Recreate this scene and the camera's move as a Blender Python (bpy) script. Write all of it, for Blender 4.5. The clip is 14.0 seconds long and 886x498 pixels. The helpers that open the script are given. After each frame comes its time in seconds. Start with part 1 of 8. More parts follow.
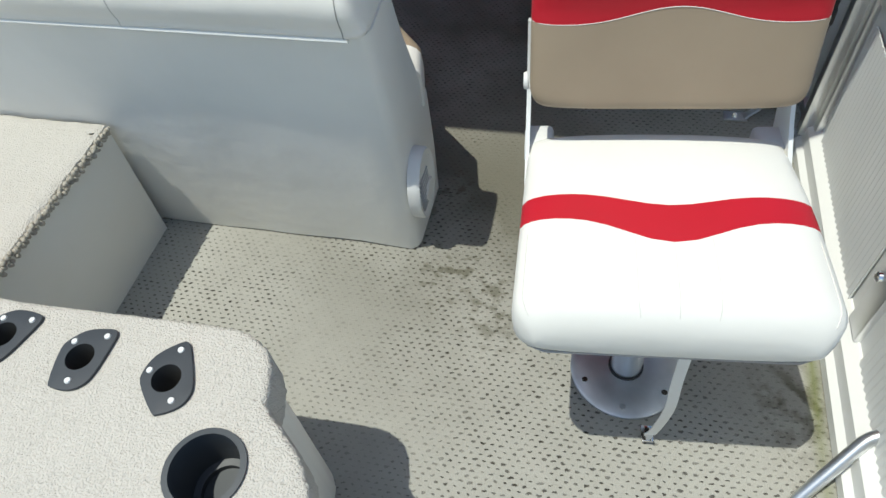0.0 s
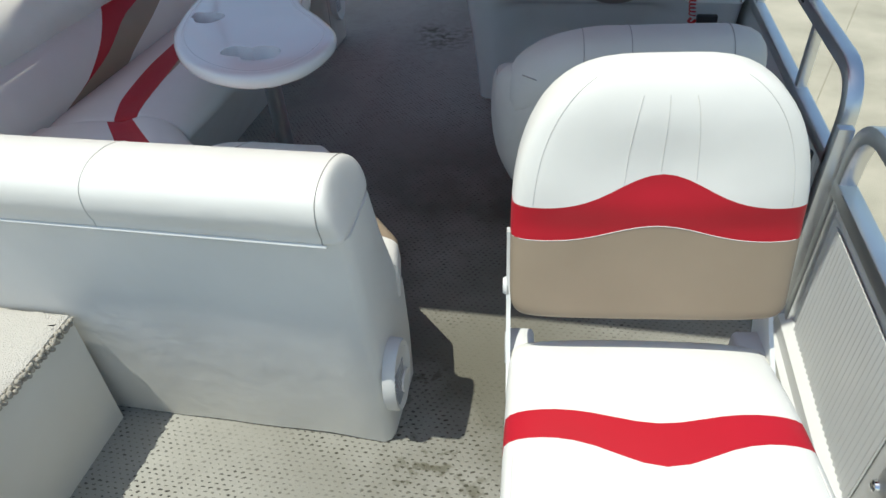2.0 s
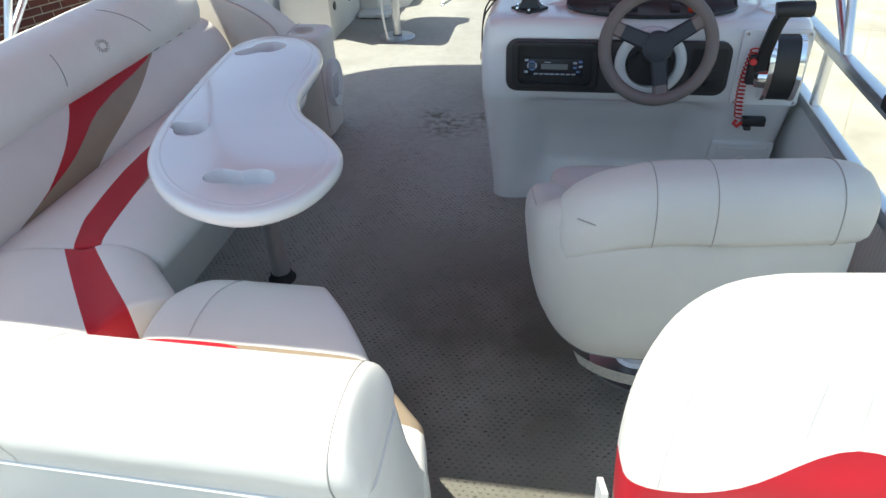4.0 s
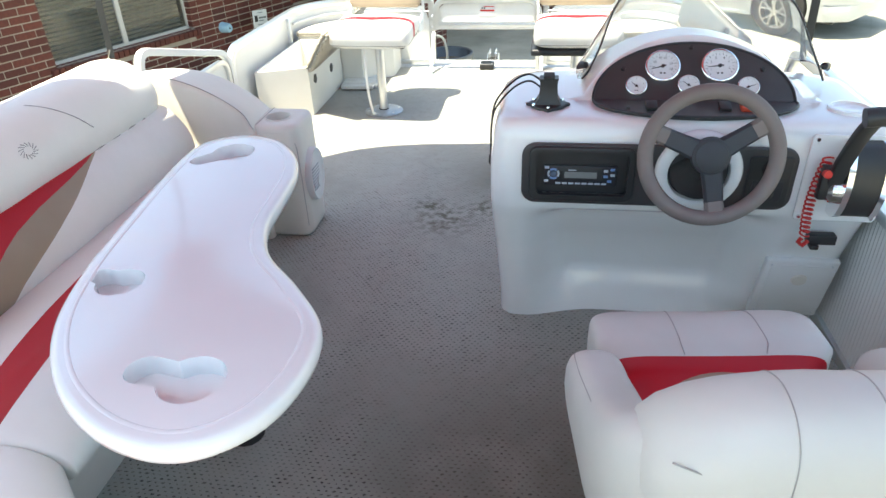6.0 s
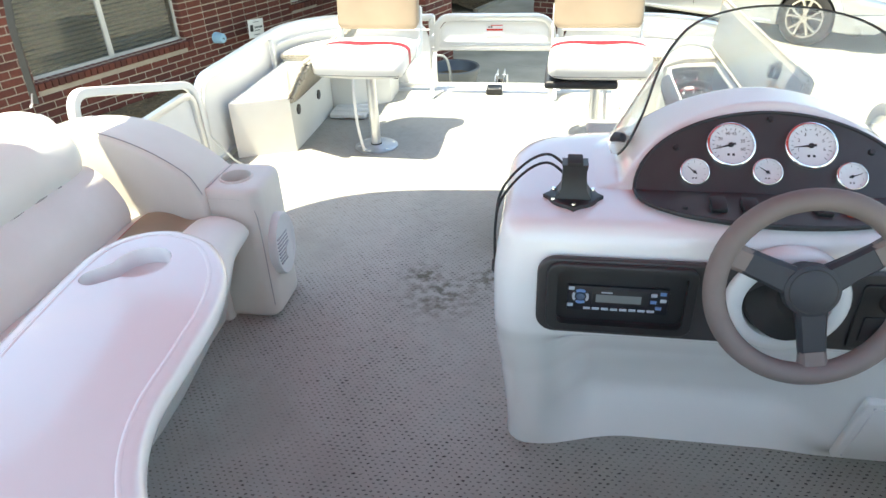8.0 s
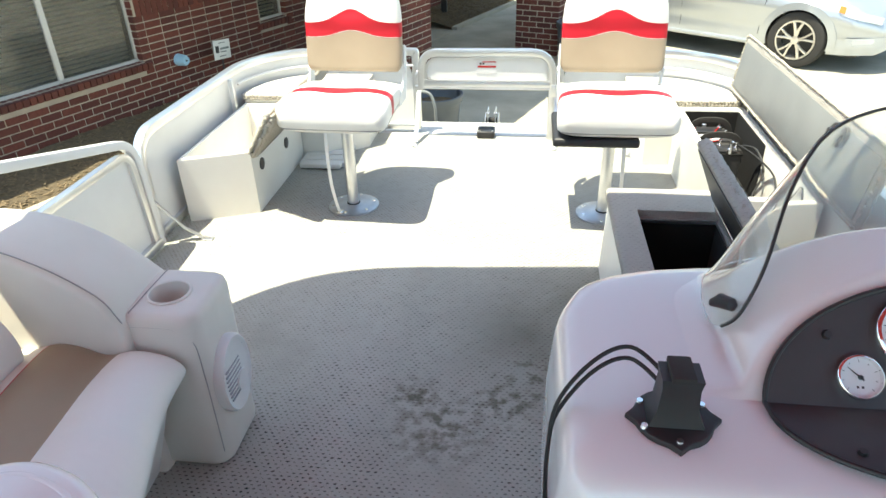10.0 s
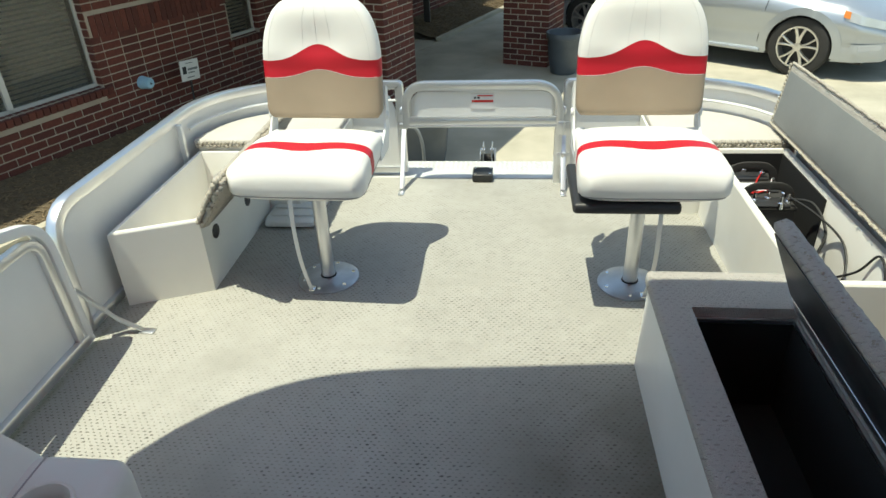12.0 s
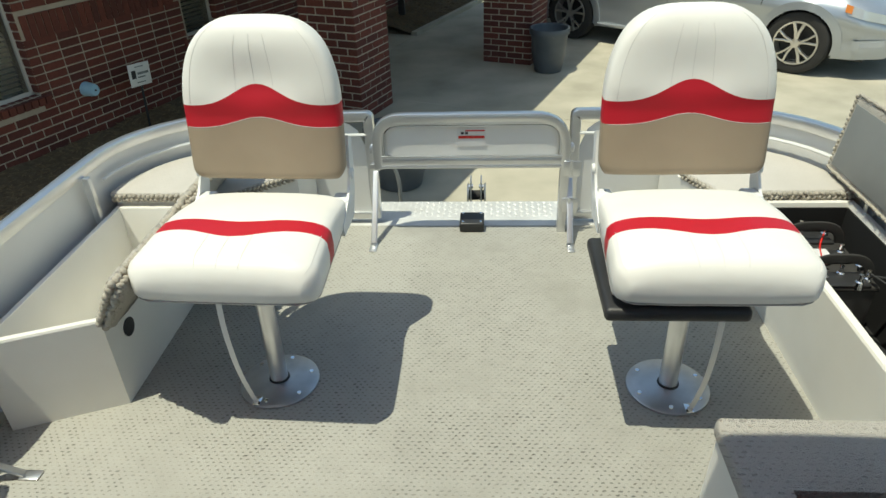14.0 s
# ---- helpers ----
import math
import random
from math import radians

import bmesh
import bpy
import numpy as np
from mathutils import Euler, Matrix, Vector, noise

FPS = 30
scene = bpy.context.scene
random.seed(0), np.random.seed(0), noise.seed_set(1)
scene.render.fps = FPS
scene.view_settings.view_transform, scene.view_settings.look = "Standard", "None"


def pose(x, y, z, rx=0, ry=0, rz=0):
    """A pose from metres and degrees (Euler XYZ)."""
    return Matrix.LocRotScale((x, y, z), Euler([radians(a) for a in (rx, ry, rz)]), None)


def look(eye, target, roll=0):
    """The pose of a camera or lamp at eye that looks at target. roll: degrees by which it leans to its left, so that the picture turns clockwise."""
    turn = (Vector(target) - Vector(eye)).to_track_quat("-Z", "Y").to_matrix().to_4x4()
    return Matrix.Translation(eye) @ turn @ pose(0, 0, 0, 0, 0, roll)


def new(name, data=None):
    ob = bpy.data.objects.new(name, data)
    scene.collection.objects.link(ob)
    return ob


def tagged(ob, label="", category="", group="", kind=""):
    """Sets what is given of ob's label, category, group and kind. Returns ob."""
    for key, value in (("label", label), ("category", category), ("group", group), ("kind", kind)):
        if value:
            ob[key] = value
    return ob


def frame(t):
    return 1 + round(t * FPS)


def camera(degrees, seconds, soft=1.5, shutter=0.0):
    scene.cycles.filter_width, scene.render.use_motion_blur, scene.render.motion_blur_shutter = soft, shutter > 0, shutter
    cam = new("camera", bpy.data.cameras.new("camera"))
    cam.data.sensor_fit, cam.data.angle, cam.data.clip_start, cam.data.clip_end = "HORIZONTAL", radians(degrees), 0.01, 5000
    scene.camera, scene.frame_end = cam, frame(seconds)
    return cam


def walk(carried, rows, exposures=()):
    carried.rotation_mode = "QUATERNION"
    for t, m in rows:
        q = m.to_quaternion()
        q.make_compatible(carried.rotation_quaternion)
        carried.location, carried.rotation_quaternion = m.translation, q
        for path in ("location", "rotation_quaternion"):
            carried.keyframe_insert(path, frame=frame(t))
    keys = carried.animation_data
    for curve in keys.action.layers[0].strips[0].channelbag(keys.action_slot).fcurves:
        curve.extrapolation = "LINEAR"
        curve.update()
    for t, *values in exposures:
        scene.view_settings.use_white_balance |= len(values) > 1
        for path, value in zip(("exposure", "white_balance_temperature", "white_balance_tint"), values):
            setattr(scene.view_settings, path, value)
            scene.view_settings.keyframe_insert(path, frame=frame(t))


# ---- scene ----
cam = camera(67.4, 14.0)
PATH = [
    (0, (0.724, 0.166, 1.26), (0.321, 1.341, -0.308), -8.1),
    (0.5, (0.72, 0.185, 1.269), (0.33, 1.418, -0.257), -6.7),
    (1, (0.719, 0.201, 1.284), (0.336, 1.522, -0.168), -5.6),
    (1.5, (0.705, 0.216, 1.295), (0.351, 1.64, -0.064), -4.3),
    (2, (0.692, 0.253, 1.306), (0.337, 1.758, 0.038), -3.9),
    (2.5, (0.678, 0.333, 1.307), (0.296, 1.886, 0.106), -4.1),
    (3, (0.666, 0.428, 1.308), (0.26, 2.001, 0.141), -4.3),
    (3.5, (0.613, 0.516, 1.303), (0.218, 2.1, 0.148), -4.0),
    (4, (0.531, 0.612, 1.306), (0.206, 2.22, 0.161), -2.8),
    (4.2, (0.498, 0.641, 1.297), (0.196, 2.263, 0.166), -2.8),
    (6.3, (0.378, 1.15, 1.3), (0.108, 2.847, 0.277), -2.3),
    (6.5, (0.361, 1.211, 1.303), (0.109, 2.907, 0.274), -2.1),
    (7, (0.351, 1.348, 1.306), (0.097, 3.044, 0.278), -2.5),
    (7.5, (0.371, 1.488, 1.3), (0.074, 3.179, 0.276), -2.9),
    (8, (0.363, 1.604, 1.296), (0.058, 3.294, 0.272), -2.4),
    (8.5, (0.305, 1.742, 1.306), (0.041, 3.44, 0.283), -1.8),
    (8.7, (0.286, 1.789, 1.307), (0.031, 3.49, 0.287), -1.8),
    (10.8, (0.162, 2.386, 1.312), (-0.039, 4.111, 0.321), -1.3),
    (11, (0.142, 2.44, 1.308), (-0.042, 4.169, 0.32), -1.5),
    (11.5, (0.126, 2.571, 1.303), (-0.061, 4.299, 0.313), -2.1),
    (12, (0.129, 2.717, 1.301), (-0.068, 4.44, 0.305), -2.4),
    (12.5, (0.105, 2.858, 1.299), (-0.064, 4.583, 0.301), -1.9),
    (13, (0.059, 3.016, 1.299), (-0.079, 4.741, 0.297), -1.5),
    (13.5, (0.044, 3.179, 1.292), (-0.093, 4.897, 0.278), -1.9),
    (14, (0.059, 3.339, 1.29), (-0.073, 5.048, 0.258), -2.2),
]
walk(cam, [(t, look(eye, target, roll)) for t, eye, target, roll in PATH],
     exposures=[(0.0, -0.13, 6500, 1), (2.0, -0.05, 6500, 1), (3.0, 0.30, 6600, 1), (4.0, 0.75, 6700, 1), (6.5, 1.75, 7400, 0), (8.5, 1.80, 7400, 0),
                (11.0, 0.92, 7200, -1), (12.5, 0.25, 7150, -5), (14.0, 0.0, 7150, -4)])

# ---- light ----
SUN = Vector((0.25, 0.15, -1.0)).normalized()      # the way the sunlight travels
elev = math.asin(-SUN.z)
world = bpy.data.worlds.new("sky")
scene.world = world
world.use_nodes = True
wn = world.node_tree
sky = wn.nodes.new("ShaderNodeTexSky")
sky.sky_type, sky.sun_disc = "NISHITA", False
sky.sun_elevation, sky.sun_rotation = elev, math.atan2(-SUN.x, -SUN.y)
wn.links.new(sky.outputs[0], wn.nodes["Background"].inputs[0])
wn.nodes["Background"].inputs[1].default_value = 0.165
sun = new("sun", bpy.data.lights.new("sun", "SUN"))
sun.data.energy, sun.data.angle, sun.data.color = 4.2, radians(0.53), (1.0, 0.96, 0.9)
sun.matrix_world = look((0, 0, 20), Vector((0, 0, 20)) + SUN)


# ---- materials ----
def surface(name, c1, c2=None, rough=0.5, metal=0.0, big=3.0, fine=400.0, bump=0.1, depth=0.001, coat=0.0, spread=0.25, detail=6.0, rough2=None, spec=0.5, uneven=0.0):
    """A surface with stains at a large scale and grain at a fine one."""
    m = bpy.data.materials.new(name)
    m.use_nodes = True
    nt = m.node_tree
    b = nt.nodes["Principled BSDF"]
    b.inputs["Metallic"].default_value = metal
    b.inputs["Specular IOR Level"].default_value = spec
    b.inputs["Coat Weight"].default_value = coat
    b.inputs["Coat Roughness"].default_value = 0.08
    tc = nt.nodes.new("ShaderNodeTexCoord")
    n1 = nt.nodes.new("ShaderNodeTexNoise")
    n1.inputs["Scale"].default_value, n1.inputs["Detail"].default_value = big, detail
    nt.links.new(tc.outputs["Object"], n1.inputs["Vector"])
    ramp = nt.nodes.new("ShaderNodeMapRange")
    ramp.inputs[1].default_value, ramp.inputs[2].default_value = 0.5 - spread, 0.5 + spread
    nt.links.new(n1.outputs[0], ramp.inputs[0])
    mix = nt.nodes.new("ShaderNodeMix")
    mix.data_type = "RGBA"
    mix.inputs[6].default_value = (*c1, 1)
    mix.inputs[7].default_value = (*(c2 or [v * 0.85 for v in c1]), 1)
    nt.links.new(ramp.outputs[0], mix.inputs[0])
    nt.links.new(mix.outputs[2], b.inputs["Base Color"])
    rr = nt.nodes.new("ShaderNodeMapRange")
    rr.inputs[3].default_value, rr.inputs[4].default_value = rough, rough2 if rough2 is not None else min(1, rough * 1.25)
    nt.links.new(n1.outputs[0], rr.inputs[0])
    nt.links.new(rr.outputs[0], b.inputs["Roughness"])
    n2 = nt.nodes.new("ShaderNodeTexNoise")
    n2.inputs["Scale"].default_value, n2.inputs["Detail"].default_value = fine, 3.0
    nt.links.new(tc.outputs["Object"], n2.inputs["Vector"])
    bp = nt.nodes.new("ShaderNodeBump")
    bp.inputs["Strength"].default_value, bp.inputs["Distance"].default_value = bump, depth
    nt.links.new(n2.outputs[0], bp.inputs["Height"])
    nt.links.new(bp.outputs[0], b.inputs["Normal"])
    if uneven:
        n3 = nt.nodes.new("ShaderNodeTexNoise")
        n3.inputs["Scale"].default_value, n3.inputs["Detail"].default_value = 7.0, 3.0
        nt.links.new(tc.outputs["Object"], n3.inputs["Vector"])
        sag = nt.nodes.new("ShaderNodeBump")
        sag.inputs["Strength"].default_value, sag.inputs["Distance"].default_value = uneven, 0.02
        nt.links.new(n3.outputs[0], sag.inputs["Height"])
        nt.links.new(sag.outputs[0], bp.inputs["Normal"])
    return m


def nodes_of(m):
    return m.node_tree, m.node_tree.nodes["Principled BSDF"]


def math_node(nt, op, a, b=None):
    n = nt.nodes.new("ShaderNodeMath")
    n.operation = op
    for i, v in enumerate((a, b)):
        if v is None:
            continue
        if isinstance(v, (int, float)):
            n.inputs[i].default_value = v
        else:
            nt.links.new(v, n.inputs[i])
    return n.outputs[0]


def carpet(name, light, dark, pit_shade, dirty, across=0.0185, along=0.0115, hole=0.9, stains=(), sunlit_pits=1.0, relief=0.004, algae=None, worn=0.0):
    """Woven marine carpet: staggered small pits, loop grain, grime in patches."""
    m = bpy.data.materials.new(name)
    m.use_nodes = True
    nt, b = nodes_of(m)
    b.inputs["Roughness"].default_value = 0.95
    b.inputs["Specular IOR Level"].default_value = 0.1
    tc = nt.nodes.new("ShaderNodeTexCoord")
    wob = nt.nodes.new("ShaderNodeTexNoise")
    wob.inputs["Scale"].default_value = 110.0
    nt.links.new(tc.outputs["Object"], wob.inputs["Vector"])
    sep = nt.nodes.new("ShaderNodeSeparateXYZ")
    nt.links.new(tc.outputs["Object"], sep.inputs[0])
    wx = math_node(nt, "MULTIPLY", math_node(nt, "SUBTRACT", wob.outputs[0], 0.5), 0.009)
    x = math_node(nt, "DIVIDE", math_node(nt, "ADD", sep.outputs[0], wx), across)
    y = math_node(nt, "DIVIDE", math_node(nt, "ADD", math_node(nt, "ADD", sep.outputs[1], sep.outputs[2]), wx), along)
    row = math_node(nt, "FLOOR", y)
    odd = math_node(nt, "MULTIPLY", math_node(nt, "MODULO", row, 2.0), 0.5)
    fx = math_node(nt, "ABSOLUTE", math_node(nt, "SUBTRACT", math_node(nt, "FRACT", math_node(nt, "ADD", math_node(nt, "ADD", x, odd), 200.0)), 0.5))
    fy = math_node(nt, "ABSOLUTE", math_node(nt, "SUBTRACT", math_node(nt, "FRACT", math_node(nt, "ADD", y, 200.0)), 0.5))
    d = math_node(nt, "ADD", math_node(nt, "POWER", math_node(nt, "MULTIPLY", fx, 3.3), 2.0), math_node(nt, "POWER", math_node(nt, "MULTIPLY", fy, 4.4), 2.0))
    cell = nt.nodes.new("ShaderNodeCombineXYZ")
    nt.links.new(math_node(nt, "FLOOR", math_node(nt, "ADD", math_node(nt, "ADD", x, odd), 200.0)), cell.inputs[0])
    nt.links.new(row, cell.inputs[1])
    chance = nt.nodes.new("ShaderNodeTexWhiteNoise")
    nt.links.new(cell.outputs[0], chance.inputs["Vector"])
    d = math_node(nt, "MULTIPLY", d, math_node(nt, "ADD", 0.75, math_node(nt, "MULTIPLY", chance.outputs[0], 2.0)))
    pit = nt.nodes.new("ShaderNodeMapRange")
    pit.interpolation_type = "SMOOTHSTEP"
    pit.inputs[1].default_value, pit.inputs[2].default_value = 1.0, 0.25
    nt.links.new(d, pit.inputs[0])
    big = nt.nodes.new("ShaderNodeTexNoise")
    big.inputs["Scale"].default_value, big.inputs["Detail"].default_value = 2.2, 8.0
    nt.links.new(tc.outputs["Object"], big.inputs["Vector"])
    mid = nt.nodes.new("ShaderNodeTexNoise")
    mid.inputs["Scale"].default_value, mid.inputs["Detail"].default_value = 28.0, 4.0
    nt.links.new(tc.outputs["Object"], mid.inputs["Vector"])
    loop = nt.nodes.new("ShaderNodeTexNoise")
    loop.inputs["Scale"].default_value, loop.inputs["Detail"].default_value = 330.0, 2.0
    nt.links.new(tc.outputs["Object"], loop.inputs["Vector"])
    base = nt.nodes.new("ShaderNodeMix")
    base.data_type = "RGBA"
    base.inputs[6].default_value, base.inputs[7].default_value = (*light, 1), (*dark, 1)
    tone = nt.nodes.new("ShaderNodeMapRange")
    tone.inputs[1].default_value, tone.inputs[2].default_value, tone.inputs[4].default_value = 0.30, 0.75, 0.55
    cloud = nt.nodes.new("ShaderNodeTexNoise")
    cloud.inputs["Scale"].default_value, cloud.inputs["Detail"].default_value = 7.0, 6.0
    nt.links.new(tc.outputs["Object"], cloud.inputs["Vector"])
    nt.links.new(math_node(nt, "ADD", math_node(nt, "MULTIPLY", cloud.outputs[0], 0.45), math_node(nt, "ADD", math_node(nt, "MULTIPLY", mid.outputs[0], 0.25), math_node(nt, "MULTIPLY", loop.outputs[0], 0.3))), tone.inputs[0])
    nap = nt.nodes.new("ShaderNodeMapRange")
    nap.interpolation_type = "SMOOTHSTEP"
    nap.inputs[1].default_value, nap.inputs[2].default_value, nap.inputs[4].default_value = -0.22, -0.10, worn
    nt.links.new(math_node(nt, "ADD", sep.outputs[0], math_node(nt, "MULTIPLY", cloud.outputs[0], 0.05)), nap.inputs[0])
    nt.links.new(math_node(nt, "ADD", tone.outputs[0], nap.outputs[0]), base.inputs[0])
    # the shade in the weave's hollows is painted on as a dark pit colour
    holes = nt.nodes.new("ShaderNodeMix")
    holes.data_type = "RGBA"
    nt.links.new(base.outputs[2], holes.inputs[6])
    holes.inputs[7].default_value = (*pit_shade, 1)
    vary = nt.nodes.new("ShaderNodeMapRange")
    vary.inputs[1].default_value, vary.inputs[2].default_value, vary.inputs[3].default_value = 0.34, 0.60, 0.40
    nt.links.new(mid.outputs[0], vary.inputs[0])
    wear = nt.nodes.new("ShaderNodeMapRange")
    wear.inputs[1].default_value, wear.inputs[2].default_value, wear.inputs[3].default_value, wear.inputs[4].default_value = 0.46, 0.64, 1.0, 0.22
    nt.links.new(big.outputs[0], wear.inputs[0])
    # pit colour is weakened forward, painting in the sun that shines into them
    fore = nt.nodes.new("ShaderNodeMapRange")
    fore.inputs[1].default_value, fore.inputs[2].default_value, fore.inputs[3].default_value, fore.inputs[4].default_value = 0.8, 1.7, 1.0, sunlit_pits
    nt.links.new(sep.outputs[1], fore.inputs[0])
    wear_sunlit = math_node(nt, "MULTIPLY", wear.outputs[0], fore.outputs[0])
    depth_ = math_node(nt, "MULTIPLY", math_node(nt, "MULTIPLY", pit.outputs[0], vary.outputs[0]), math_node(nt, "MULTIPLY", wear_sunlit, hole))
    nt.links.new(depth_, holes.inputs[0])
    grime = nt.nodes.new("ShaderNodeMapRange")
    grime.inputs[1].default_value, grime.inputs[2].default_value, grime.inputs[4].default_value = 0.55, 0.8, dirty
    nt.links.new(big.outputs[0], grime.inputs[0])
    spot = grime.outputs[0]
    for sx_, sy_, r_, soft_ in stains:
        far_ = nt.nodes.new("ShaderNodeVectorMath")
        far_.operation = "DISTANCE"
        nt.links.new(tc.outputs["Object"], far_.inputs[0])
        far_.inputs[1].default_value = (sx_, sy_, 0)
        near_ = nt.nodes.new("ShaderNodeMapRange")
        near_.interpolation_type = "SMOOTHSTEP"
        near_.inputs[1].default_value, near_.inputs[2].default_value, near_.inputs[4].default_value = r_, 0.0, 0.85 if soft_ else 0.9
        nt.links.new(far_.outputs["Value"], near_.inputs[0])
        patch_ = nt.nodes.new("ShaderNodeMapRange")
        patch_.inputs[1].default_value, patch_.inputs[2].default_value = (0.25, 0.55) if soft_ else (0.42, 0.62)
        nt.links.new(big.outputs[0] if soft_ else mid.outputs[0], patch_.inputs[0])
        spot = math_node(nt, "MAXIMUM", spot, math_node(nt, "MULTIPLY", near_.outputs[0], patch_.outputs[0]))
    out = nt.nodes.new("ShaderNodeMix")
    out.data_type = "RGBA"
    nt.links.new(holes.outputs[2], out.inputs[6])
    out.inputs[7].default_value = (0.115, 0.108, 0.078, 1)
    nt.links.new(spot, out.inputs[0])
    last = out.outputs[2]
    if algae is not None:
        rim_ = math_node(nt, "ABSOLUTE", math_node(nt, "SUBTRACT", math_node(nt, "ABSOLUTE", sep.outputs[0]), algae))
        edge_ = nt.nodes.new("ShaderNodeMapRange")
        edge_.inputs[1].default_value, edge_.inputs[2].default_value, edge_.inputs[4].default_value = 0.026, 0.004, 0.75
        nt.links.new(math_node(nt, "ADD", rim_, math_node(nt, "MULTIPLY", mid.outputs[0], 0.012)), edge_.inputs[0])
        growth_ = nt.nodes.new("ShaderNodeMapRange")
        growth_.inputs[1].default_value, growth_.inputs[2].default_value = 0.42, 0.60
        nt.links.new(big.outputs[0], growth_.inputs[0])
        green_ = nt.nodes.new("ShaderNodeMix")
        green_.data_type = "RGBA"
        nt.links.new(last, green_.inputs[6])
        green_.inputs[7].default_value = (0.14, 0.16, 0.035, 1)
        nt.links.new(math_node(nt, "MULTIPLY", edge_.outputs[0], growth_.outputs[0]), green_.inputs[0])
        last = green_.outputs[2]
    nt.links.new(last, b.inputs["Base Color"])
    bp = nt.nodes.new("ShaderNodeBump")
    bp.inputs["Strength"].default_value, bp.inputs["Distance"].default_value = 0.9, relief
    h = math_node(nt, "SUBTRACT", math_node(nt, "MULTIPLY", loop.outputs[0], 0.5), depth_)
    nt.links.new(h, bp.inputs["Height"])
    nt.links.new(bp.outputs[0], b.inputs["Normal"])
    return m


VINYL = surface("white_vinyl", (0.80, 0.78, 0.73), (0.73, 0.71, 0.655), 0.38, big=4, fine=900, bump=0.25, depth=0.0006, uneven=0.22)
VINYL_SIDE = surface("off_white_vinyl", (0.80, 0.79, 0.745), (0.73, 0.72, 0.675), 0.42, big=5, fine=900, bump=0.3, depth=0.0006, uneven=0.28)
RED = surface("red_vinyl", (0.48, 0.008, 0.022), (0.42, 0.007, 0.018), 0.42, big=6, fine=900, bump=0.25, depth=0.0006, spec=0.35)
TAN = surface("tan_vinyl", (0.34, 0.265, 0.185), (0.29, 0.225, 0.155), 0.42, big=6, fine=900, bump=0.25, depth=0.0006)
THREAD = surface("seam_thread", (0.70, 0.68, 0.64), None, 0.7)
SEAM = surface("seam_shadow", (0.40, 0.38, 0.355), None, 0.8)
ALU = surface("anodised_aluminium", (0.78, 0.79, 0.80), (0.68, 0.69, 0.70), 0.3, metal=1.0, big=8, fine=300, bump=0.05)
PANEL = surface("white_aluminium_sheet", (0.78, 0.78, 0.755), (0.70, 0.70, 0.675), 0.35, big=4, fine=200, bump=0.04, coat=0.2)
GELCOAT = surface("white_gelcoat", (0.86, 0.86, 0.84), (0.81, 0.81, 0.79), 0.16, big=3, fine=60, bump=0.02, coat=0.6)
DULLVINYL = surface("weathered_vinyl", (0.63, 0.615, 0.57), (0.54, 0.53, 0.485), 0.45, big=5, fine=900, bump=0.25, depth=0.0006, uneven=0.25)
PLASTIC = surface("white_plastic", (0.75, 0.75, 0.73), (0.68, 0.68, 0.66), 0.4, big=5, fine=500, bump=0.1)
PODVINYL = surface("ivory_vinyl", (0.72, 0.68, 0.61), (0.65, 0.61, 0.54), 0.42, big=5, fine=900, bump=0.25, depth=0.0006, uneven=0.22)
BOXWHITE = surface("painted_box_white", (0.80, 0.785, 0.73), (0.73, 0.71, 0.645), 0.4, big=4, fine=300, bump=0.1)
BLACK = surface("black_plastic", (0.018, 0.018, 0.019), (0.028, 0.028, 0.028), 0.4, big=12, fine=600, bump=0.15)
RUBBER = surface("black_rubber", (0.022, 0.021, 0.02), (0.035, 0.033, 0.03), 0.75, big=12, fine=300, bump=0.3)
DASH = surface("dark_brown_dash", (0.050, 0.047, 0.047), (0.036, 0.034, 0.035), 0.42, big=14, fine=500, bump=0.12, coat=0.12)
WHEELGREY = surface("grey_wheel_rim", (0.20, 0.165, 0.15), (0.16, 0.13, 0.12), 0.55, big=14, fine=700, bump=0.3)
SPOKE = surface("dark_spoke", (0.035, 0.038, 0.045), (0.028, 0.03, 0.036), 0.5, big=14, fine=700, bump=0.2)
CHROME = surface("chrome", (0.9, 0.9, 0.9), (0.85, 0.85, 0.85), 0.07, metal=1.0, bump=0.0)
STEEL = surface("galvanised_plate", (0.62, 0.64, 0.66), (0.45, 0.47, 0.49), 0.38, metal=0.9, big=18, fine=200, bump=0.1)
FACE = surface("gauge_face", (0.78, 0.79, 0.80), None, 0.3, bump=0.0)
CABLE = surface("cable_black", (0.012, 0.012, 0.012), None, 0.5)
CORD = surface("red_cord", (0.62, 0.02, 0.015), None, 0.35)
SWITCH = surface("orange_red_switch", (0.55, 0.07, 0.03), None, 0.4)
LCD = surface("grey_display", (0.20, 0.215, 0.21), None, 0.25)
STEREO = surface("stereo_front", (0.018, 0.019, 0.024), None, 0.3)
KEYCAPS = surface("silver_keys", (0.45, 0.5, 0.56), None, 0.35)
DECK = carpet("deck_carpet", (0.43, 0.42, 0.380), (0.31, 0.302, 0.268), (0.045, 0.040, 0.034), 0.35, hole=1.0, sunlit_pits=0.62, relief=0.0035, algae=1.205, worn=0.30, stains=((0.42, -1.28, 0.30, 0), (0.44, -1.55, 0.24, 0), (0.56, -1.63, 0.20, 0), (1.18, -1.76, 0.16, 0), (0.02, 0.84, 0.20, 0), (0.20, 0.95, 0.16, 0), (0.28, 1.06, 0.22, 0), (-0.06, 0.95, 0.12, 0), (0.42, 1.25, 0.55, 1), (0.50, -1.30, 0.85, 1), (0.42, -0.65, 1.0, 1)))
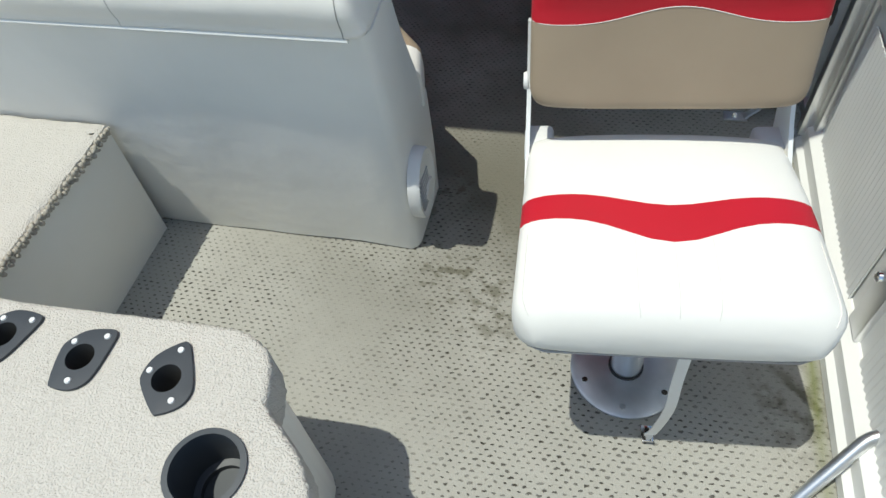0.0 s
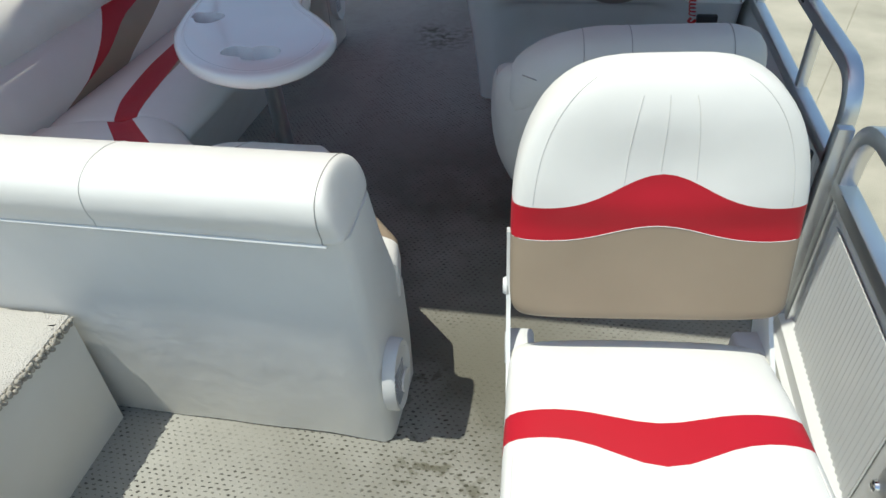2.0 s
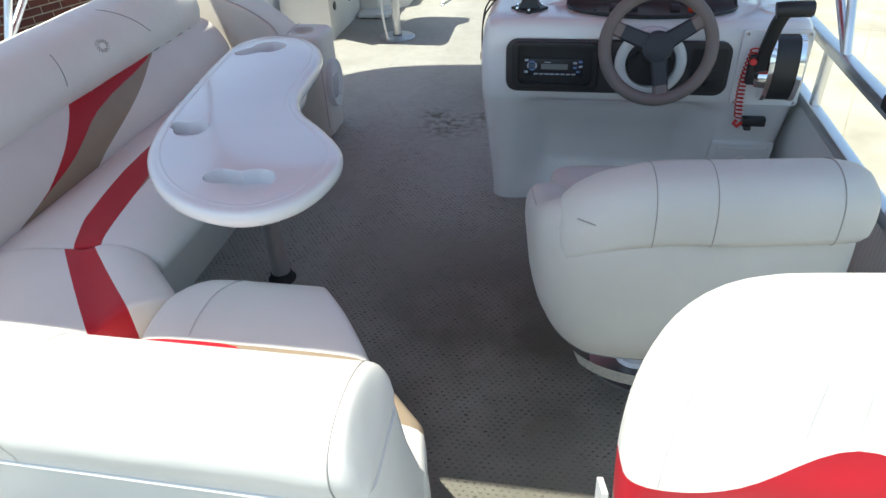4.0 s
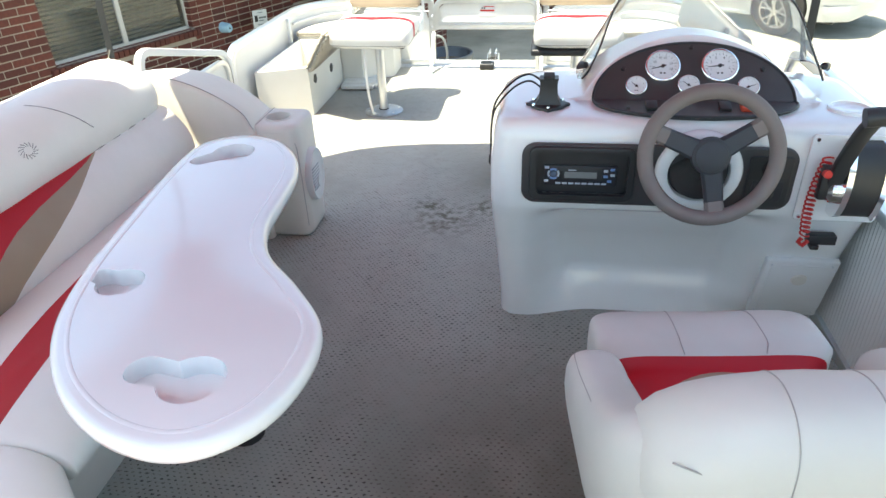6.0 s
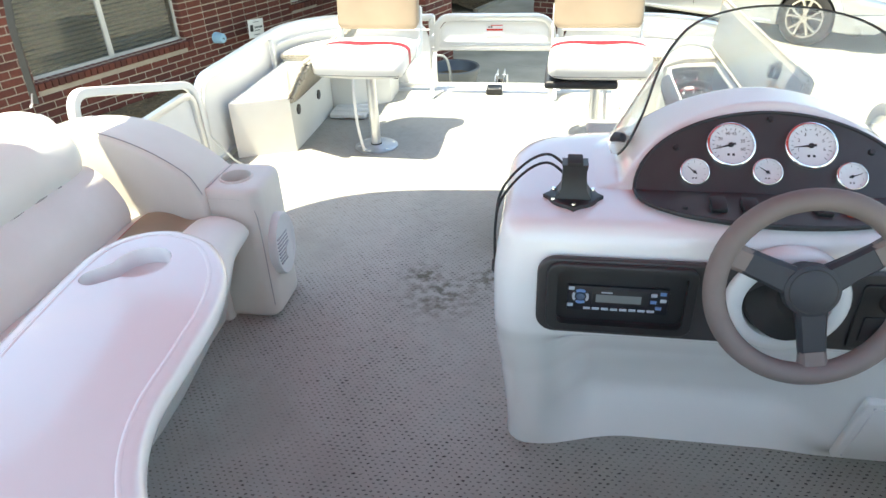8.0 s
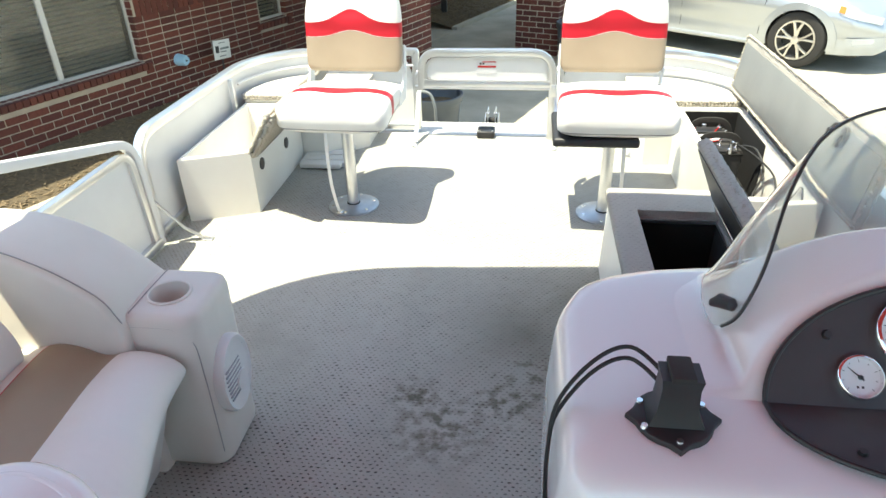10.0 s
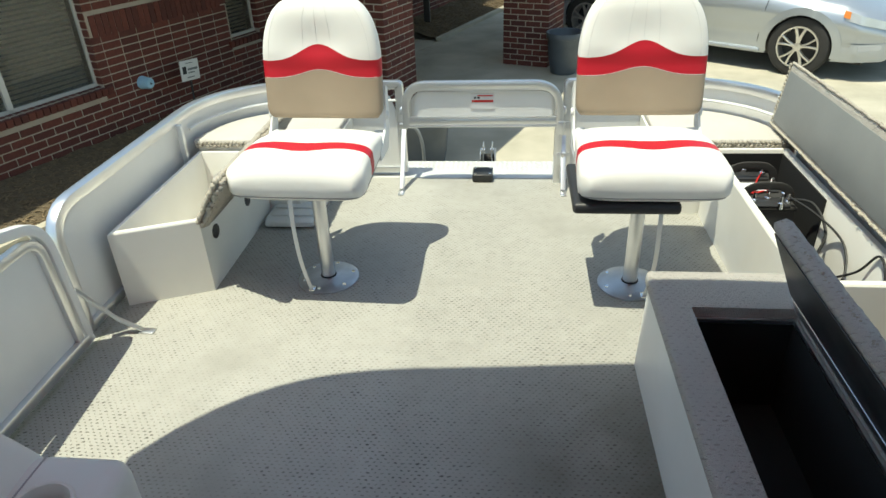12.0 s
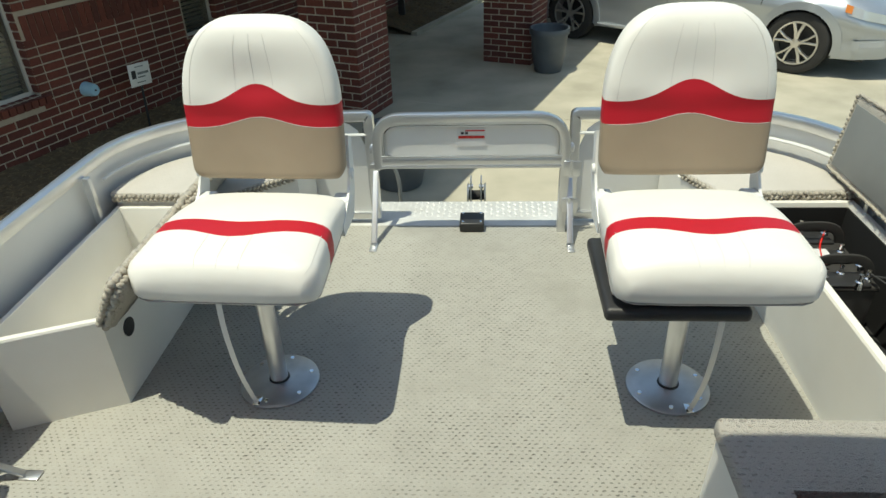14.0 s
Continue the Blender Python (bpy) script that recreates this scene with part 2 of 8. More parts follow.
MAT2 = carpet("lid_carpet", (0.52, 0.49, 0.44), (0.41, 0.385, 0.345), (0.20, 0.18, 0.155), 0.08, across=0.021, along=0.013, hole=0.38, relief=0.016)
FRAY = carpet("cut_carpet_edge", (0.47, 0.43, 0.36), (0.29, 0.265, 0.215), (0.09, 0.08, 0.07), 0.1, across=0.009, along=0.007, hole=0.3)
NUB = carpet("nubby_carpet", (0.60, 0.565, 0.51), (0.50, 0.47, 0.42), (0.36, 0.335, 0.29), 0.05, across=0.017, along=0.014, hole=0.12, relief=0.010)
CANVAS = surface("burgundy_canvas", (0.30, 0.035, 0.045), (0.26, 0.03, 0.04), 0.85, big=4, fine=900, bump=0.3)
cn, cb_ = nodes_of(CANVAS)
thru = cn.nodes.new("ShaderNodeBsdfTranslucent")
thru.inputs[0].default_value = (0.42, 0.10, 0.10, 1)
blend_ = cn.nodes.new("ShaderNodeMixShader")
blend_.inputs[0].default_value = 0.45
cn.links.new(cb_.outputs[0], blend_.inputs[1])
cn.links.new(thru.outputs[0], blend_.inputs[2])
cn.links.new(blend_.outputs[0], cn.nodes["Material Output"].inputs[0])
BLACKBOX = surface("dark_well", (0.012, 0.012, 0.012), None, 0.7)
LIDGREY = surface("lid_underside", (0.25, 0.26, 0.255), (0.20, 0.21, 0.205), 0.45, big=4, fine=300, bump=0.1)

glass = bpy.data.materials.new("clear_acrylic")
glass.use_nodes = True
gn, gb = nodes_of(glass)
gb.inputs["Transmission Weight"].default_value = 0.84
gb.inputs["Roughness"].default_value = 0.02
gb.inputs["IOR"].default_value = 1.30
gb.inputs["Base Color"].default_value = (0.90, 0.91, 0.89, 1)
gb.inputs["Coat Weight"].default_value = 0.5
gb.inputs["Coat Roughness"].default_value = 0.03


# ---- mesh helpers ----
def finish(bm, name, material, smooth=38.0):
    bmesh.ops.recalc_face_normals(bm, faces=bm.faces[:])
    me = bpy.data.meshes.new(name)
    bm.to_mesh(me)
    bm.free()
    for m in material if isinstance(material, (list, tuple)) else [material]:
        me.materials.append(m)
    if smooth:
        me.shade_smooth()
        me.set_sharp_from_angle(angle=radians(smooth))
    return me


def part(name, bm, material, parent, label="", smooth=38.0, world=True):
    """One mesh under a thing; world: bm is in world places."""
    if world:
        bpy.context.view_layer.update()
        bm.transform(chain(parent).inverted())
    ob = new(name, finish(bm, name, material, smooth))
    ob.parent = parent
    return tagged(ob, label)


def chain(ob):
    m = ob.matrix_basis.copy()
    while ob.parent:
        ob = ob.parent
        m = ob.matrix_basis @ m
    return m


def thing(name, x, y, z, label, category, group="", kind="", rz=0.0):
    ob = new(name)
    ob.empty_display_size = 0.05
    ob.matrix_basis = pose(x, y, z, 0, 0, rz)
    return tagged(ob, label, category, group, kind)


def solo(name, bm, material, label, category, group="", kind="", smooth=38.0, base=None):
    """A thing of one mesh, its origin at base."""
    if base is not None:
        bm.transform(Matrix.Translation(-Vector(base)))
    ob = new(name, finish(bm, name, material, smooth))
    if base is not None:
        ob.location = base
    return tagged(ob, label, category, group, kind)


def B():
    return bmesh.new()


def box(bm, lo, hi, bevel=0.0, seg=2, m=None):
    c, s = [(a + b) / 2 for a, b in zip(lo, hi)], [abs(b - a) for a, b in zip(lo, hi)]
    r = bmesh.ops.create_cube(bm, size=1.0)
    bmesh.ops.scale(bm, vec=s, verts=r["verts"])
    bmesh.ops.translate(bm, vec=c, verts=r["verts"])
    vs = r["verts"]
    if bevel:
        es = list({e for v in vs for e in v.link_edges})
        out = bmesh.ops.bevel(bm, geom=es, offset=bevel, segments=seg, profile=0.5, affect="EDGES", clamp_overlap=True)
        vs = list({v for f in out["faces"] for v in f.verts} | {v for v in vs if v.is_valid})
    if m is not None:
        bmesh.ops.transform(bm, matrix=m, verts=vs)
    return bm


def loft(bm, loops, cap=(True, True), closed=True):
    rows = [[bm.verts.new(p) for p in lp] for lp in loops]
    n = len(rows[0])
    for a, b in zip(rows, rows[1:]):
        for i in range(n if closed else n - 1):
            j = (i + 1) % n
            bm.faces.new((a[i], a[j], b[j], b[i]))
    if closed and cap[0]:
        bm.faces.new(rows[0][::-1])
    if closed and cap[1]:
        bm.faces.new(rows[-1])
    return bm


def tube(bm, pts, r, n=10, closed=False, square=False, flat=1.0):
    """A tube along points; square: a box section with rounded corners, flat: its height to its width."""
    pts = [Vector(p) for p in pts]
    k = len(pts)
    if square:
        prof = []
        for cx, cy, a0 in ((1, 1, 0), (-1, 1, 90), (-1, -1, 180), (1, -1, 270)):
            for a in (0, 45, 90):
                t = radians(a0 + a)
                prof.append(((0.7 * cx + 0.3 * math.cos(t)), (0.7 * cy + 0.3 * math.sin(t)) * flat))
    else:
        prof = [(math.cos(2 * math.pi * i / n), flat * math.sin(2 * math.pi * i / n)) for i in range(n)]
    tans = []
    for i in range(k):
        a, b = (pts[i - 1] if i or closed else pts[i]), (pts[(i + 1) % k] if i < k - 1 or closed else pts[i])
        tans.append((b - a).normalized())
    up = Vector((0, 0, 1)) if abs(tans[0].z) < 0.9 else Vector((0, 1, 0))
    side = tans[0].cross(up).normalized()
    loops = []
    for p, t in zip(pts, tans):
        side = (side - t * side.dot(t)).normalized()
        u = side.cross(t)
        rr = r
        loops.append([p + rr * (a * side + b * u) for a, b in prof])
    if closed:
        loops.append(loops[0])
    loft(bm, loops, (not closed, not closed))
    if closed:
        bmesh.ops.remove_doubles(bm, verts=bm.verts[:], dist=1e-6)
    return bm


def tube2(bm, rows, n=20):
    """A turned body: (point, radius) along one straight line."""
    a, b = Vector(rows[0][0]), Vector(rows[-1][0])
    t = (b - a).normalized()
    s = t.cross(Vector((0, 0, 1)) if abs(t.z) < 0.9 else Vector((0, 1, 0))).normalized()
    u = s.cross(t)
    return loft(bm, [[Vector(p) + r * (math.cos(2 * math.pi * i / n) * s + math.sin(2 * math.pi * i / n) * u) for i in range(n)] for p, r in rows])


def bend(pts, r, seg=6):
    """A polyline with its inner corners rounded."""
    pts = [Vector(p) for p in pts]
    out = [pts[0]]
    for a, b, c in zip(pts, pts[1:], pts[2:]):
        u, v = (a - b), (c - b)
        d = min(r, u.length * 0.49, v.length * 0.49)
        p, q = b + u.normalized() * d, b + v.normalized() * d
        for i in range(seg + 1):
            t = i / seg
            out.append((1 - t) ** 2 * p + 2 * t * (1 - t) * b + t * t * q)
    return out + [pts[-1]]


def smooth_line(pts, seg=8, closed=False):
    """A Catmull-Rom line through points."""
    pts = [Vector(p) for p in pts]
    k, out = len(pts), []
    for i in range(k if closed else k - 1):
        if closed:
            p = [pts[(i + j - 1) % k] for j in range(4)]
        else:
            p = [pts[max(0, min(k - 1, i + j - 1))] for j in range(4)]
        for s in range(seg):
            t = s / seg
            out.append(0.5 * (2 * p[1] + (p[2] - p[0]) * t + (2 * p[0] - 5 * p[1] + 4 * p[2] - p[3]) * t * t + (3 * p[1] - p[0] - 3 * p[2] + p[3]) * t ** 3))
    return out if closed else out + [pts[-1]]


def sup(c, p):
    return math.copysign(abs(c) ** p, c)


def pad(wide, thick, place, bands, n=44, rows=8, front=0.45):
    """Upholstery: a closed skin over v in 0..1 and round its section; bands: (material, v0(c), v1(c)), c across in -1..1.
    wide(v), thick(v): half width and half thickness; place(x, y, v) puts a point. Returns a mesh for each band."""
    out = []
    for mat, lo, hi in bands:
        bm = B()
        loops = []
        for k in range(rows + 1):
            loop = []
            for i in range(n):
                t = 4.0 * i / n
                c = math.sin(math.pi / 2 * (t - 1 if t < 2 else 3 - t))
                s = (1 - abs(c) ** (2 / front)) ** (front / 2) * (1 if t < 2 else -1)
                f = k / rows
                if hi(c) >= 1 and lo(c) <= 0:
                    f = 0.5 - 0.5 * math.cos(math.pi * f)
                elif hi(c) >= 1:
                    f = math.sin(math.pi / 2 * f)
                elif lo(c) <= 0:
                    f = 1 - math.cos(math.pi / 2 * f)
                v = lo(c) + (hi(c) - lo(c)) * f
                loop.append(place(wide(v) * c, thick(v) * s, v))
            loops.append(loop)
        loft(bm, loops, (False, False))
        bmesh.ops.remove_doubles(bm, verts=bm.verts[:], dist=1e-5)
        out.append((mat, bm))
    return out


def plate(bm, outline, z0, z1, holes=(), rim=0.0, floor=None, drop=None):
    """A slab over an outline with holes through its top; floor: the depth at which the holes are closed."""
    def ring(pts, z):
        vs = [bm.verts.new((p[0], p[1], z)) for p in pts]
        return vs, [bm.edges.new((vs[i], vs[(i + 1) % len(vs)])) for i in range(len(vs))]
    cx = sum(p[0] for p in outline) / len(outline)
    cy = sum(p[1] for p in outline) / len(outline)
    rings = []
    if rim:
        steps = [(rim, 0.0), (0.45 * rim, -0.12 * rim), (0.12 * rim, -0.45 * rim), (0.0, -rim)]
    else:
        steps = [(0.0, 0.0)]
    nrm = []
    k = len(outline)
    area = sum(outline[i][0] * outline[(i + 1) % k][1] - outline[(i + 1) % k][0] * outline[i][1] for i in range(k))
    for i in range(k):
        a, b = outline[i - 1], outline[(i + 1) % k]
        d = Vector((b[1] - a[1], a[0] - b[0])).normalized() * (1 if area > 0 else -1)
        nrm.append(d)
    inset = lambda d: [(p[0] - n.x * d, p[1] - n.y * d) for p, n in zip(outline, nrm)]
    tops, edges = ring(inset(steps[0][0]), z1)
    allholes = []
    for h in holes:
        hv, he = ring(h, z1)
        allholes.append(hv)
        edges = edges + he
    bmesh.ops.triangle_fill(bm, use_beauty=True, use_dissolve=False, edges=edges)
    prev = tops
    lows = [(inset(d), z1 + dz) for d, dz in steps[1:]]
    if rim:
        lows += [(inset(0), z0 + rim), (inset(0.12 * rim), z0 + 0.45 * rim), (inset(0.5 * rim), z0 + 0.1 * rim)]
    lows += [(inset(rim if rim else 0), z0)]
    for pts, z in lows:
        cur = [bm.verts.new((p[0], p[1], z)) for p in pts]
        for i in range(k):
            j = (i + 1) % k
            bm.faces.new((prev[i], prev[j], cur[j], cur[i]))
        prev = cur
    bot = prev
    if not holes or floor is not None:
        bm.faces.new(bot)
    for h, hv in zip(holes, allholes):
        zf = z0 if floor is None else floor
        low = [bm.verts.new((p[0], p[1], zf)) for p in h]
        for i in range(len(h)):
            j = (i + 1) % len(h)
            bm.faces.new((hv[i], hv[j], low[j], low[i]))
        if floor is not None:
            bm.faces.new(low)
    return bm


def ellipse(cx, cy, rx, ry, n=28, turn=0.0):
    c, s = math.cos(turn), math.sin(turn)
    return [(cx + rx * math.cos(2 * math.pi * i / n) * c - ry * math.sin(2 * math.pi * i / n) * s, cy + rx * math.cos(2 * math.pi * i / n) * s + ry * math.sin(2 * math.pi * i / n) * c) for i in range(n)]


def sheet(bm, f, nu, nv, thick=0.0, flip=1):
    """A surface f(u, v), u and v in 0..1, as a closed skin of some thickness."""
    pts = [[Vector(f(i / nu, j / nv)) for j in range(nv + 1)] for i in range(nu + 1)]
    top = [[bm.verts.new(p) for p in r] for r in pts]
    for i in range(nu):
        for j in range(nv):
            bm.faces.new((top[i][j], top[i + 1][j], top[i + 1][j + 1], top[i][j + 1]))
    if thick:
        bm.normal_update()
        low = [[bm.verts.new(v.co - v.normal * thick * flip) for v in r] for r in top]
        for i in range(nu):
            for j in range(nv):
                bm.faces.new((low[i][j], low[i][j + 1], low[i + 1][j + 1], low[i + 1][j]))
        rim = [(i, 0) for i in range(nu)] + [(nu, j) for j in range(nv)] + [(i, nv) for i in range(nu, 0, -1)] + [(0, j) for j in range(nv, 0, -1)]
        for (a, b), (c, d) in zip(rim, rim[1:] + rim[:1]):
            bm.faces.new((top[a][b], low[a][b], low[c][d], top[c][d]))
    return bm


def clamp(x, a=0.0, b=1.0):
    return max(a, min(b, x))


def step(x, a, b):
    t = clamp((x - a) / (b - a))
    return t * t * (3 - 2 * t)


def fray(parent, pts, r=0.007, gap=0.0085, seed=1, amp=0.004):
    """Tufts of cut carpet along an edge."""
    r3 = random.Random(seed)
    bm = B()
    pts = [Vector(p) for p in pts]
    for a, b in zip(pts, pts[1:]):
        n = max(1, int((b - a).length / gap))
        for k in range(n):
            for row_ in range(2):
                p = a.lerp(b, (k + r3.random()) / n) + Vector((r3.uniform(-amp, amp), r3.uniform(-amp, amp), r3.uniform(-amp, amp)))
                q = p + Vector((r3.uniform(-1, 1), r3.uniform(-1, 1), r3.uniform(-0.6, 1))).normalized() * r * 1.6
                w = r * r3.uniform(0.6, 1.1)
                tube2(bm, [(p, w * 0.55), (p.lerp(q, 0.35), w), (p.lerp(q, 0.75), w * 0.8), (q, w * 0.25)], 6)
    return tagged(part("frayed_edge", bm, FRAY, parent, "frayed cut carpet edge", smooth=70), kind="stuff")


def braid(parent, pts, side, r=0.0055, gap=0.0125, seed=1, rows=2, jitter=0.0015):
    """Bound loops of carpet yarn in rows along an edge, each row leaning the other way."""
    r3 = random.Random(seed)
    bm = B()
    pts, side = [Vector(p) for p in pts], Vector(side).normalized()
    for a, b in zip(pts, pts[1:]):
        n = max(1, int((b - a).length / gap))
        d = (b - a).normalized()
        for k in range(n):
            for row_ in range(rows):
                sg = 1 if row_ % 2 else -1
                c = a.lerp(b, (k + 0.5 + 0.25 * sg) / n) + side * (row_ - (rows - 1) / 2) * r * 1.7
                c += Vector((r3.uniform(-1, 1), r3.uniform(-1, 1), r3.uniform(-1, 1))) * jitter
                e = (d * 0.75 + side * 0.65 * sg).normalized() * gap * r3.uniform(0.50, 0.62)
                w = r * r3.uniform(0.8, 1.1)
                tube2(bm, [(c - e, w * 0.3), (c - e * 0.6, w * 0.85), (c, w), (c + e * 0.6, w * 0.85), (c + e, w * 0.3)], 7)
    return tagged(part("bound_edge", bm, FRAY, parent, "bound carpet edge of twisted yarn loops", smooth=70), kind="stuff")

# ---- the boat: deck and rails ----
RX = 1.245          # rails on both sides
deck = thing("deck", 0, 2.6, 0, "aluminium pontoon deck covered in worn beige woven carpet", "deck", kind="structure")
bm = B()
box(bm, (-1.285, -1.0, -0.05), (1.285, 5.66, 0.0), 0.004)
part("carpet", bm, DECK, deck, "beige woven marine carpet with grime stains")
bm = B()
box(bm, (-1.29, 5.66, -0.06), (1.29, 5.88, -0.004), 0.006)
part("bow_plate", bm, surface("tread_plate", (0.66, 0.66, 0.64), (0.54, 0.54, 0.52), 0.45, metal=0.25, big=9, fine=110, bump=0.3, depth=0.002), deck, "bare aluminium tread plate")
verts_, faces_ = [], []
for i_ in range(104):
    for j_ in range(7):
        cx_, cy_ = -1.27 + 0.0245 * i_, 5.745 + 0.020 * j_
        ca_, sa_ = (0.82, 0.57) if (i_ + j_) % 2 else (0.82, -0.57)
        k_ = len(verts_)
        for a_, b_, z_ in ((-0.010, 0, -0.004), (0, -0.0032, -0.004), (0.010, 0, -0.004), (0, 0.0032, -0.004), (0, 0, -0.0018)):
            verts_.append((cx_ + a_ * ca_ - b_ * sa_, cy_ + a_ * sa_ + b_ * ca_ - 2.6, z_))
        faces_ += [(k_, k_ + 1, k_ + 4), (k_ + 1, k_ + 2, k_ + 4), (k_ + 2, k_ + 3, k_ + 4), (k_ + 3, k_, k_ + 4)]
tread = bpy.data.meshes.new("tread_pattern")
tread.from_pydata(verts_, [], faces_)
tread.materials.append(bpy.data.materials["tread_plate"])
tread_ob = new("tread_pattern", tread)
tread_ob.parent = deck
tagged(tread_ob, "raised diamond tread", kind="stuff")
for sx in (-1, 1):
    bm = B()
    box(bm, (sx * 1.27, -1.0, -0.12), (sx * 1.31, 5.88, 0.004), 0.005)
    part("side_trim", bm, ALU, deck)
    for k in range(1):
        bm = B()
        tube2(bm, [((sx * 0.85, -0.9, -0.42), 0.29), ((sx * 0.85, 5.2, -0.42), 0.29), ((sx * 0.85, 5.6, -0.36), 0.2), ((sx * 0.85, 5.85, -0.3), 0.03)], 28)
        part("pontoon", bm, ALU, deck, "brushed aluminium pontoon tube")


def rail_line(bm, pts, r=0.016, flat=1.0, bendr=0.1):
    return tube(bm, bend(pts, bendr, 8), r, square=True, flat=flat)


def fence_panel(parent, pts, z0, z1, ribs, name="panel", material=None, turn=(0.0, 0.0)):
    """A sheet that follows a line on the deck, with upright ribs pressed into it."""
    pts = [Vector((p[0], p[1], 0)) for p in pts]
    acc = [0.0]
    for a, b in zip(pts, pts[1:]):
        acc.append(acc[-1] + (b - a).length)
    n = max(4, int(acc[-1] / 0.0085)) if ribs else max(4, int(acc[-1] / 0.03))
    def at(s):
        s = clamp(s, 0, acc[-1])
        i = max(j for j in range(len(acc)) if acc[j] <= s + 1e-9)
        i = min(i, len(pts) - 2)
        t = (s - acc[i]) / max(1e-6, acc[i + 1] - acc[i])
        p = pts[i].lerp(pts[i + 1], t)
        d = (pts[i + 1] - pts[i]).normalized()
        return p, Vector((d.y, -d.x, 0))
    def f(u, v):
        p, nn = at(u * acc[-1])
        q = p + nn * (0.0013 * ((round(u * n) % 2) * 2 - 1) if ribs else 0.0)
        top_ = z1
        for r_, s_ in ((turn[0], u * acc[-1]), (turn[1], (1 - u) * acc[-1])):
            if s_ < r_:
                top_ = min(top_, z1 - r_ + math.sqrt(max(0.0, r_ * r_ - (r_ - s_) ** 2)))
        return q + Vector((0, 0, z0 + (top_ - z0) * v))
    bm = B()
    sheet(bm, f, n, 2 if ribs else 4, 0.003)
    return part(name, bm, material or PANEL, parent, smooth=25.0)


def bow_fence(sx):
    f = thing("bow_fence", sx * RX, 5.0, 0, "white aluminium panel fence curving round the bow corner", "fence", "bow fences")
    end = 4.36 if sx < 0 else 3.6
    line = [(sx * RX, end), (sx * RX, 5.30)] + [(sx * (RX - 0.40 + 0.40 * math.cos(a)), 5.30 + 0.40 * math.sin(a)) for a in [math.pi / 2 * k / 10 for k in range(1, 11)]] + [(sx * 0.40, 5.70)]
    fence_panel(f, line, 0.03, 0.43, False, turn=(0.115, 0.125))
    top = [(sx * RX, end, 0.02), (sx * RX, end, 0.445)] + [(x, y, 0.445) for x, y in line[1:]] + [(sx * 0.385, 5.70, 0.445), (sx * 0.385, 5.70, 0.02)]
    bm = B()
    tube(bm, bend(top[:3], 0.13, 8)[:-1] + [Vector(p) for p in top[2:-2]] + bend(top[-3:], 0.13, 8)[1:], 0.019, square=True)
    part("top_rail", bm, ALU, f)
    bm = B()
    tube(bm, [(x, y, 0.03) for x, y in line], 0.017, square=True)
    part("bottom_rail", bm, ALU, f)
    bm = B()
    tube(bm, [(x * 0.986, y - (0.014 if y > 5.4 else 0), 0.375) for x, y in line[1:]], 0.006, 6)
    part("bead", bm, PANEL, f)
    for y in (5.20,):
        bm = B()
        box(bm, (sx * (RX - 0.028) - 0.011, y - 0.011, 0.02), (sx * (RX - 0.028) + 0.011, y + 0.011, 0.43), 0.003)
        part("post", bm, ALU, f)
    bm = B()
    tube(bm, [(sx * 0.37, 5.68, 0.235), (sx * 0.37, 5.50, 0.012)], 0.011, square=True, flat=0.35)
    box(bm, (sx * 0.37 - 0.014, 5.45, 0.0), (sx * 0.37 + 0.014, 5.51, 0.006), 0.002)
    part("brace", bm, ALU, f)
    return f


for sx in (-1, 1):
    bow_fence(sx)

# bow gate between the two corner fences
gate = thing("bow_gate", 0.0, 5.66, 0.02, "small white aluminium bow gate with a warning sticker", "gate")
gx0, gx1, gy = -0.345, 0.345, 5.62
bm = B()
rail_line(bm, [(gx0, gy, 0.27), (gx0, gy, 0.465), (gx1, gy, 0.465), (gx1, gy, 0.0)], 0.017, bendr=0.12)
part("frame", bm, ALU, gate)
bm = B()
tube(bm, [(gx0, gy, 0.298), (gx1, gy, 0.298)], 0.016, square=True)
part("lower_bar", bm, ALU, gate)
bm = B()
plate(bm, [(gx0 + 0.01, 0.295), (gx1 - 0.01, 0.295)] + [(sx_ * (gx1 - 0.01 - 0.115 + 0.115 * math.cos(a)), 0.34 + 0.115 * math.sin(a)) for sx_, order in ((1, range(9)), (-1, range(8, -1, -1))) for a in [math.pi / 2 * k / 8 for k in order]], -0.003, 0.003)
bm.transform(Matrix(((1, 0, 0, 0), (0, 0, -1, gy), (0, 1, 0, 0), (0, 0, 0, 1))))
part("panel", bm, PANEL, gate)
for inset_, r_ in ((0.020, 0.0045), (0.030, 0.0030)):
    bm = B()
    rail_line(bm, [(gx0 + inset_, gy - 0.010, 0.312), (gx0 + inset_, gy - 0.010, 0.465 - inset_), (gx1 - inset_, gy - 0.010, 0.465 - inset_), (gx1 - inset_, gy - 0.010, 0.312)], r_, bendr=0.105)
    part("bead", bm, ALU, gate)
for z, r_ in ((0.318, 0.004), (0.278, 0.005)):
    bm = B()
    tube(bm, [(gx0 + 0.012, gy - 0.014, z), (gx1 - 0.012, gy - 0.014, z)], r_, square=True)
    part("bead", bm, ALU, gate)
bm = B()
box(bm, (gx0 - 0.035, gy - 0.012, 0.262), (gx0 + 0.004, gy + 0.012, 0.288), 0.003)
part("latch_bar", bm, ALU, gate)
bm = B()
box(bm, (-0.05, gy - 0.0055, 0.355), (0.055, gy - 0.0035, 0.425))
st = part("sticker", bm, surface("sticker_white", (0.75, 0.75, 0.74), None, 0.4), gate, "white warning sticker with red bars", smooth=0)
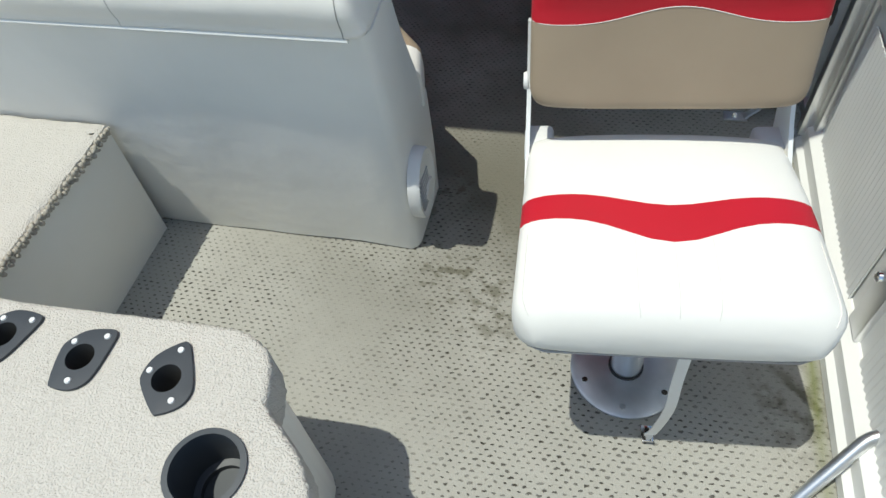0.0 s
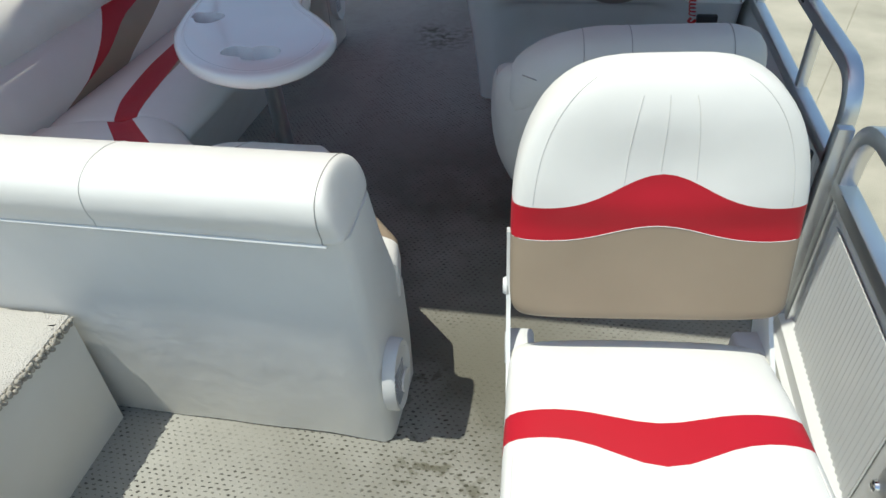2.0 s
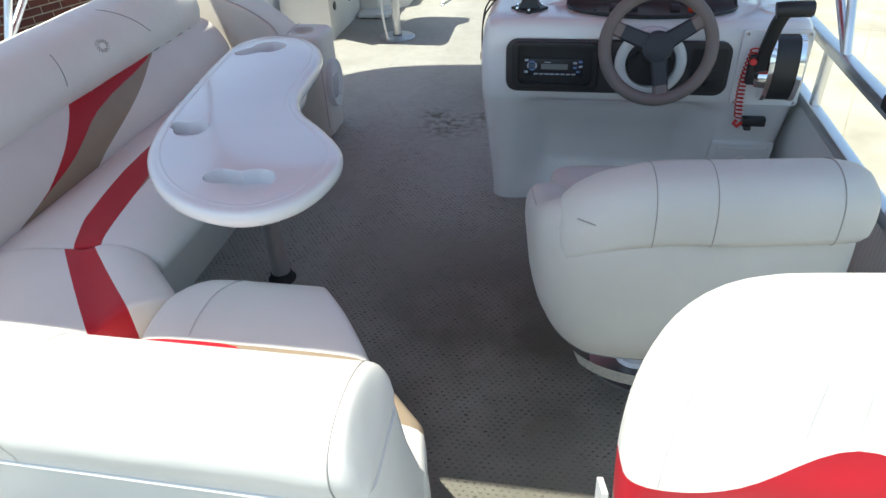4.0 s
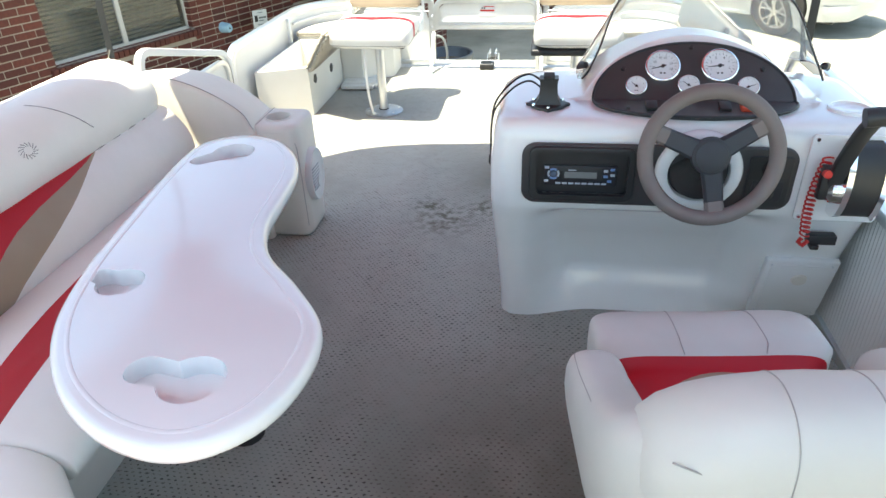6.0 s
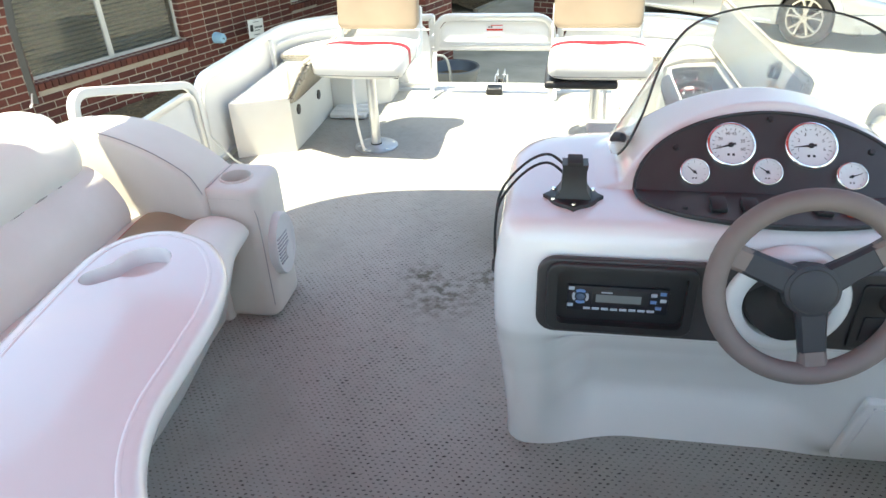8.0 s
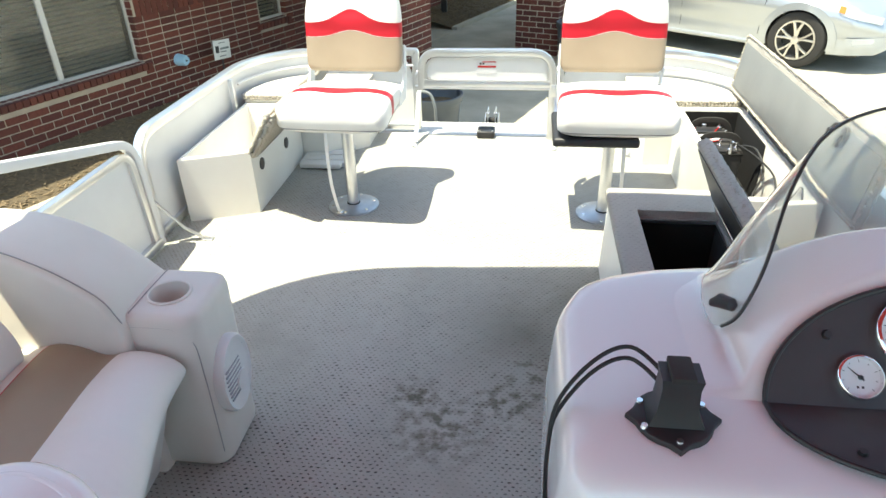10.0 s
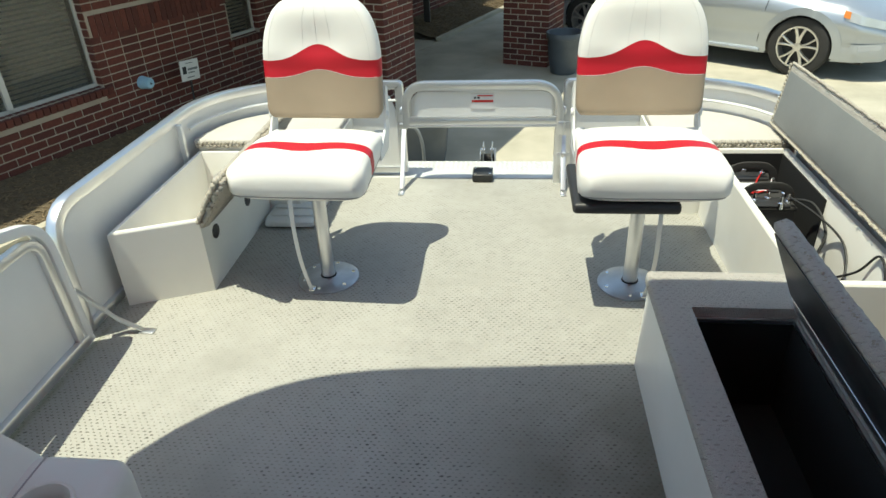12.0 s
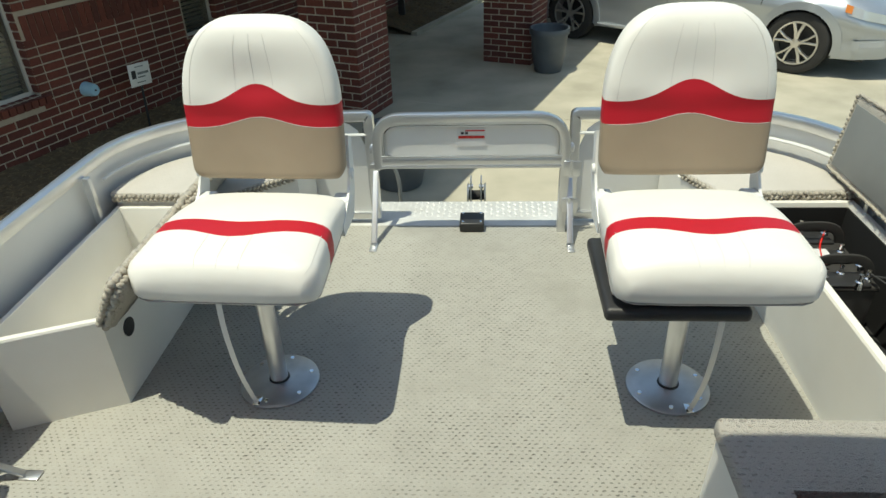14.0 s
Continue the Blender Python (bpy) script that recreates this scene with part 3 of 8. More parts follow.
for z0, z1 in ((0.413, 0.418), (0.386, 0.396)):
    bm = B()
    box(bm, (-0.045 if z1 < 0.4 else -0.02, gy - 0.0068, z0), (0.05, gy - 0.006, z1))
    part("red_bar", bm, CORD, st, smooth=0)
for xx in (-0.035, -0.02):
    bm = B()
    box(bm, (xx, gy - 0.0068, 0.402), (xx + 0.01, gy - 0.006, 0.411))
    part("mark", bm, BLACK, st, smooth=0)
for z in (0.12, 0.27):
    bm = B()
    box(bm, (gx1 - 0.005, gy - 0.024, z - 0.03), (gx1 + 0.055, gy - 0.018, z + 0.03), 0.002)
    tube2(bm, [((gx1 + 0.022, gy - 0.024, z - 0.032), 0.006), ((gx1 + 0.022, gy - 0.024, z + 0.032), 0.006)], 10)
    part("hinge", bm, ALU, gate)
for sx in (-1, 1):
    bm = B()
    tube2(bm, [((sx * 0.366, gy, 0.33), 0.010), ((sx * 0.366, gy, 0.348), 0.012), ((sx * 0.366, gy, 0.36), 0.007), ((sx * 0.366, gy, 0.366), 0.002)], 12)
    part("knob", bm, ALU, gate)
clamp_block = thing("latch_block", 0.0, 5.68, 0, "black plastic latch block on the bow deck edge", "latch")
bm = B()
box(bm, (-0.048, 5.60, 0.0), (0.048, 5.70, 0.040), 0.008, 3)
part("base", bm, BLACK, clamp_block)
for xx in (-0.035, 0.035):
    for yy in (5.615, 5.685):
        bm = B()
        tube2(bm, [((xx, yy, 0.039), 0.006), ((xx, yy, 0.043), 0.005)], 10)
        part("bolt", bm, CHROME, clamp_block)


# side rails
def side_rail(sx):
    f = thing("side_fence", sx * RX, 2.4, 0, "aluminium side fence with ribbed panel and raised hand rail", "fence", "side fences")
    a, b = (1.70, 3.46) if sx < 0 else (1.66, 3.58)
    x = sx * (RX + 0.02)
    fence_panel(f, [(x, a), (x, b)], 0.03, 0.46, True, material=PANEL)
    for z, nm in ((0.472, "mid_rail"), (0.03, "bottom_rail")):
        bm = B()
        tube(bm, [(x, a, z), (x, b, z)], 0.017, square=True)
        part(nm, bm, ALU, f)
    bm = B()
    rail_line(bm, [(x, a, 0.03), (x, a, 0.665), (x, b, 0.66 if sx > 0 else 0.62), (x, b, 0.03)], 0.017, bendr=0.11)
    part("hand_rail", bm, ALU, f)
    for y in (2.0, 2.62, 3.2):
        bm = B()
        tube(bm, [(x, y, 0.47), (x, y, 0.655)], 0.013, square=True)
        part("post", bm, ALU, f)
    return f


def aft_rail(sx):
    f = thing("aft_fence", sx * RX, 0.4, 0, "aluminium aft side fence with a ribbed white panel", "fence", "side fences")
    a, b = -0.95, 1.575
    x = sx * (RX + 0.02)
    fence_panel(f, [(x, a), (x, b)], 0.03, 0.455, False, name="backing")
    for y0, y1 in ((a + 0.05, 0.10), (0.16, 0.90), (1.04, b - 0.075)):
        fence_panel(f, [(x - sx * 0.007, y0), (x - sx * 0.007, y1)], 0.085, 0.405, True, name="ribbed_panel")
    bm = B()
    loft(bm, [[(x - sx * 0.045, y, 0.004), (x - sx * 0.045, y, 0.030), (x - sx * 0.032, y, 0.040), (x - sx * 0.030, y, 0.075), (x - sx * 0.008, y, 0.092), (x + sx * 0.02, y, 0.092), (x + sx * 0.02, y, 0.004)] for y in (a, b)])
    part("bottom_rail", bm, PANEL, f, "wide white aluminium bottom rail", smooth=20)
    bm = B()
    box(bm, (x - 0.020, a, 0.448), (x + 0.020, b, 0.485), 0.004)
    part("mid_rail", bm, ALU, f)
    bm = B()
    tube(bm, bend([(x, a, 0.03), (x, a, 0.64), (x, b - 0.02, 0.64), (x, b - 0.02, 0.03)], 0.13, 10), 0.019, square=True)
    part("hand_rail", bm, ALU, f)
    for y in (0.13, 0.97):
        bm = B()
        box(bm, (x - 0.016, y - 0.03, 0.09), (x + 0.014, y + 0.03, 0.62), 0.004)
        part("post", bm, ALU, f)
        bm = B()
        tube2(bm, [((x - sx * 0.014, y + 0.02, 0.235), 0.012), ((x - sx * 0.022, y + 0.02, 0.235), 0.010), ((x - sx * 0.026, y + 0.02, 0.235), 0.004)], 14)
        part("bolt", bm, CHROME, f)
    bm = B()
    box(bm, (x - sx * 0.03 - 0.016, b - 0.012, 0.05), (x - sx * 0.03 + 0.016, b + 0.012, 0.60), 0.003)
    part("end_post", bm, ALU, f)
    return f


for sx in (-1, 1):
    side_rail(sx)
    aft_rail(sx)

# low bent grab rail at the deck edge
gr = thing("grab_rail", 1.2, 0.7, 0, "low bent aluminium grab rail at the deck edge", "rail")
bm = B()
tube(bm, bend([(1.150, 0.648, 0.0), (1.255, 0.752, 0.110), (1.36, 0.735, 0.115), (1.37, 0.73, -0.10)], 0.035, 8), 0.012, 12)
part("tube", bm, ALU, gr)
bm = B()
box(bm, (1.315, -1.0, -0.10), (1.325, 5.6, -0.03), 0.003)
part("hull_stripe", bm, RED, deck, "red stripe along the deck edge")
# black folded strut and its foot beside the gap in the starboard fence
fs = thing("folded_strut", 1.2, 1.62, 0, "black folded canopy strut leaning along the starboard fence", "strut")
bm = B()
tube(bm, [(1.195, 1.615, 0.06), (1.200, 1.635, 0.30), (1.205, 1.645, 0.50)], 0.011, square=True)
part("tube", bm, RUBBER, fs)
for z in (0.18, 0.34, 0.47):
    bm = B()
    box(bm, (1.178, 1.60 + 0.07 * z, z - 0.02), (1.215, 1.645 + 0.07 * z, z + 0.02), 0.004)
    part("clamp", bm, BLACK, fs)
br = thing("rail_brace", 1.10, 1.68, 0, "flat aluminium brace screwed to the deck", "brace")
bm = B()
box(bm, (1.058, 1.655, 0.0), (1.118, 1.69, 0.006), 0.002)
tube(bm, [(1.11, 1.672, 0.004), (1.14, 1.68, 0.03), (1.215, 1.70, 0.26)], 0.010, square=True, flat=0.3)
part("strap", bm, ALU, br)
bm = B()
tube2(bm, [((1.085, 1.672, 0.005), 0.009), ((1.085, 1.672, 0.011), 0.006)], 12)
part("bolt", bm, CHROME, br)
# port boarding gate with its sloping hand rail
pg = thing("side_gate", -1.21, 3.9, 0, "white aluminium side boarding gate with a sloping hand rail", "gate")
bm = B()
rail_line(bm, [(-1.215, 3.50, 0.05), (-1.215, 3.52, 0.66), (-1.215, 4.285, 0.455), (-1.215, 4.31, 0.02)], 0.016, bendr=0.09)
part("hand_rail", bm, PANEL, pg)
bm = B()
rail_line(bm, [(-1.215, 3.57, 0.43), (-1.215, 4.25, 0.43), (-1.215, 4.27, 0.04)], 0.014, bendr=0.07)
part("frame", bm, ALU, pg)
fence_panel(pg, [(-1.217, 3.53), (-1.217, 4.27)], 0.05, 0.43, False)
bm = B()
tube(bm, [(-1.215, 3.5, 0.035), (-1.215, 4.30, 0.035)], 0.018, square=True)
part("bottom_rail", bm, ALU, pg)
bm = B()
tube(bm, [(-1.215, 4.33, 0.20), (-1.14, 4.375, 0.06), (-1.075, 4.39, 0.008)], 0.012, square=True, flat=0.3)
box(bm, (-1.085, 4.375, 0.0), (-1.035, 4.405, 0.006), 0.002)
part("strut", bm, ALU, pg, "flat folding gate strut")

# ---- fishing seats ----
def wave(c, amp):
    return amp * (math.exp(-(c / 0.42) ** 2))


def fishing_seat(x, y, dz, cz, rz, label, strap=1, tall=0.955, shift=0.0, base=0.205, lean=0.07, rise=0.0, tuck=0.008, lip=-0.222, pole=0.024, dip=0.09, loose=0.0):
    s = thing("fishing_seat", x, y, 0.0, label, "boat seat", "fishing seats", rz=rz)
    W = dict(world=False)
    bm = B()
    tube2(bm, [((0, 0, 0.0), 0.111), ((0, 0, 0.005), 0.111), ((0, 0, 0.009), 0.104), ((0, 0, 0.014), 0.06), ((0, 0, 0.016), 0.045)], 40)
    pl = part("base_plate", bm, STEEL, s, "round brushed metal floor plate", **W)
    for k in range(6):
        a = math.pi / 3 * k + 0.4
        bm = B()
        tube2(bm, [((0.09 * math.cos(a), 0.09 * math.sin(a), 0.008), 0.008), ((0.09 * math.cos(a), 0.09 * math.sin(a), 0.013), 0.006)], 10)
        part("bolt", bm, CHROME, pl, **W)
    bm = B()
    tube2(bm, [((0, 0, 0.014), pole + 0.006), ((0, 0, 0.020), pole + 0.004)], 24)
    part("bushing", bm, BLACK, s, **W)
    bm = B()
    tube2(bm, [((0, 0, 0.015), pole + 0.001), ((0, 0, 0.30 + cz), pole), ((0, 0, 0.42 + cz), pole)], 24)
    part("pedestal", bm, ALU, s, "aluminium pedestal pole", **W)
    bm = B()
    box(bm, (-0.10, -0.10, 0.415 + cz), (0.10, 0.10, 0.43 + cz), 0.004)
    box(bm, (-0.185, -0.165, 0.424 + cz), (0.185, 0.165, 0.432 + cz), 0.003)
    part("swivel", bm, BLACK, s, **W)
    # cushion, v from its front edge to its back
    zc = 0.482 + cz
    wide = lambda v: 0.226 * (1 - 0.08 * v) * (1 - (1 - clamp(v / 0.14)) ** 2.6 * 0.16) * (1 - clamp((v - 0.93) / 0.07) ** 2 * 0.06)
    thick = lambda v: 0.060 * (1 - (1 - clamp(v / 0.13)) ** 2.2) ** 0.5 * (1 - 0.30 * step(v, 0.55, 1.0)) * (1 - clamp((v - 0.92) / 0.08) ** 3) ** 0.5 if 0 < v < 1 else 0.0
    def place(px, py, v):
        dome = 0.010 * math.cos(px / 0.235 * 1.4)
        return Vector((px, lip + (0.193 - lip) * v, zc + py + (dome if py > 0 else 0) + 0.012 * math.sin(math.pi * v)))
    lo, m1, m2, hi = (lambda c: 0.0), (lambda c: 0.395 + shift - wave(c, dip)), (lambda c: 0.515 + shift - wave(c, dip * 0.56)), (lambda c: 1.0)
    cu = None
    for (mat, bm), nm, lab in zip(pad(wide, thick, place, [(VINYL, lo, m1), (RED, m1, m2), (VINYL, m2, hi)], rows=14), ("cushion_front", "cushion_stripe", "cushion_rear"), ("white vinyl cushion", "wavy red stripe", "white vinyl cushion")):
        part(nm, bm, mat, s, lab, smooth=70, **W)
    for c in (-0.24, 0.0, 0.24):
        bm = B()
        pts = [place(wide(v) * c, thick(v) * 1.0 + 0.0003, v) for v in [0.04 + (m1(c) - 0.05) * k / 14 for k in range(15)]]
        tube(bm, pts, 0.0007, 6)
        part("seam", bm, THREAD, s, **W)
    for c in (-0.93, 0.93):
        bm = B()
        pts = [place(wide(v) * c, thick(v) * (1 - abs(c) ** 4.4) ** 0.23 + 0.0003, v) for v in [0.05 + 0.33 * k / 14 for k in range(15)]]
        tube(bm, pts, 0.0007, 6)
        part("seam", bm, THREAD, s, **W)
    bm = B()
    edge_ = [(-0.978, 0.85 - 0.75 * k / 10, -0.55) for k in range(11)] + [(-0.93, 0.045, -0.75)] + [(-0.86 + 1.72 * k / 16, 0.022, -1.0) for k in range(17)] + [(0.93, 0.045, -0.75)] + [(0.978, 0.10 + 0.75 * k / 10, -0.55) for k in range(11)]
    tube(bm, [place(wide(v) * c * 1.004, thick(v) * q, v) for c, v, q in edge_], 0.0024, 6)
    part("piping", bm, SEAM, s, "grey welt along the lower edge", **W)
    # backrest, v from its lower edge to its top
    z0, z1 = 0.545 + dz, tall + dz
    bw = lambda v: 0.208 * (1 - (1 - clamp(v / 0.10)) ** 2.4 * 0.10) * (1 - clamp((v - 0.35) / 0.65) ** 2.6) ** 0.33 if v < 1 else 0.0
    bt = lambda v: 0.036 * (1 - (1 - clamp(v / 0.07)) ** 2.2) ** 0.5 * (1 - clamp((v - 0.80) / 0.20) ** 2.5) ** 0.5 * (1 + 0.30 * step(v, 0.40, 0.55)) if 0 < v < 1 else 0.0
    def bplace(px, py, v):
        hollow = tuck * math.exp(-(px / 0.09) ** 2) * step(v, 0.44, 0.61) * (1 - step(v, 0.63, 0.86))
        return Vector((px, base + lean * v + py + (hollow if py < 0 else 0), z0 + (z1 - z0) * v))
    b1, b2 = (lambda c: 0.350 + rise + wave(c, 0.070)), (lambda c: 0.490 + rise + wave(c, 0.130))
    for (mat, bm), nm, lab in zip(pad(bw, bt, bplace, [(TAN, lo, b1), (RED, b1, b2), (VINYL, b2, hi)], n=72, rows=16), ("back_lower", "back_stripe", "back_upper"), ("tan vinyl lower backrest", "wavy red band", "white vinyl upper backrest")):
        part(nm, bm, mat, s, lab, smooth=70, **W)
    for c in (-0.26, -0.02, 0.22):
        bm = B()
        pts = [bplace(bw(v) * c, -bt(v) - 0.0003, v) for v in [b2(c) + 0.01 + (0.90 - b2(c)) * k / 14 for k in range(15)]]
        tube(bm, pts, 0.0007, 6)
        part("seam", bm, THREAD, s, **W)
    for c in (-0.86, 0.86):
        bm = B()
        pts = [bplace(bw(v) * c, -bt(v) * (1 - abs(c) ** 4.4) ** 0.23 - 0.0003, v) for v in [b2(c) + 0.01 + (0.95 - b2(c)) * k / 20 for k in range(21)]]
        tube(bm, pts, 0.0007, 6)
        part("seam", bm, THREAD, s, **W)
    for bnd, nm in ((b1, "piping"),):
        bm = B()
        pts = [bplace(bw(bnd(c)) * c, -bt(bnd(c)) * (1 - abs(c) ** 4.4) ** 0.23 - 0.0002, bnd(c)) for c in [-0.985 + 1.97 * k / 40 for k in range(41)]]
        tube(bm, pts, 0.0006, 6)
        part(nm, bm, THREAD, s, **W)
    for sx in (-1, 1):
        bm = B()
        prof = [(0.10, 0.445 + cz - dz), (0.22, 0.445 + cz - dz), (0.262, 0.50), (0.278, 0.635), (0.245, 0.65), (0.222, 0.54), (0.19, 0.50), (0.10, 0.475 + cz - dz)]
        loft(bm, [[(sx * xx, py, pz + dz) for py, pz in prof] for xx in (0.206, 0.213)])
        part("side_bracket", bm, PLASTIC, s, "white plastic hinge bracket", **W)
        bm = B()
        tube2(bm, [((sx * 0.212, 0.235, 0.545 + dz), 0.016), ((sx * 0.219, 0.235, 0.545 + dz), 0.013)], 16)
        part("hinge_cap", bm, PLASTIC, s, **W)
        bm = B()
        box(bm, (sx * 0.215 if sx < 0 else 0.165, 0.165, 0.468 + cz), (-0.165 if sx < 0 else 0.215, 0.225, 0.515 + cz), 0.01, 3)
        part("hinge_block", bm, PLASTIC, s, **W)
    bm = B()
    tube(bm, smooth_line([(0.03 * strap, -0.175, 0.43 + cz), (0.036 * strap, -0.168, 0.33 + cz), (0.044 * strap, -0.135 - loose * 0.6, 0.16), (0.036 * strap, -0.106 - loose, 0.035), (0.03 * strap, -0.098 - loose, 0.022)], 6), 0.009 if loose else 0.007, square=True, flat=0.14)
    st = part("strap", bm, PLASTIC, s, "pale webbing strap", **W)
    bm = B()
    box(bm, (0.03 * strap - 0.011, -0.116 - loose, 0.016), (0.03 * strap + 0.011, -0.085 - loose, 0.021), 0.001)
    part("buckle", bm, CHROME, st, **W)
    return s


SEAT_LABEL = "white, red and tan vinyl fishing seat on an aluminium pedestal"
fishing_seat(0.842, 0.86, 0.005, -0.05, 6.5, SEAT_LABEL, 1, 0.927, 0.045, 0.178, 0.097, 0.014, lip=-0.200, pole=0.03, dip=0.118, loose=0.045)
fishing_seat(-0.530, 4.742, 0.0, -0.02, -2.0, "white, red and tan vinyl fishing seat with a dented backrest", -1, tuck=0.013, shift=-0.03)
rs = fishing_seat(0.555, 4.742, 0.005, -0.015, 0.0, "white, red and tan vinyl fishing seat over a black slide board", shift=-0.03, rise=-0.018)
bm = B()
box(bm, (-0.235, -0.205, 0.375), (0.085, 0.12, 0.410), 0.012, 3)
part("slide_board", bm, BLACK, rs, "black plastic slide board", world=False)

# ---- stern furniture ----
SLOT = surface("speaker_slot", (0.42, 0.43, 0.44), None, 0.6)
def speaker(parent, c, nx, ry=0.055, rz=0.088):
    """An oval loudspeaker on an upright face that looks along x (nx) ."""
    c = Vector(c)
    def pt(a, k, d):
        return c + Vector((nx * d, ry * k * math.cos(a), rz * k * math.sin(a)))
    bm = B()
    loft(bm, [[pt(2 * math.pi * i / 32, k, d) for i in range(32)] for k, d in ((1.0, -0.004), (1.0, 0.016), (0.95, 0.023), (0.86, 0.021), (0.78, 0.018), (0.4, 0.021), (0.05, 0.021))])
    sp = part("speaker", bm, PLASTIC, parent, "oval white plastic speaker grille")
    for k in range(8):
        zz = -0.052 + 0.0125 * k
        half = 0.72 * ry * math.sqrt(max(0.05, 1 - (zz / rz) ** 2))
        bm = B()
        box(bm, (c.x + nx * 0.0185, c.y - half, c.z + zz), (c.x + nx * 0.0225, c.y + half * 0.35, c.z + zz + 0.004))
        part("slot", bm, SLOT, sp, smooth=0)
    bm = B()
    tube2(bm, [(c + Vector((nx * 0.017, 0.012, -0.03)), 0.03), (c + Vector((nx * 0.026, 0.012, -0.03)), 0.026)], 20)
    part("horn", bm, PLASTIC, sp)
    for a in (35, 145, 215, 325):
        bm = B()
        q = pt(radians(a), 0.86, 0.017)
        tube2(bm, [(q, 0.005), (q + Vector((nx * 0.003, 0, 0)), 0.004)], 8)
        part("screw", bm, STEEL, sp)
    return sp


bench = thing("lounge_bench", -0.4, 1.2, 0, "white vinyl aft lounge bench with a rolled backrest and speaker", "bench")
BX0, BX1 = -1.19, 0.345


def extrude_x(bm, prof, xs):
    """prof: (y, z) closed; xs: (x, scale) about the profile's middle."""
    cy = sum(p[0] for p in prof) / len(prof)
    cz = sum(p[1] for p in prof) / len(prof)
    return loft(bm, [[(x, cy + (y - cy) * k, cz + (z - cz) * k) for y, z in prof] for x, k in xs])


body = [(1.098, 0.004), (1.092, 0.15), (1.078, 0.32), (1.062, 0.48), (1.047, 0.632), (1.10, 0.64), (1.20, 0.64), (1.235, 0.52), (1.285, 0.40), (1.34, 0.30), (1.345, 0.15), (1.335, 0.004)]
bm = B()
cuts = [BX0 + (BX1 - 0.02 - BX0) * k / 24 for k in range(25)]
loops = []
for k, x in enumerate(cuts + [BX1 - 0.006, BX1]):
    inn = 0.0 if k < 25 else (0.010 if k == 25 else 0.028)
    lp = []
    for y, z in body:
        w = 0.004 * noise.noise((x * 5, z * 4, 1.3)) + (0.012 * max(0, noise.noise((x * 3.2, 7.0, 0))) if z < 0.01 else 0)
        lp.append((x, y + inn * (1 if y < 1.2 else -1) + w * (y < 1.1), max(0.0, z + (w if z < 0.01 else 0))))
    loops.append(lp)
loft(bm, loops)
part("back_panel", bm, VINYL_SIDE, bench, "smooth off-white vinyl rear panel", smooth=50)
roll = smooth_line([(y, z, 0) for y, z in [(1.046, 0.630), (1.036, 0.648), (1.029, 0.682), (1.039, 0.716), (1.075, 0.737), (1.13, 0.738), (1.18, 0.720), (1.208, 0.688), (1.205, 0.645), (1.13, 0.632)]], 4, True)
roll = [(p.x, p.y) for p in roll]
bm = B()
extrude_x(bm, roll, [(BX0 + (0.305 - BX0) * k / 30, 1.0) for k in range(31)])
part("back_roll", bm, VINYL, bench, "plump white vinyl roll along the top", smooth=60)
bm = B()
extrude_x(bm, roll, [(0.307, 1.0), (0.320, 0.995), (0.331, 0.975), (0.340, 0.93), (0.346, 0.84), (0.349, 0.68), (0.350, 0.3)])
for v_ in bm.verts:
    k_ = clamp((v_.co.x - 0.307) / 0.043)
    v_.co.x -= 0.030 * k_ * clamp((v_.co.z - 0.625) / 0.11)
part("roll_end", bm, VINYL, bench, smooth=60)
bm = B()
tube(bm, [(BX0, 1.0405, 0.630), (-0.6, 1.040, 0.630), (0.0, 1.0395, 0.629), (0.312, 1.0395, 0.628)], 0.0048, 8)
part("piping", bm, PLASTIC, bench, "white welt piping")
for x in (-0.11, -0.72, 0.306):
    bm = B()
    tube(bm, [(x, 1.118 + (y - 1.118) * 1.003, 0.70 + (z - 0.70) * 1.003) for y, z in roll[:26]], 0.0011, 6)
    part("seam", bm, SEAM if x > 0 else THREAD, bench)
# seat of the bench
place = lambda px, py, v: Vector((0.03 + px * (float(np.interp(v, [0, 0.21, 0.46, 0.7, 0.89, 1], [1.06, 0.99, 0.60, 0.36, 0.16, 0.04])) if px > 0 else 1.0), 1.27 + 0.43 * v, 0.375 + py + 0.012 * step(v, 0.45, 0.6) - 0.028 * step(px, 0.0, 0.2) * (1 - step(v, 0.15, 0.5))))
wide = lambda v: 0.305 * (1 - 0.13 * step(v, 0.70, 1.0)) * (1 - (1 - clamp((1 - v) / 0.09)) ** 2.4 * 0.10)
thick = lambda v: 0.070 * max(0.0, 1 - clamp((v - 0.66) / 0.34) ** 2.4) ** 0.5 * (0.97 - 0.06 * math.exp(-((v - 0.46) / 0.03) ** 2)) if 0 < v < 1 else 0.0
z0f = lambda c: 0.0
b1, b2, b3 = (lambda c: 0.33 - 0.155 * step(c, 0.0, 0.9)), (lambda c: 0.33 - 0.155 * step(c, 0.0, 0.9) + 0.13 * (1 - step(c, -0.35, 0.02))), (lambda c: 0.46)
for (mat, bm), nm in zip(pad(wide, thick, place, [(VINYL, z0f, b1), (RED, b1, b2), (TAN, b2, b3), (VINYL, b3, lambda c: 1.0)], rows=10, front=0.35), ("seat_rear", "seat_red_strip", "seat_tan_strip", "seat_bolster")):
    part(nm, bm, mat, bench, smooth=70)
bm = B()
plate(bm, [(BX0, 1.33), (0.325, 1.33), (0.315, 1.385), (0.19, 1.49), (0.05, 1.585), (BX0, 1.585)], 0.0, 0.335)
part("seat_base", bm, VINYL_SIDE, bench)
bm = B()
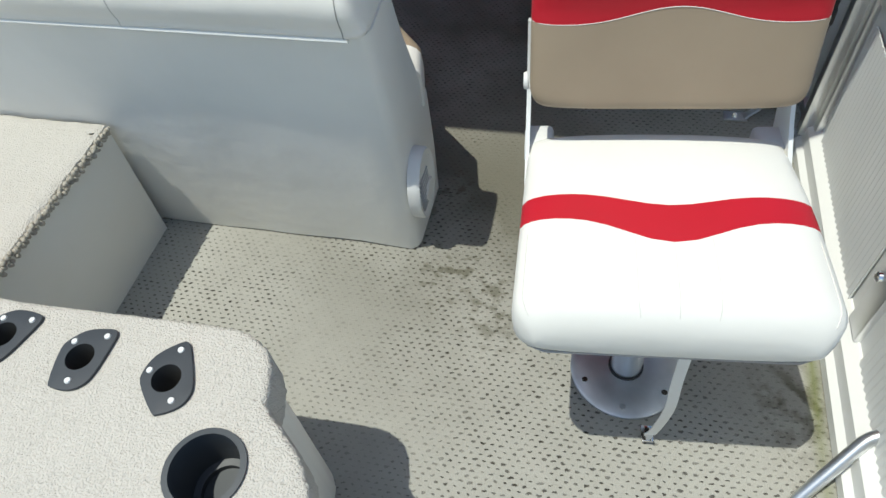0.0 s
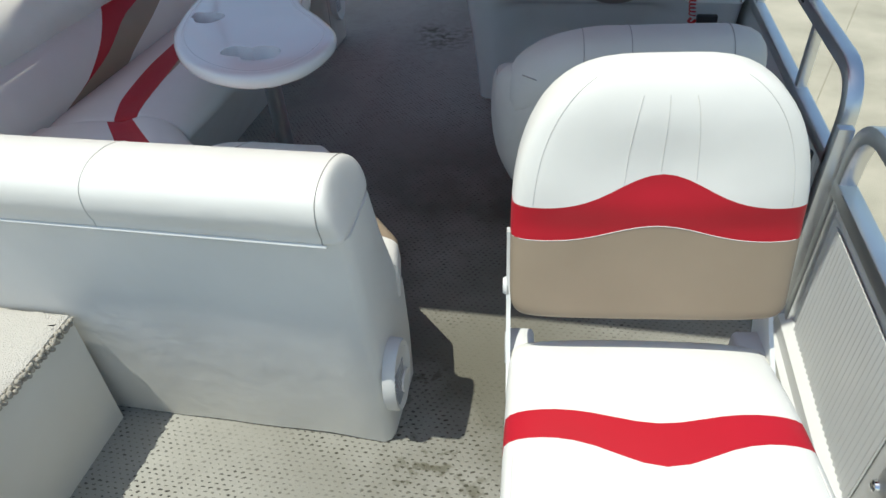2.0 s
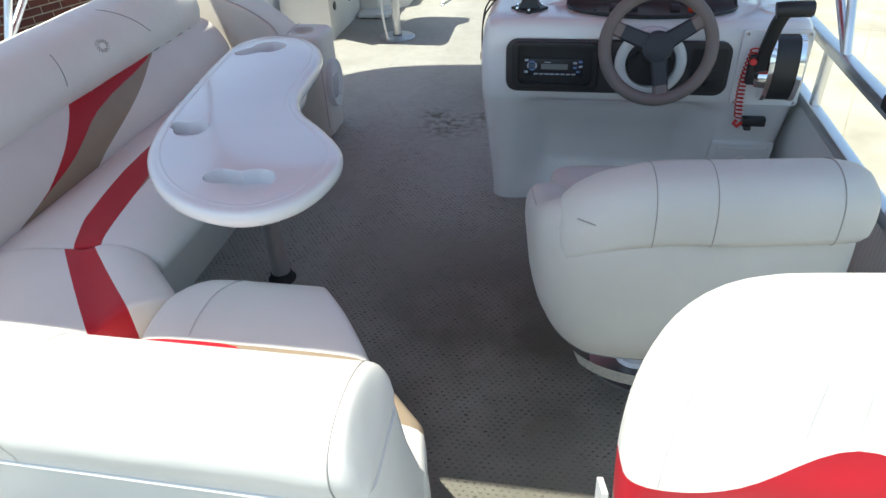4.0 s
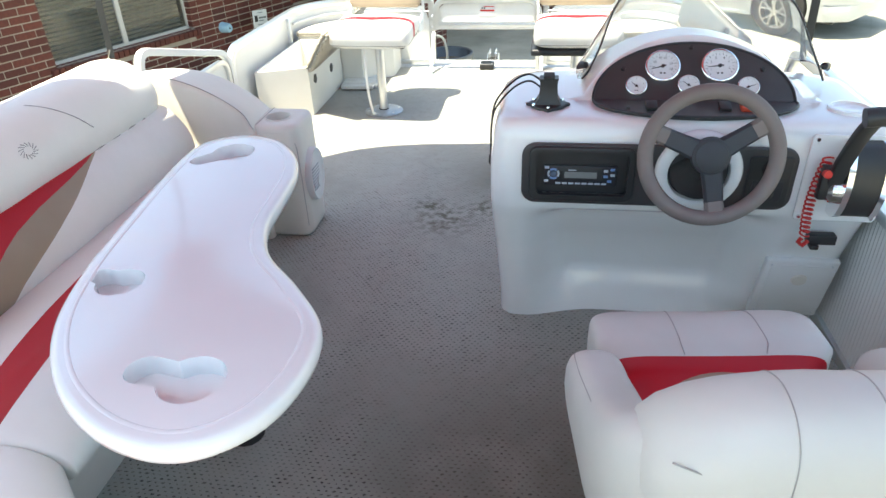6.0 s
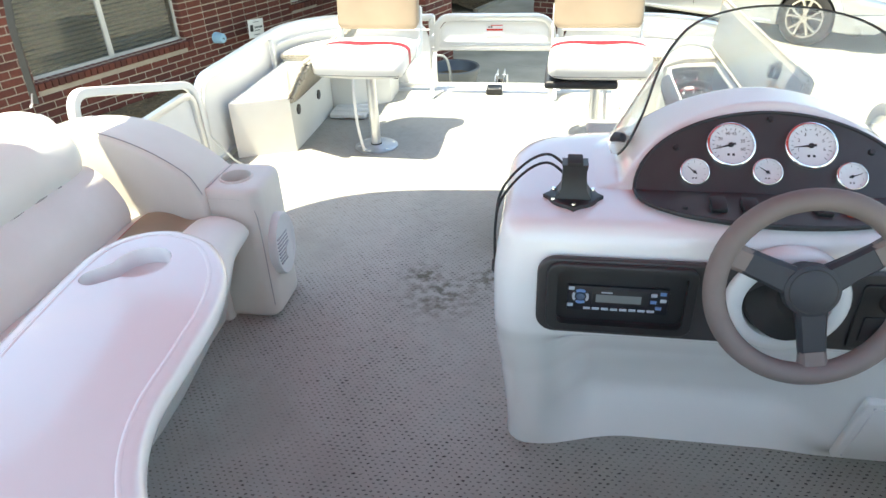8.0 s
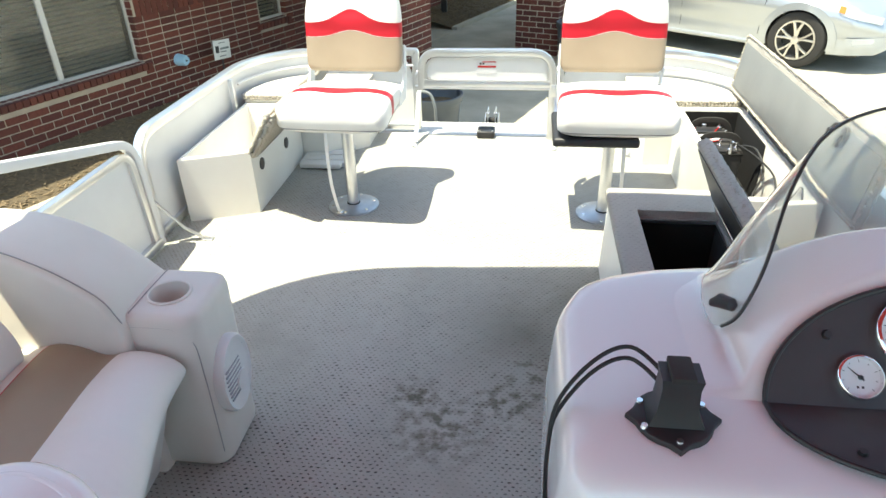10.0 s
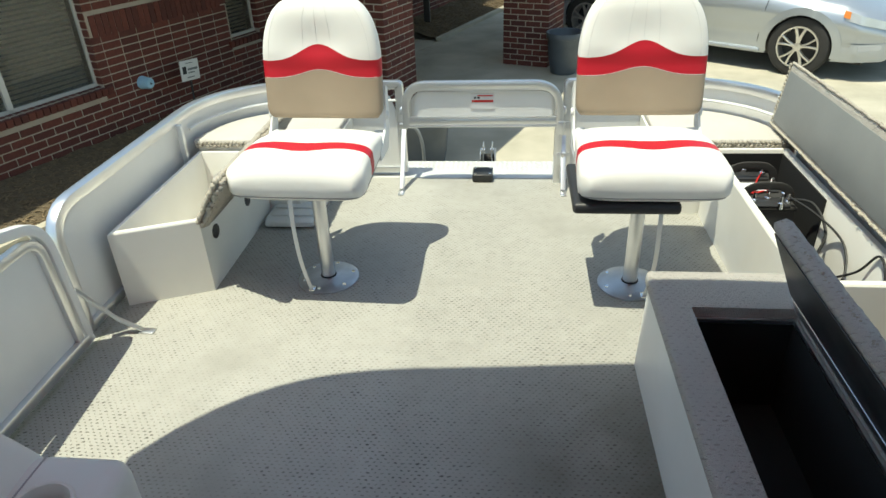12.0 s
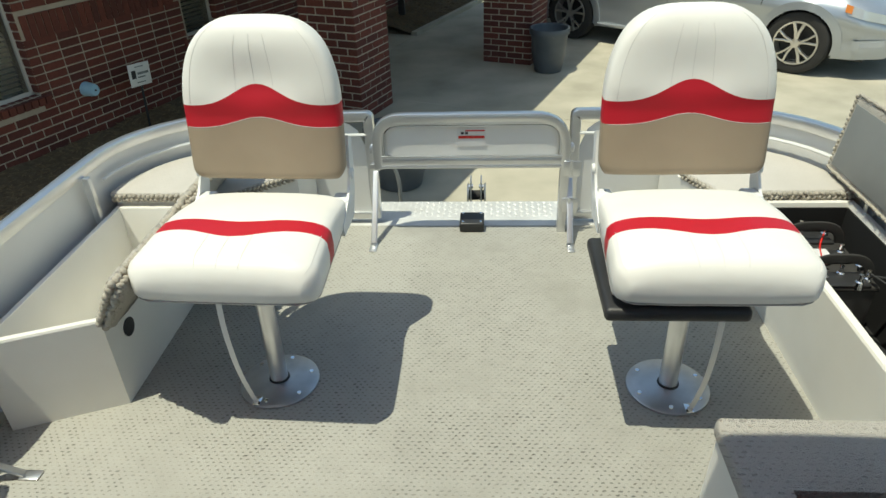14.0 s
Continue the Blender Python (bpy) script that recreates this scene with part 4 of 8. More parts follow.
pts = [place(wide(v) * -0.62, thick(v) + 0.0005, v) for v in [0.48 + 0.5 * k / 14 for k in range(15)]]
tube(bm, pts, 0.001, 6)
part("seam", bm, THREAD, bench)
speaker(bench, (0.349, 1.150, 0.185), 1, 0.066, 0.095)

stepbox = thing("step_locker", -0.75, 0.9, 0, "low white locker with a carpeted top beside the bench", "locker")
bm = B()
loft(bm, [[(-1.22, 0.60, z), (-0.318 - 0.012 * (1 - z / 0.34), 0.60, z), (-0.318 - 0.012 * (1 - z / 0.34), 1.070, z), (-1.22, 1.070, z)] for z in (0.0, 0.345)])
part("body", bm, BOXWHITE, stepbox)
rng = random.Random(4)


def fuzzy_slab(bm, x0, y0, x1, y1, z0, z1, r=0.012, n=0.02, amp=0.0022):
    """A carpet-wrapped board with a soft, lumpy edge."""
    pts = []
    nx, ny = max(2, int((x1 - x0) / n)), max(2, int((y1 - y0) / n))
    ring = [(x0 + (x1 - x0) * i / nx, y0) for i in range(nx)] + [(x1, y0 + (y1 - y0) * j / ny) for j in range(ny)] + [(x1 - (x1 - x0) * i / nx, y1) for i in range(nx)] + [(x0, y1 - (y1 - y0) * j / ny) for j in range(ny)]
    cx, cy = (x0 + x1) / 2, (y0 + y1) / 2
    loops = []
    for k, (d, z) in enumerate(((r, z0), (0, z0 + r), (0, z1 - r), (0.3 * r, z1 - 0.3 * r), (r, z1), (2.2 * r, z1 + 0.0005))):
        loops.append([(x - math.copysign(d, x - cx) * (abs(x - cx) > (x1 - x0) / 2 - 2.3 * r) + rng.uniform(-amp, amp) * (0 < k < 5), y - math.copysign(d, y - cy) * (abs(y - cy) > (y1 - y0) / 2 - 2.3 * r) + rng.uniform(-amp, amp) * (0 < k < 5), z + rng.uniform(-amp, amp) * 0.5) for x, y in ring])
    return loft(bm, loops)


bm = B()
fuzzy_slab(bm, -1.22, 0.60, -0.308, 1.068, 0.338, 0.362)
part("carpet_top", bm, NUB, stepbox, "pale carpet lid with frayed edge")
fray(stepbox, [(-1.2, 0.602, 0.352), (-0.312, 0.602, 0.352), (-0.310, 1.06, 0.352)], 0.0036, 0.0060, seed=3, amp=0.0035)
braid(stepbox, [(-1.2, 0.598, 0.350), (-0.308, 0.598, 0.350)], (0, 0, 1), 0.0055, 0.011, 3, jitter=0.003)
braid(stepbox, [(-0.305, 0.60, 0.350), (-0.303, 1.06, 0.350)], (0, 0, 1), 0.0055, 0.011, 5, jitter=0.003)

# rod holder counter
rod_counter = thing("rod_holder_counter", 0.0, 0.35, 0, "carpeted fishing counter with black rod holders and a cup holder", "counter")
out = smooth_line([(-0.75, 0.548, 0), (-0.40, 0.556, 0), (-0.1, 0.563, 0), (0.18, 0.572, 0), (0.27, 0.570, 0), (0.318, 0.545, 0), (0.338, 0.505, 0), (0.346, 0.470, 0), (0.375, 0.445, 0), (0.415, 0.410, 0), (0.448, 0.360, 0), (0.46, 0.30, 0), (0.46, 0.0, 0), (0.44, -0.4, 0), (-0.3, -0.42, 0), (-0.75, -0.4, 0)], 8, True)
out = [(p.x + 0.0016 * rng.uniform(-1, 1), p.y + 0.0016 * rng.uniform(-1, 1)) for p in out]
cup_c = (0.304, 0.372)
rods = [((0.197, 0.478), 0.5), ((0.055, 0.487), -0.05), ((-0.085, 0.500), -0.3)]
holes = [ellipse(*cup_c, 0.047, 0.047, 32)] + [ellipse(c[0], c[1], 0.022, 0.022, 20) for c, a in rods]
bm = B()
plate(bm, out, 0.385, 0.472, holes, rim=0.010)
part("carpet_top", bm, NUB, rod_counter, "pale carpet counter top with ragged edge", smooth=60)
bm = B()
plate(bm, [(x * 0.985 - 0.004, y - 0.012) for x, y in out], 0.0, 0.384)
part("body", bm, BOXWHITE, rod_counter)
bm = B()
c = cup_c
tube2(bm, [((*c, 0.4745), 0.046), ((*c, 0.4765), 0.049), ((*c, 0.4765), 0.053), ((*c, 0.473), 0.054)], 36)
bm2 = B()
loft(bm2, [[(c[0] + r * math.cos(2 * math.pi * i / 36), c[1] + r * math.sin(2 * math.pi * i / 36), z) for i in range(36)] for r, z in ((0.0535, 0.473), (0.0535, 0.4765), (0.0455, 0.4768), (0.0445, 0.43), (0.042, 0.40), (0.033, 0.398), (0.0325, 0.388), (0.004, 0.387))], (False, True))
bm.free()
cup = part("cup_holder", bm2, surface("dark_grey_plastic", (0.04, 0.047, 0.054), (0.06, 0.066, 0.072), 0.45, big=12, fine=500, bump=0.2), rod_counter, "dark grey recessed cup holder", smooth=50)
PLATE_BLUE = surface("slate_plastic", (0.030, 0.035, 0.042), (0.042, 0.048, 0.056), 0.5, big=20, fine=600, bump=0.25)
for (cx, cy), a in rods:
    q = [(-0.036, 0.004), (-0.030, 0.024), (-0.012, 0.042), (0.022, 0.051), (0.033, 0.047), (0.036, 0.030), (0.036, -0.020), (0.028, -0.040), (0.012, -0.050), (-0.012, -0.051), (-0.022, -0.044)]
    q = [p for p in smooth_line([(x, y, 0) for x, y in q], 3, True)]
    ol = [(cx + p.x * math.cos(a) - p.y * math.sin(a), cy + p.x * math.sin(a) + p.y * math.cos(a)) for p in q]
    bm = B()
    plate(bm, ol, 0.472, 0.4775, [ellipse(cx, cy, 0.021, 0.021, 24)], rim=0.001)
    rh = part("rod_holder", bm, PLATE_BLUE, rod_counter, "slate plastic flush rod holder")
    bm = B()
    loft(bm, [[(cx + r * math.cos(2 * math.pi * i / 24) + dx, cy + r * math.sin(2 * math.pi * i / 24) - 0.3 * dx, z) for i in range(24)] for r, z, dx in ((0.0211, 0.477, 0), (0.020, 0.46, 0.002), (0.020, 0.38, 0.012), (0.002, 0.378, 0.012))], (False, True))
    part("tube", bm, RUBBER, rh)
    for sx, sy in ((-0.022, 0.020), (0.022, 0.038), (0.006, -0.037)):
        bm = B()
        u, v = cx + sx * math.cos(a) - sy * math.sin(a), cy + sx * math.sin(a) + sy * math.cos(a)
        tube2(bm, [((u, v, 0.477), 0.0050), ((u, v, 0.4795), 0.0042)], 12)
        part("screw", bm, PLASTIC, rh)

# ---- port lounge ----
sofa = thing("port_lounge", -0.9, 2.4, 0, "white vinyl L-shaped boat lounge with red and tan swoosh", "sofa")
bm = B()
loft(bm, [[(-1.2, y, 0), (-0.62 - 0.045 * q, y, 0), (-0.45 - 0.115 * q, y, 0.335 - 0.040 * q), (-1.2, y, 0.335 - 0.040 * q)] for y, q in ((1.40, 0), (2.74, 0), (2.86, 0.15), (2.98, 0.5), (3.10, 0.85), (3.22, 1.0))])
part("seat_base", bm, VINYL_SIDE, sofa)
fy = lambda c: 2.49 + 0.735 * c
def table_of(pts):
    return lambda c: float(np.interp(fy(c), [p[0] for p in pts], [p[1] for p in pts]))
r1 = table_of([(1.75, 0.557), (1.87, 0.465), (2.03, 0.40), (2.15, 0.36), (2.5, 0.30), (2.95, 0.205), (3.3, 0.19)])
r2 = table_of([(1.75, 0.71), (1.80, 0.69), (2.0, 0.605), (2.16, 0.535), (2.5, 0.41), (2.95, 0.22), (3.3, 0.195)])
r3 = table_of([(1.75, 0.712), (1.80, 0.692), (2.0, 0.607), (2.2, 0.56), (2.6, 0.55), (3.1, 0.60), (3.3, 0.655)])
place = lambda px, py, v: Vector((-0.90 + 0.515 * v * (1 - 0.26 * step(px, 0.22, 0.72)), 2.49 + px, 0.365 + py - 0.046 * step(px, 0.22, 0.72) * step(v, 0.2, 0.6) + 0.022 * step(v, 0.5, 0.75) - 0.040 * (1 - step(v, 0.0, 0.45))))
wide = lambda v: 0.735
thick = lambda v: 0.062 * max(0.0, 1 - clamp((v - 0.70) / 0.30) ** 2.6) ** 0.5 if v < 1 else 0.0
for (mat, bm), nm in zip(pad(wide, thick, place, [(VINYL, z0f, r1), (RED, r1, r2), (TAN, r2, r3), (VINYL, r3, lambda c: 1.0)], n=96, rows=9, front=0.16), ("seat_rear", "seat_red_stripe", "seat_tan_panel", "seat_bolster")):
    part(nm, bm, mat, sofa, smooth=70)
# corner cushion
ca, cb, cc, cd = Vector((-0.90, 1.748)), Vector((-0.405, 1.752)), Vector((-0.58, 1.26)), Vector((-0.252, 1.61))
def place(px, py, v):
    k = px * 0.5 + 0.5
    q = (cc.lerp(cd, v)).lerp(ca.lerp(cb, v), k)
    return Vector((q.x, q.y, 0.372 + py + 0.022 * step(v, 0.62, 0.80) - 0.035 * k * (1 - step(v, 0.0, 0.45))))
for (mat, bm), nm in zip(pad(lambda v: 1.0, lambda v: 0.062 * max(0.0, 1 - clamp((v - 0.74) / 0.26) ** 2.6) ** 0.5 if v < 1 else 0.0, place, [(VINYL, z0f, lambda c: 0.57 - 0.03 * c), (RED, lambda c: 0.57 - 0.03 * c, lambda c: 0.745 - 0.035 * c), (VINYL, lambda c: 0.745 - 0.035 * c, lambda c: 1.0)], n=64, rows=10, front=0.22), ("corner_seat", "corner_red_stripe", "corner_bolster")):
    part(nm, bm, mat, sofa, smooth=70)
# backrest panels: v runs forward, c up
Y0, Y1 = 1.20, 3.165
fv = lambda y: (y - Y0) / (Y1 - Y0)
hh = lambda c: (c + 1) / 2
s1 = lambda c: fv(float(np.interp(hh(c), [0, 0.08, 0.25, 0.58, 0.95, 1], [1.80, 1.85, 1.98, 2.126, 2.275, 2.30])))
s2 = lambda c: fv(float(np.interp(hh(c), [0, 0.08, 0.25, 0.38, 0.70, 0.78, 0.88, 0.97, 1], [1.80, 1.85, 1.985, 2.11, 2.30, 2.40, 2.66, 2.77, 2.82])))
s3 = lambda c: fv(float(np.interp(hh(c), [0, 0.22, 0.35, 0.64, 0.85, 0.97, 1], [2.176, 2.257, 2.338, 2.546, 2.683, 2.775, 2.83])))
def place(px, py, v):
    h = hh(px)
    return Vector((-0.885 - 0.085 * h - py * 0.9 - 0.03 * math.sin(math.pi * h) * -1 * (py < 0), Y0 + (Y1 - Y0) * v, 0.36 + 0.20 * h - py * 0.4))
for (mat, bm), nm in zip(pad(lambda v: 1.0, lambda v: 0.042, place, [(VINYL, z0f, s1), (RED, s1, s2), (TAN, s2, s3), (VINYL, s3, lambda c: 1.0)], n=40, rows=14, front=0.5), ("back_aft", "back_red_swoosh", "back_tan_swoosh", "back_fore")):
    part(nm, bm, mat, sofa, smooth=70)
rollp = smooth_line([(x, z, 0) for x, z in [(-0.955, 0.545), (-0.925, 0.580), (-0.925, 0.635), (-0.955, 0.690), (-1.01, 0.728), (-1.08, 0.740), (-1.15, 0.722), (-1.195, 0.66), (-1.19, 0.56), (-1.08, 0.53)]], 4, True)
rollp = [(p.x, p.y) for p in rollp]
def roll_y(bm, ys):
    cx, cz = -1.06, 0.63
    return loft(bm, [[(cx + (x - cx) * k, y, cz + (z - cz) * k) for x, z in rollp] for y, k in ys])
bm = B()
roll_y(bm, [(1.18 + 1.93 * k / 40, 1.0 + 0.006 * math.sin(k * 1.3)) for k in range(40)] + [(3.11, 0.985), (3.135, 0.955), (3.152, 0.90), (3.162, 0.78), (3.167, 0.5)])
part("back_roll", bm, VINYL, sofa, "plump white vinyl roll along the backrest", smooth=60)
def on_roll(q, y, lift=1.006):
    """A point of the roll: q runs round its section from the fold up."""
    i_ = clamp(q) * (len(rollp) - 1)
    k_ = min(int(i_), len(rollp) - 2)
    x_, z_ = [a_ + (b_ - a_) * (i_ - k_) for a_, b_ in zip(rollp[k_], rollp[k_ + 1])]
    return Vector((-1.06 + (x_ + 1.06) * lift, y, 0.63 + (z_ - 0.63) * lift))
for q0, q1, y0_, y1_ in ((0.17, 0.33, 2.285, 2.315), (0.20, 0.44, 2.77, 2.66), (0.05, 0.50, 1.70, 1.74)):
    bm = B()
    tube(bm, [on_roll(q0 + (q1 - q0) * k / 12, y0_ + (y1_ - y0_) * k / 12) for k in range(13)], 0.0014, 6)
    part("seam", bm, SEAM, sofa)
for k in range(14):
    a = 2 * math.pi * k / 14
    bm = B()
    tube(bm, [on_roll(0.255 + 1.05 * r * math.sin(a + t), 2.515 + 0.9 * r * math.cos(a + t), 1.004) for r, t in ((0.017, 0), (0.026, 0.28), (0.034, 0.45))], 0.0011, 5)
    part("emblem_stitch", bm, SEAM, sofa, "small stitched swirl emblem")
# a dark cord draws the shade of the crease between roll and backrest
bm = B()
tube(bm, [(-0.933, 2.76 + 0.28 * k / 20, 0.559 + 0.002 * math.sin(k)) for k in range(21)], 0.0045, 6)
part("fold", bm, SEAM, sofa, "dark cord painting in the shade of the crease under the roll")
# forward arm: flat pod with a cup holder, and the slope up to the backrest
c = (-0.588, 3.345)
pod = []
for cx, cy, a0 in ((-0.530, 3.416, 0), (-0.640, 3.416, 90), (-0.640, 3.289, 180), (-0.530, 3.289, 270)):
    pod += [(cx + 0.044 * math.cos(radians(a0 + 15 * k)), cy + 0.044 * math.sin(radians(a0 + 15 * k))) for k in range(7)]
bm = B()
plate(bm, pod, 0.0, 0.463, [ellipse(*c, 0.044, 0.044, 36)], rim=0.026, floor=0.375)
arm = part("arm", bm, PODVINYL, sofa, "ivory vinyl arm pod", smooth=60)
aft_ = smooth_line([(-0.640, 0.440, 0), (-0.652, 0.470, 0), (-0.684, 0.523, 0), (-0.783, 0.588, 0), (-0.90, 0.634, 0), (-1.00, 0.645, 0), (-1.10, 0.640, 0), (-1.17, 0.620, 0), (-1.195, 0.58, 0)], 5)
fore_ = smooth_line([(-0.640, 0.440, 0), (-0.668, 0.470, 0), (-0.715, 0.510, 0), (-0.79, 0.560, 0), (-0.88, 0.598, 0), (-0.99, 0.616, 0), (-1.10, 0.612, 0), (-1.17, 0.595, 0), (-1.195, 0.56, 0)], 5)
low_ = [(-1.2, 0.3), (-1.2, 0.0), (-0.64, 0.0), (-0.64, 0.3)]
def slope_loop(y, d):
    t = clamp((y - 3.235) / 0.225)
    top_ = [(a_.x + (b_.x - a_.x) * t, a_.y + (b_.y - a_.y) * t) for a_, b_ in zip(aft_, fore_)]
    return [(-0.9 + (x + 0.9) * (1 - d), y, z * (1 - d * 0.8)) for x, z in top_ + low_]
bm = B()
loft(bm, [slope_loop(y, d) for y, d in ((3.220, 0.040), (3.224, 0.020), (3.231, 0.007), (3.240, 0.0), (3.29, 0.0), (3.34, 0.0), (3.39, 0.0), (3.43, 0.0), (3.447, 0.006), (3.456, 0.018), (3.460, 0.035))])
part("arm_slope", bm, PODVINYL, sofa, "ivory vinyl slope up to the backrest", smooth=60)
bm = B()
tube(bm, [(p.x, 3.2335, p.y - 0.001) for p in aft_[3:34]], 0.0016, 6)
part("seam", bm, SEAM, sofa)
bm = B()
tube(bm, [(-0.643, 3.26, 0.4635), (-0.6435, 3.35, 0.4640), (-0.643, 3.45, 0.4630)], 0.0016, 6)
part("seam", bm, SEAM, arm)
bm = B()
tube(bm, smooth_line([(-0.66, 3.2465, 0.435), (-0.56, 3.2465, 0.436), (-0.525, 3.2475, 0.425), (-0.503, 3.2560, 0.39), (-0.499, 3.2585, 0.30), (-0.499, 3.2585, 0.05)], 8), 0.0016, 6)
part("seam", bm, SEAM, arm)
bm = B()
loft(bm, [[(c[0] + r * math.cos(2 * math.pi * i / 36), c[1] + r * math.sin(2 * math.pi * i / 36), z) for i in range(36)] for r, z in ((0.0515, 0.4625), (0.0512, 0.4665), (0.048, 0.4685), (0.0445, 0.467), (0.0435, 0.455), (0.041, 0.39), (0.003, 0.388))], (False, True))
part("cup_holder", bm, PODVINYL, arm, "ivory plastic cup holder", smooth=50)
speaker(arm, (-0.486, 3.345, 0.235), 1, 0.078, 0.108)

# ---- table ----
table = thing("cocktail_table", -0.335, 2.22, 0, "glossy white kidney-shaped boat table with moulded cup recesses", "table")
outline = smooth_line([(-0.515, 2.585, 0), (-0.505, 2.40, 0), (-0.478, 2.20, 0), (-0.445, 2.0, 0), (-0.392, 1.835, 0), (-0.30, 1.705, 0), (-0.18, 1.622, 0), (-0.06, 1.602, 0), (0.028, 1.66, 0), (0.066, 1.765, 0), (0.058, 1.88, 0), (-0.02, 1.99, 0), (-0.11, 2.09, 0), (-0.157, 2.20, 0), (-0.170, 2.33, 0), (-0.185, 2.46, 0), (-0.225, 2.57, 0), (-0.30, 2.66, 0), (-0.40, 2.695, 0), (-0.475, 2.665, 0)], 6, True)
outline = [(p.x, p.y) for p in outline]
def keyhole(cx, cy, r, dx, dy, r2):
    """A round recess joined to a smaller one beside it."""
    pts = []
    a0 = math.atan2(dy, dx)
    for i in range(24):
        a = a0 + 0.6 + (2 * math.pi - 1.2) * i / 23
        pts.append((cx + r * math.cos(a), cy + r * math.sin(a)))
    for i in range(14):
        a = a0 - 1.5 + 3.0 * i / 13
        pts.append((cx + dx + r2 * math.cos(a), cy + dy + r2 * math.sin(a)))
    return pts
rec = [keyhole(-0.345, 1.962, 0.043, -0.048, 0.018, 0.022), keyhole(-0.092, 1.730, 0.051, -0.080, 0.012, 0.031), keyhole(-0.390, 2.565, 0.054, -0.060, -0.058, 0.028)]
bm = B()
plate(bm, outline, 0.613, 0.652, rec, rim=0.016, floor=0.617)
part("tabletop", bm, GELCOAT, table, "glossy white moulded top", smooth=50)
bm = B()
k = len(outline)
ins = []
for i in range(k):
    a, b = outline[i - 1], outline[(i + 1) % k]
    n = Vector((b[1] - a[1], a[0] - b[0])).normalized()
    ins.append((outline[i][0] - n.x * 0.028, outline[i][1] - n.y * 0.028, 0.6502))
if sum(p[0] ** 2 for p in ins) > sum(p[0] ** 2 for p in outline):
    ins = [(2 * o[0] - p[0], 2 * o[1] - p[1], p[2]) for o, p in zip(outline, ins)]
tube(bm, ins, 0.0055, 10, closed=True, flat=0.5)
part("rim_bead", bm, GELCOAT, table, smooth=60)
bm = B()
tube2(bm, [((-0.335, 2.22, 0.0), 0.045), ((-0.335, 2.22, 0.004), 0.045), ((-0.335, 2.22, 0.008), 0.038), ((-0.335, 2.22, 0.03), 0.033)], 32)
part("floor_socket", bm, RUBBER, table)
bm = B()
tube2(bm, [((-0.335, 2.22, 0.02), 0.030), ((-0.335, 2.22, 0.30), 0.029), ((-0.335, 2.22, 0.612), 0.028)], 24)
part("leg", bm, ALU, table, "aluminium table leg")

# ---- captain's chair ----
chair = thing("captain_chair", 0.757, 1.98, 0, "white vinyl captain's chair with red and tan seat", "chair")
CX = 0.757
bm = B()
tube2(bm, [((CX, 1.98, 0), 0.115), ((CX, 1.98, 0.008), 0.115), ((CX, 1.98, 0.02), 0.05), ((CX, 1.98, 0.03), 0.042), ((CX, 1.98, 0.24), 0.042)], 32)
part("pedestal", bm, ALU, chair)
bm = B()
box(bm, (CX - 0.2, 1.80, 0.235), (CX + 0.2, 2.16, 0.265), 0.01)
part("seat_plate", bm, BLACK, chair)
# bucket: one shell swept from the tip of one arm round the back to the other
half_plan = smooth_line([(0.0, 1.690, 0), (0.12, 1.694, 0), (0.195, 1.712, 0), (0.235, 1.755, 0), (0.248, 1.82, 0), (0.250, 1.92, 0), (0.250, 2.02, 0), (0.247, 2.085, 0)], 6)
plan = [Vector((-p.x, p.y, 0)) for p in reversed(half_plan)] + [Vector((p.x * 1.10, p.y, 0)) for p in half_plan[1:]]
NP = len(plan)
loops = []
for i, p in enumerate(plan):
    t = abs(2 * i / (NP - 1) - 1)
    d = (plan[min(NP - 1, i + 1)] - plan[max(0, i - 1)]).normalized()
    out_ = Vector((d.y, -d.x, 0))
    tip = max(0.03, 1 - clamp((t - 0.84) / 0.16) ** 2.6) ** 0.5
    top_ = float(np.interp(t, [0, 0.30, 0.48, 0.62, 0.78, 1.0], [0.672, 0.668, 0.640, 0.590, 0.545, 0.505]))
    low_ = float(np.interp(t, [0, 0.25, 0.45, 0.65, 0.85, 1.0], [0.295, 0.303, 0.340, 0.362, 0.372, 0.39]))
    zm, hz, th = (top_ + low_) / 2, (top_ - low_) / 2 * tip, 0.058 * tip * (1 - 0.1 * t)
    loops.append([Vector((CX + p.x, p.y, zm)) + out_ * th * sup(math.cos(a), 0.75) * (1 - 0.28 * max(0, -math.sin(a))) + Vector((0, 0, hz * sup(math.sin(a), 0.62))) for a in [2 * math.pi * k / 36 for k in range(36)]])
bm = B()
loft(bm, loops)
part("bucket_shell", bm, DULLVINYL, chair, "smooth white vinyl bucket back with arm wings", smooth=75)
bm = B()
tube(bm, [lp[30] + (lp[30] - Vector((CX, 1.95, lp[30].z))).normalized() * 0.001 for lp in loops[4:-4]], 0.0011, 6)
part("seam", bm, SEAM, chair)
bm = B()
tube(bm, [lp[5] for lp in loops[3:16]], 0.0009, 6)
part("seam", bm, SEAM, chair)
bm = B()
tube(bm, [lp[5] for lp in loops[-16:-3]], 0.0009, 6)
part("seam", bm, SEAM, chair)
bm = B()
tube(bm, [roll_edge + Vector((0, -0.001, 0)) for roll_edge in [Vector((CX + 0.02 + 0.25 * (k / 10 - 1), 1.630 + 0.040 * (k / 10 - 1) ** 2, 0.627 + 0.030 * abs(k / 10 - 1) ** 2.5)) for k in range(21)]], 0.0014, 6)
part("seam", bm, SEAM, chair)
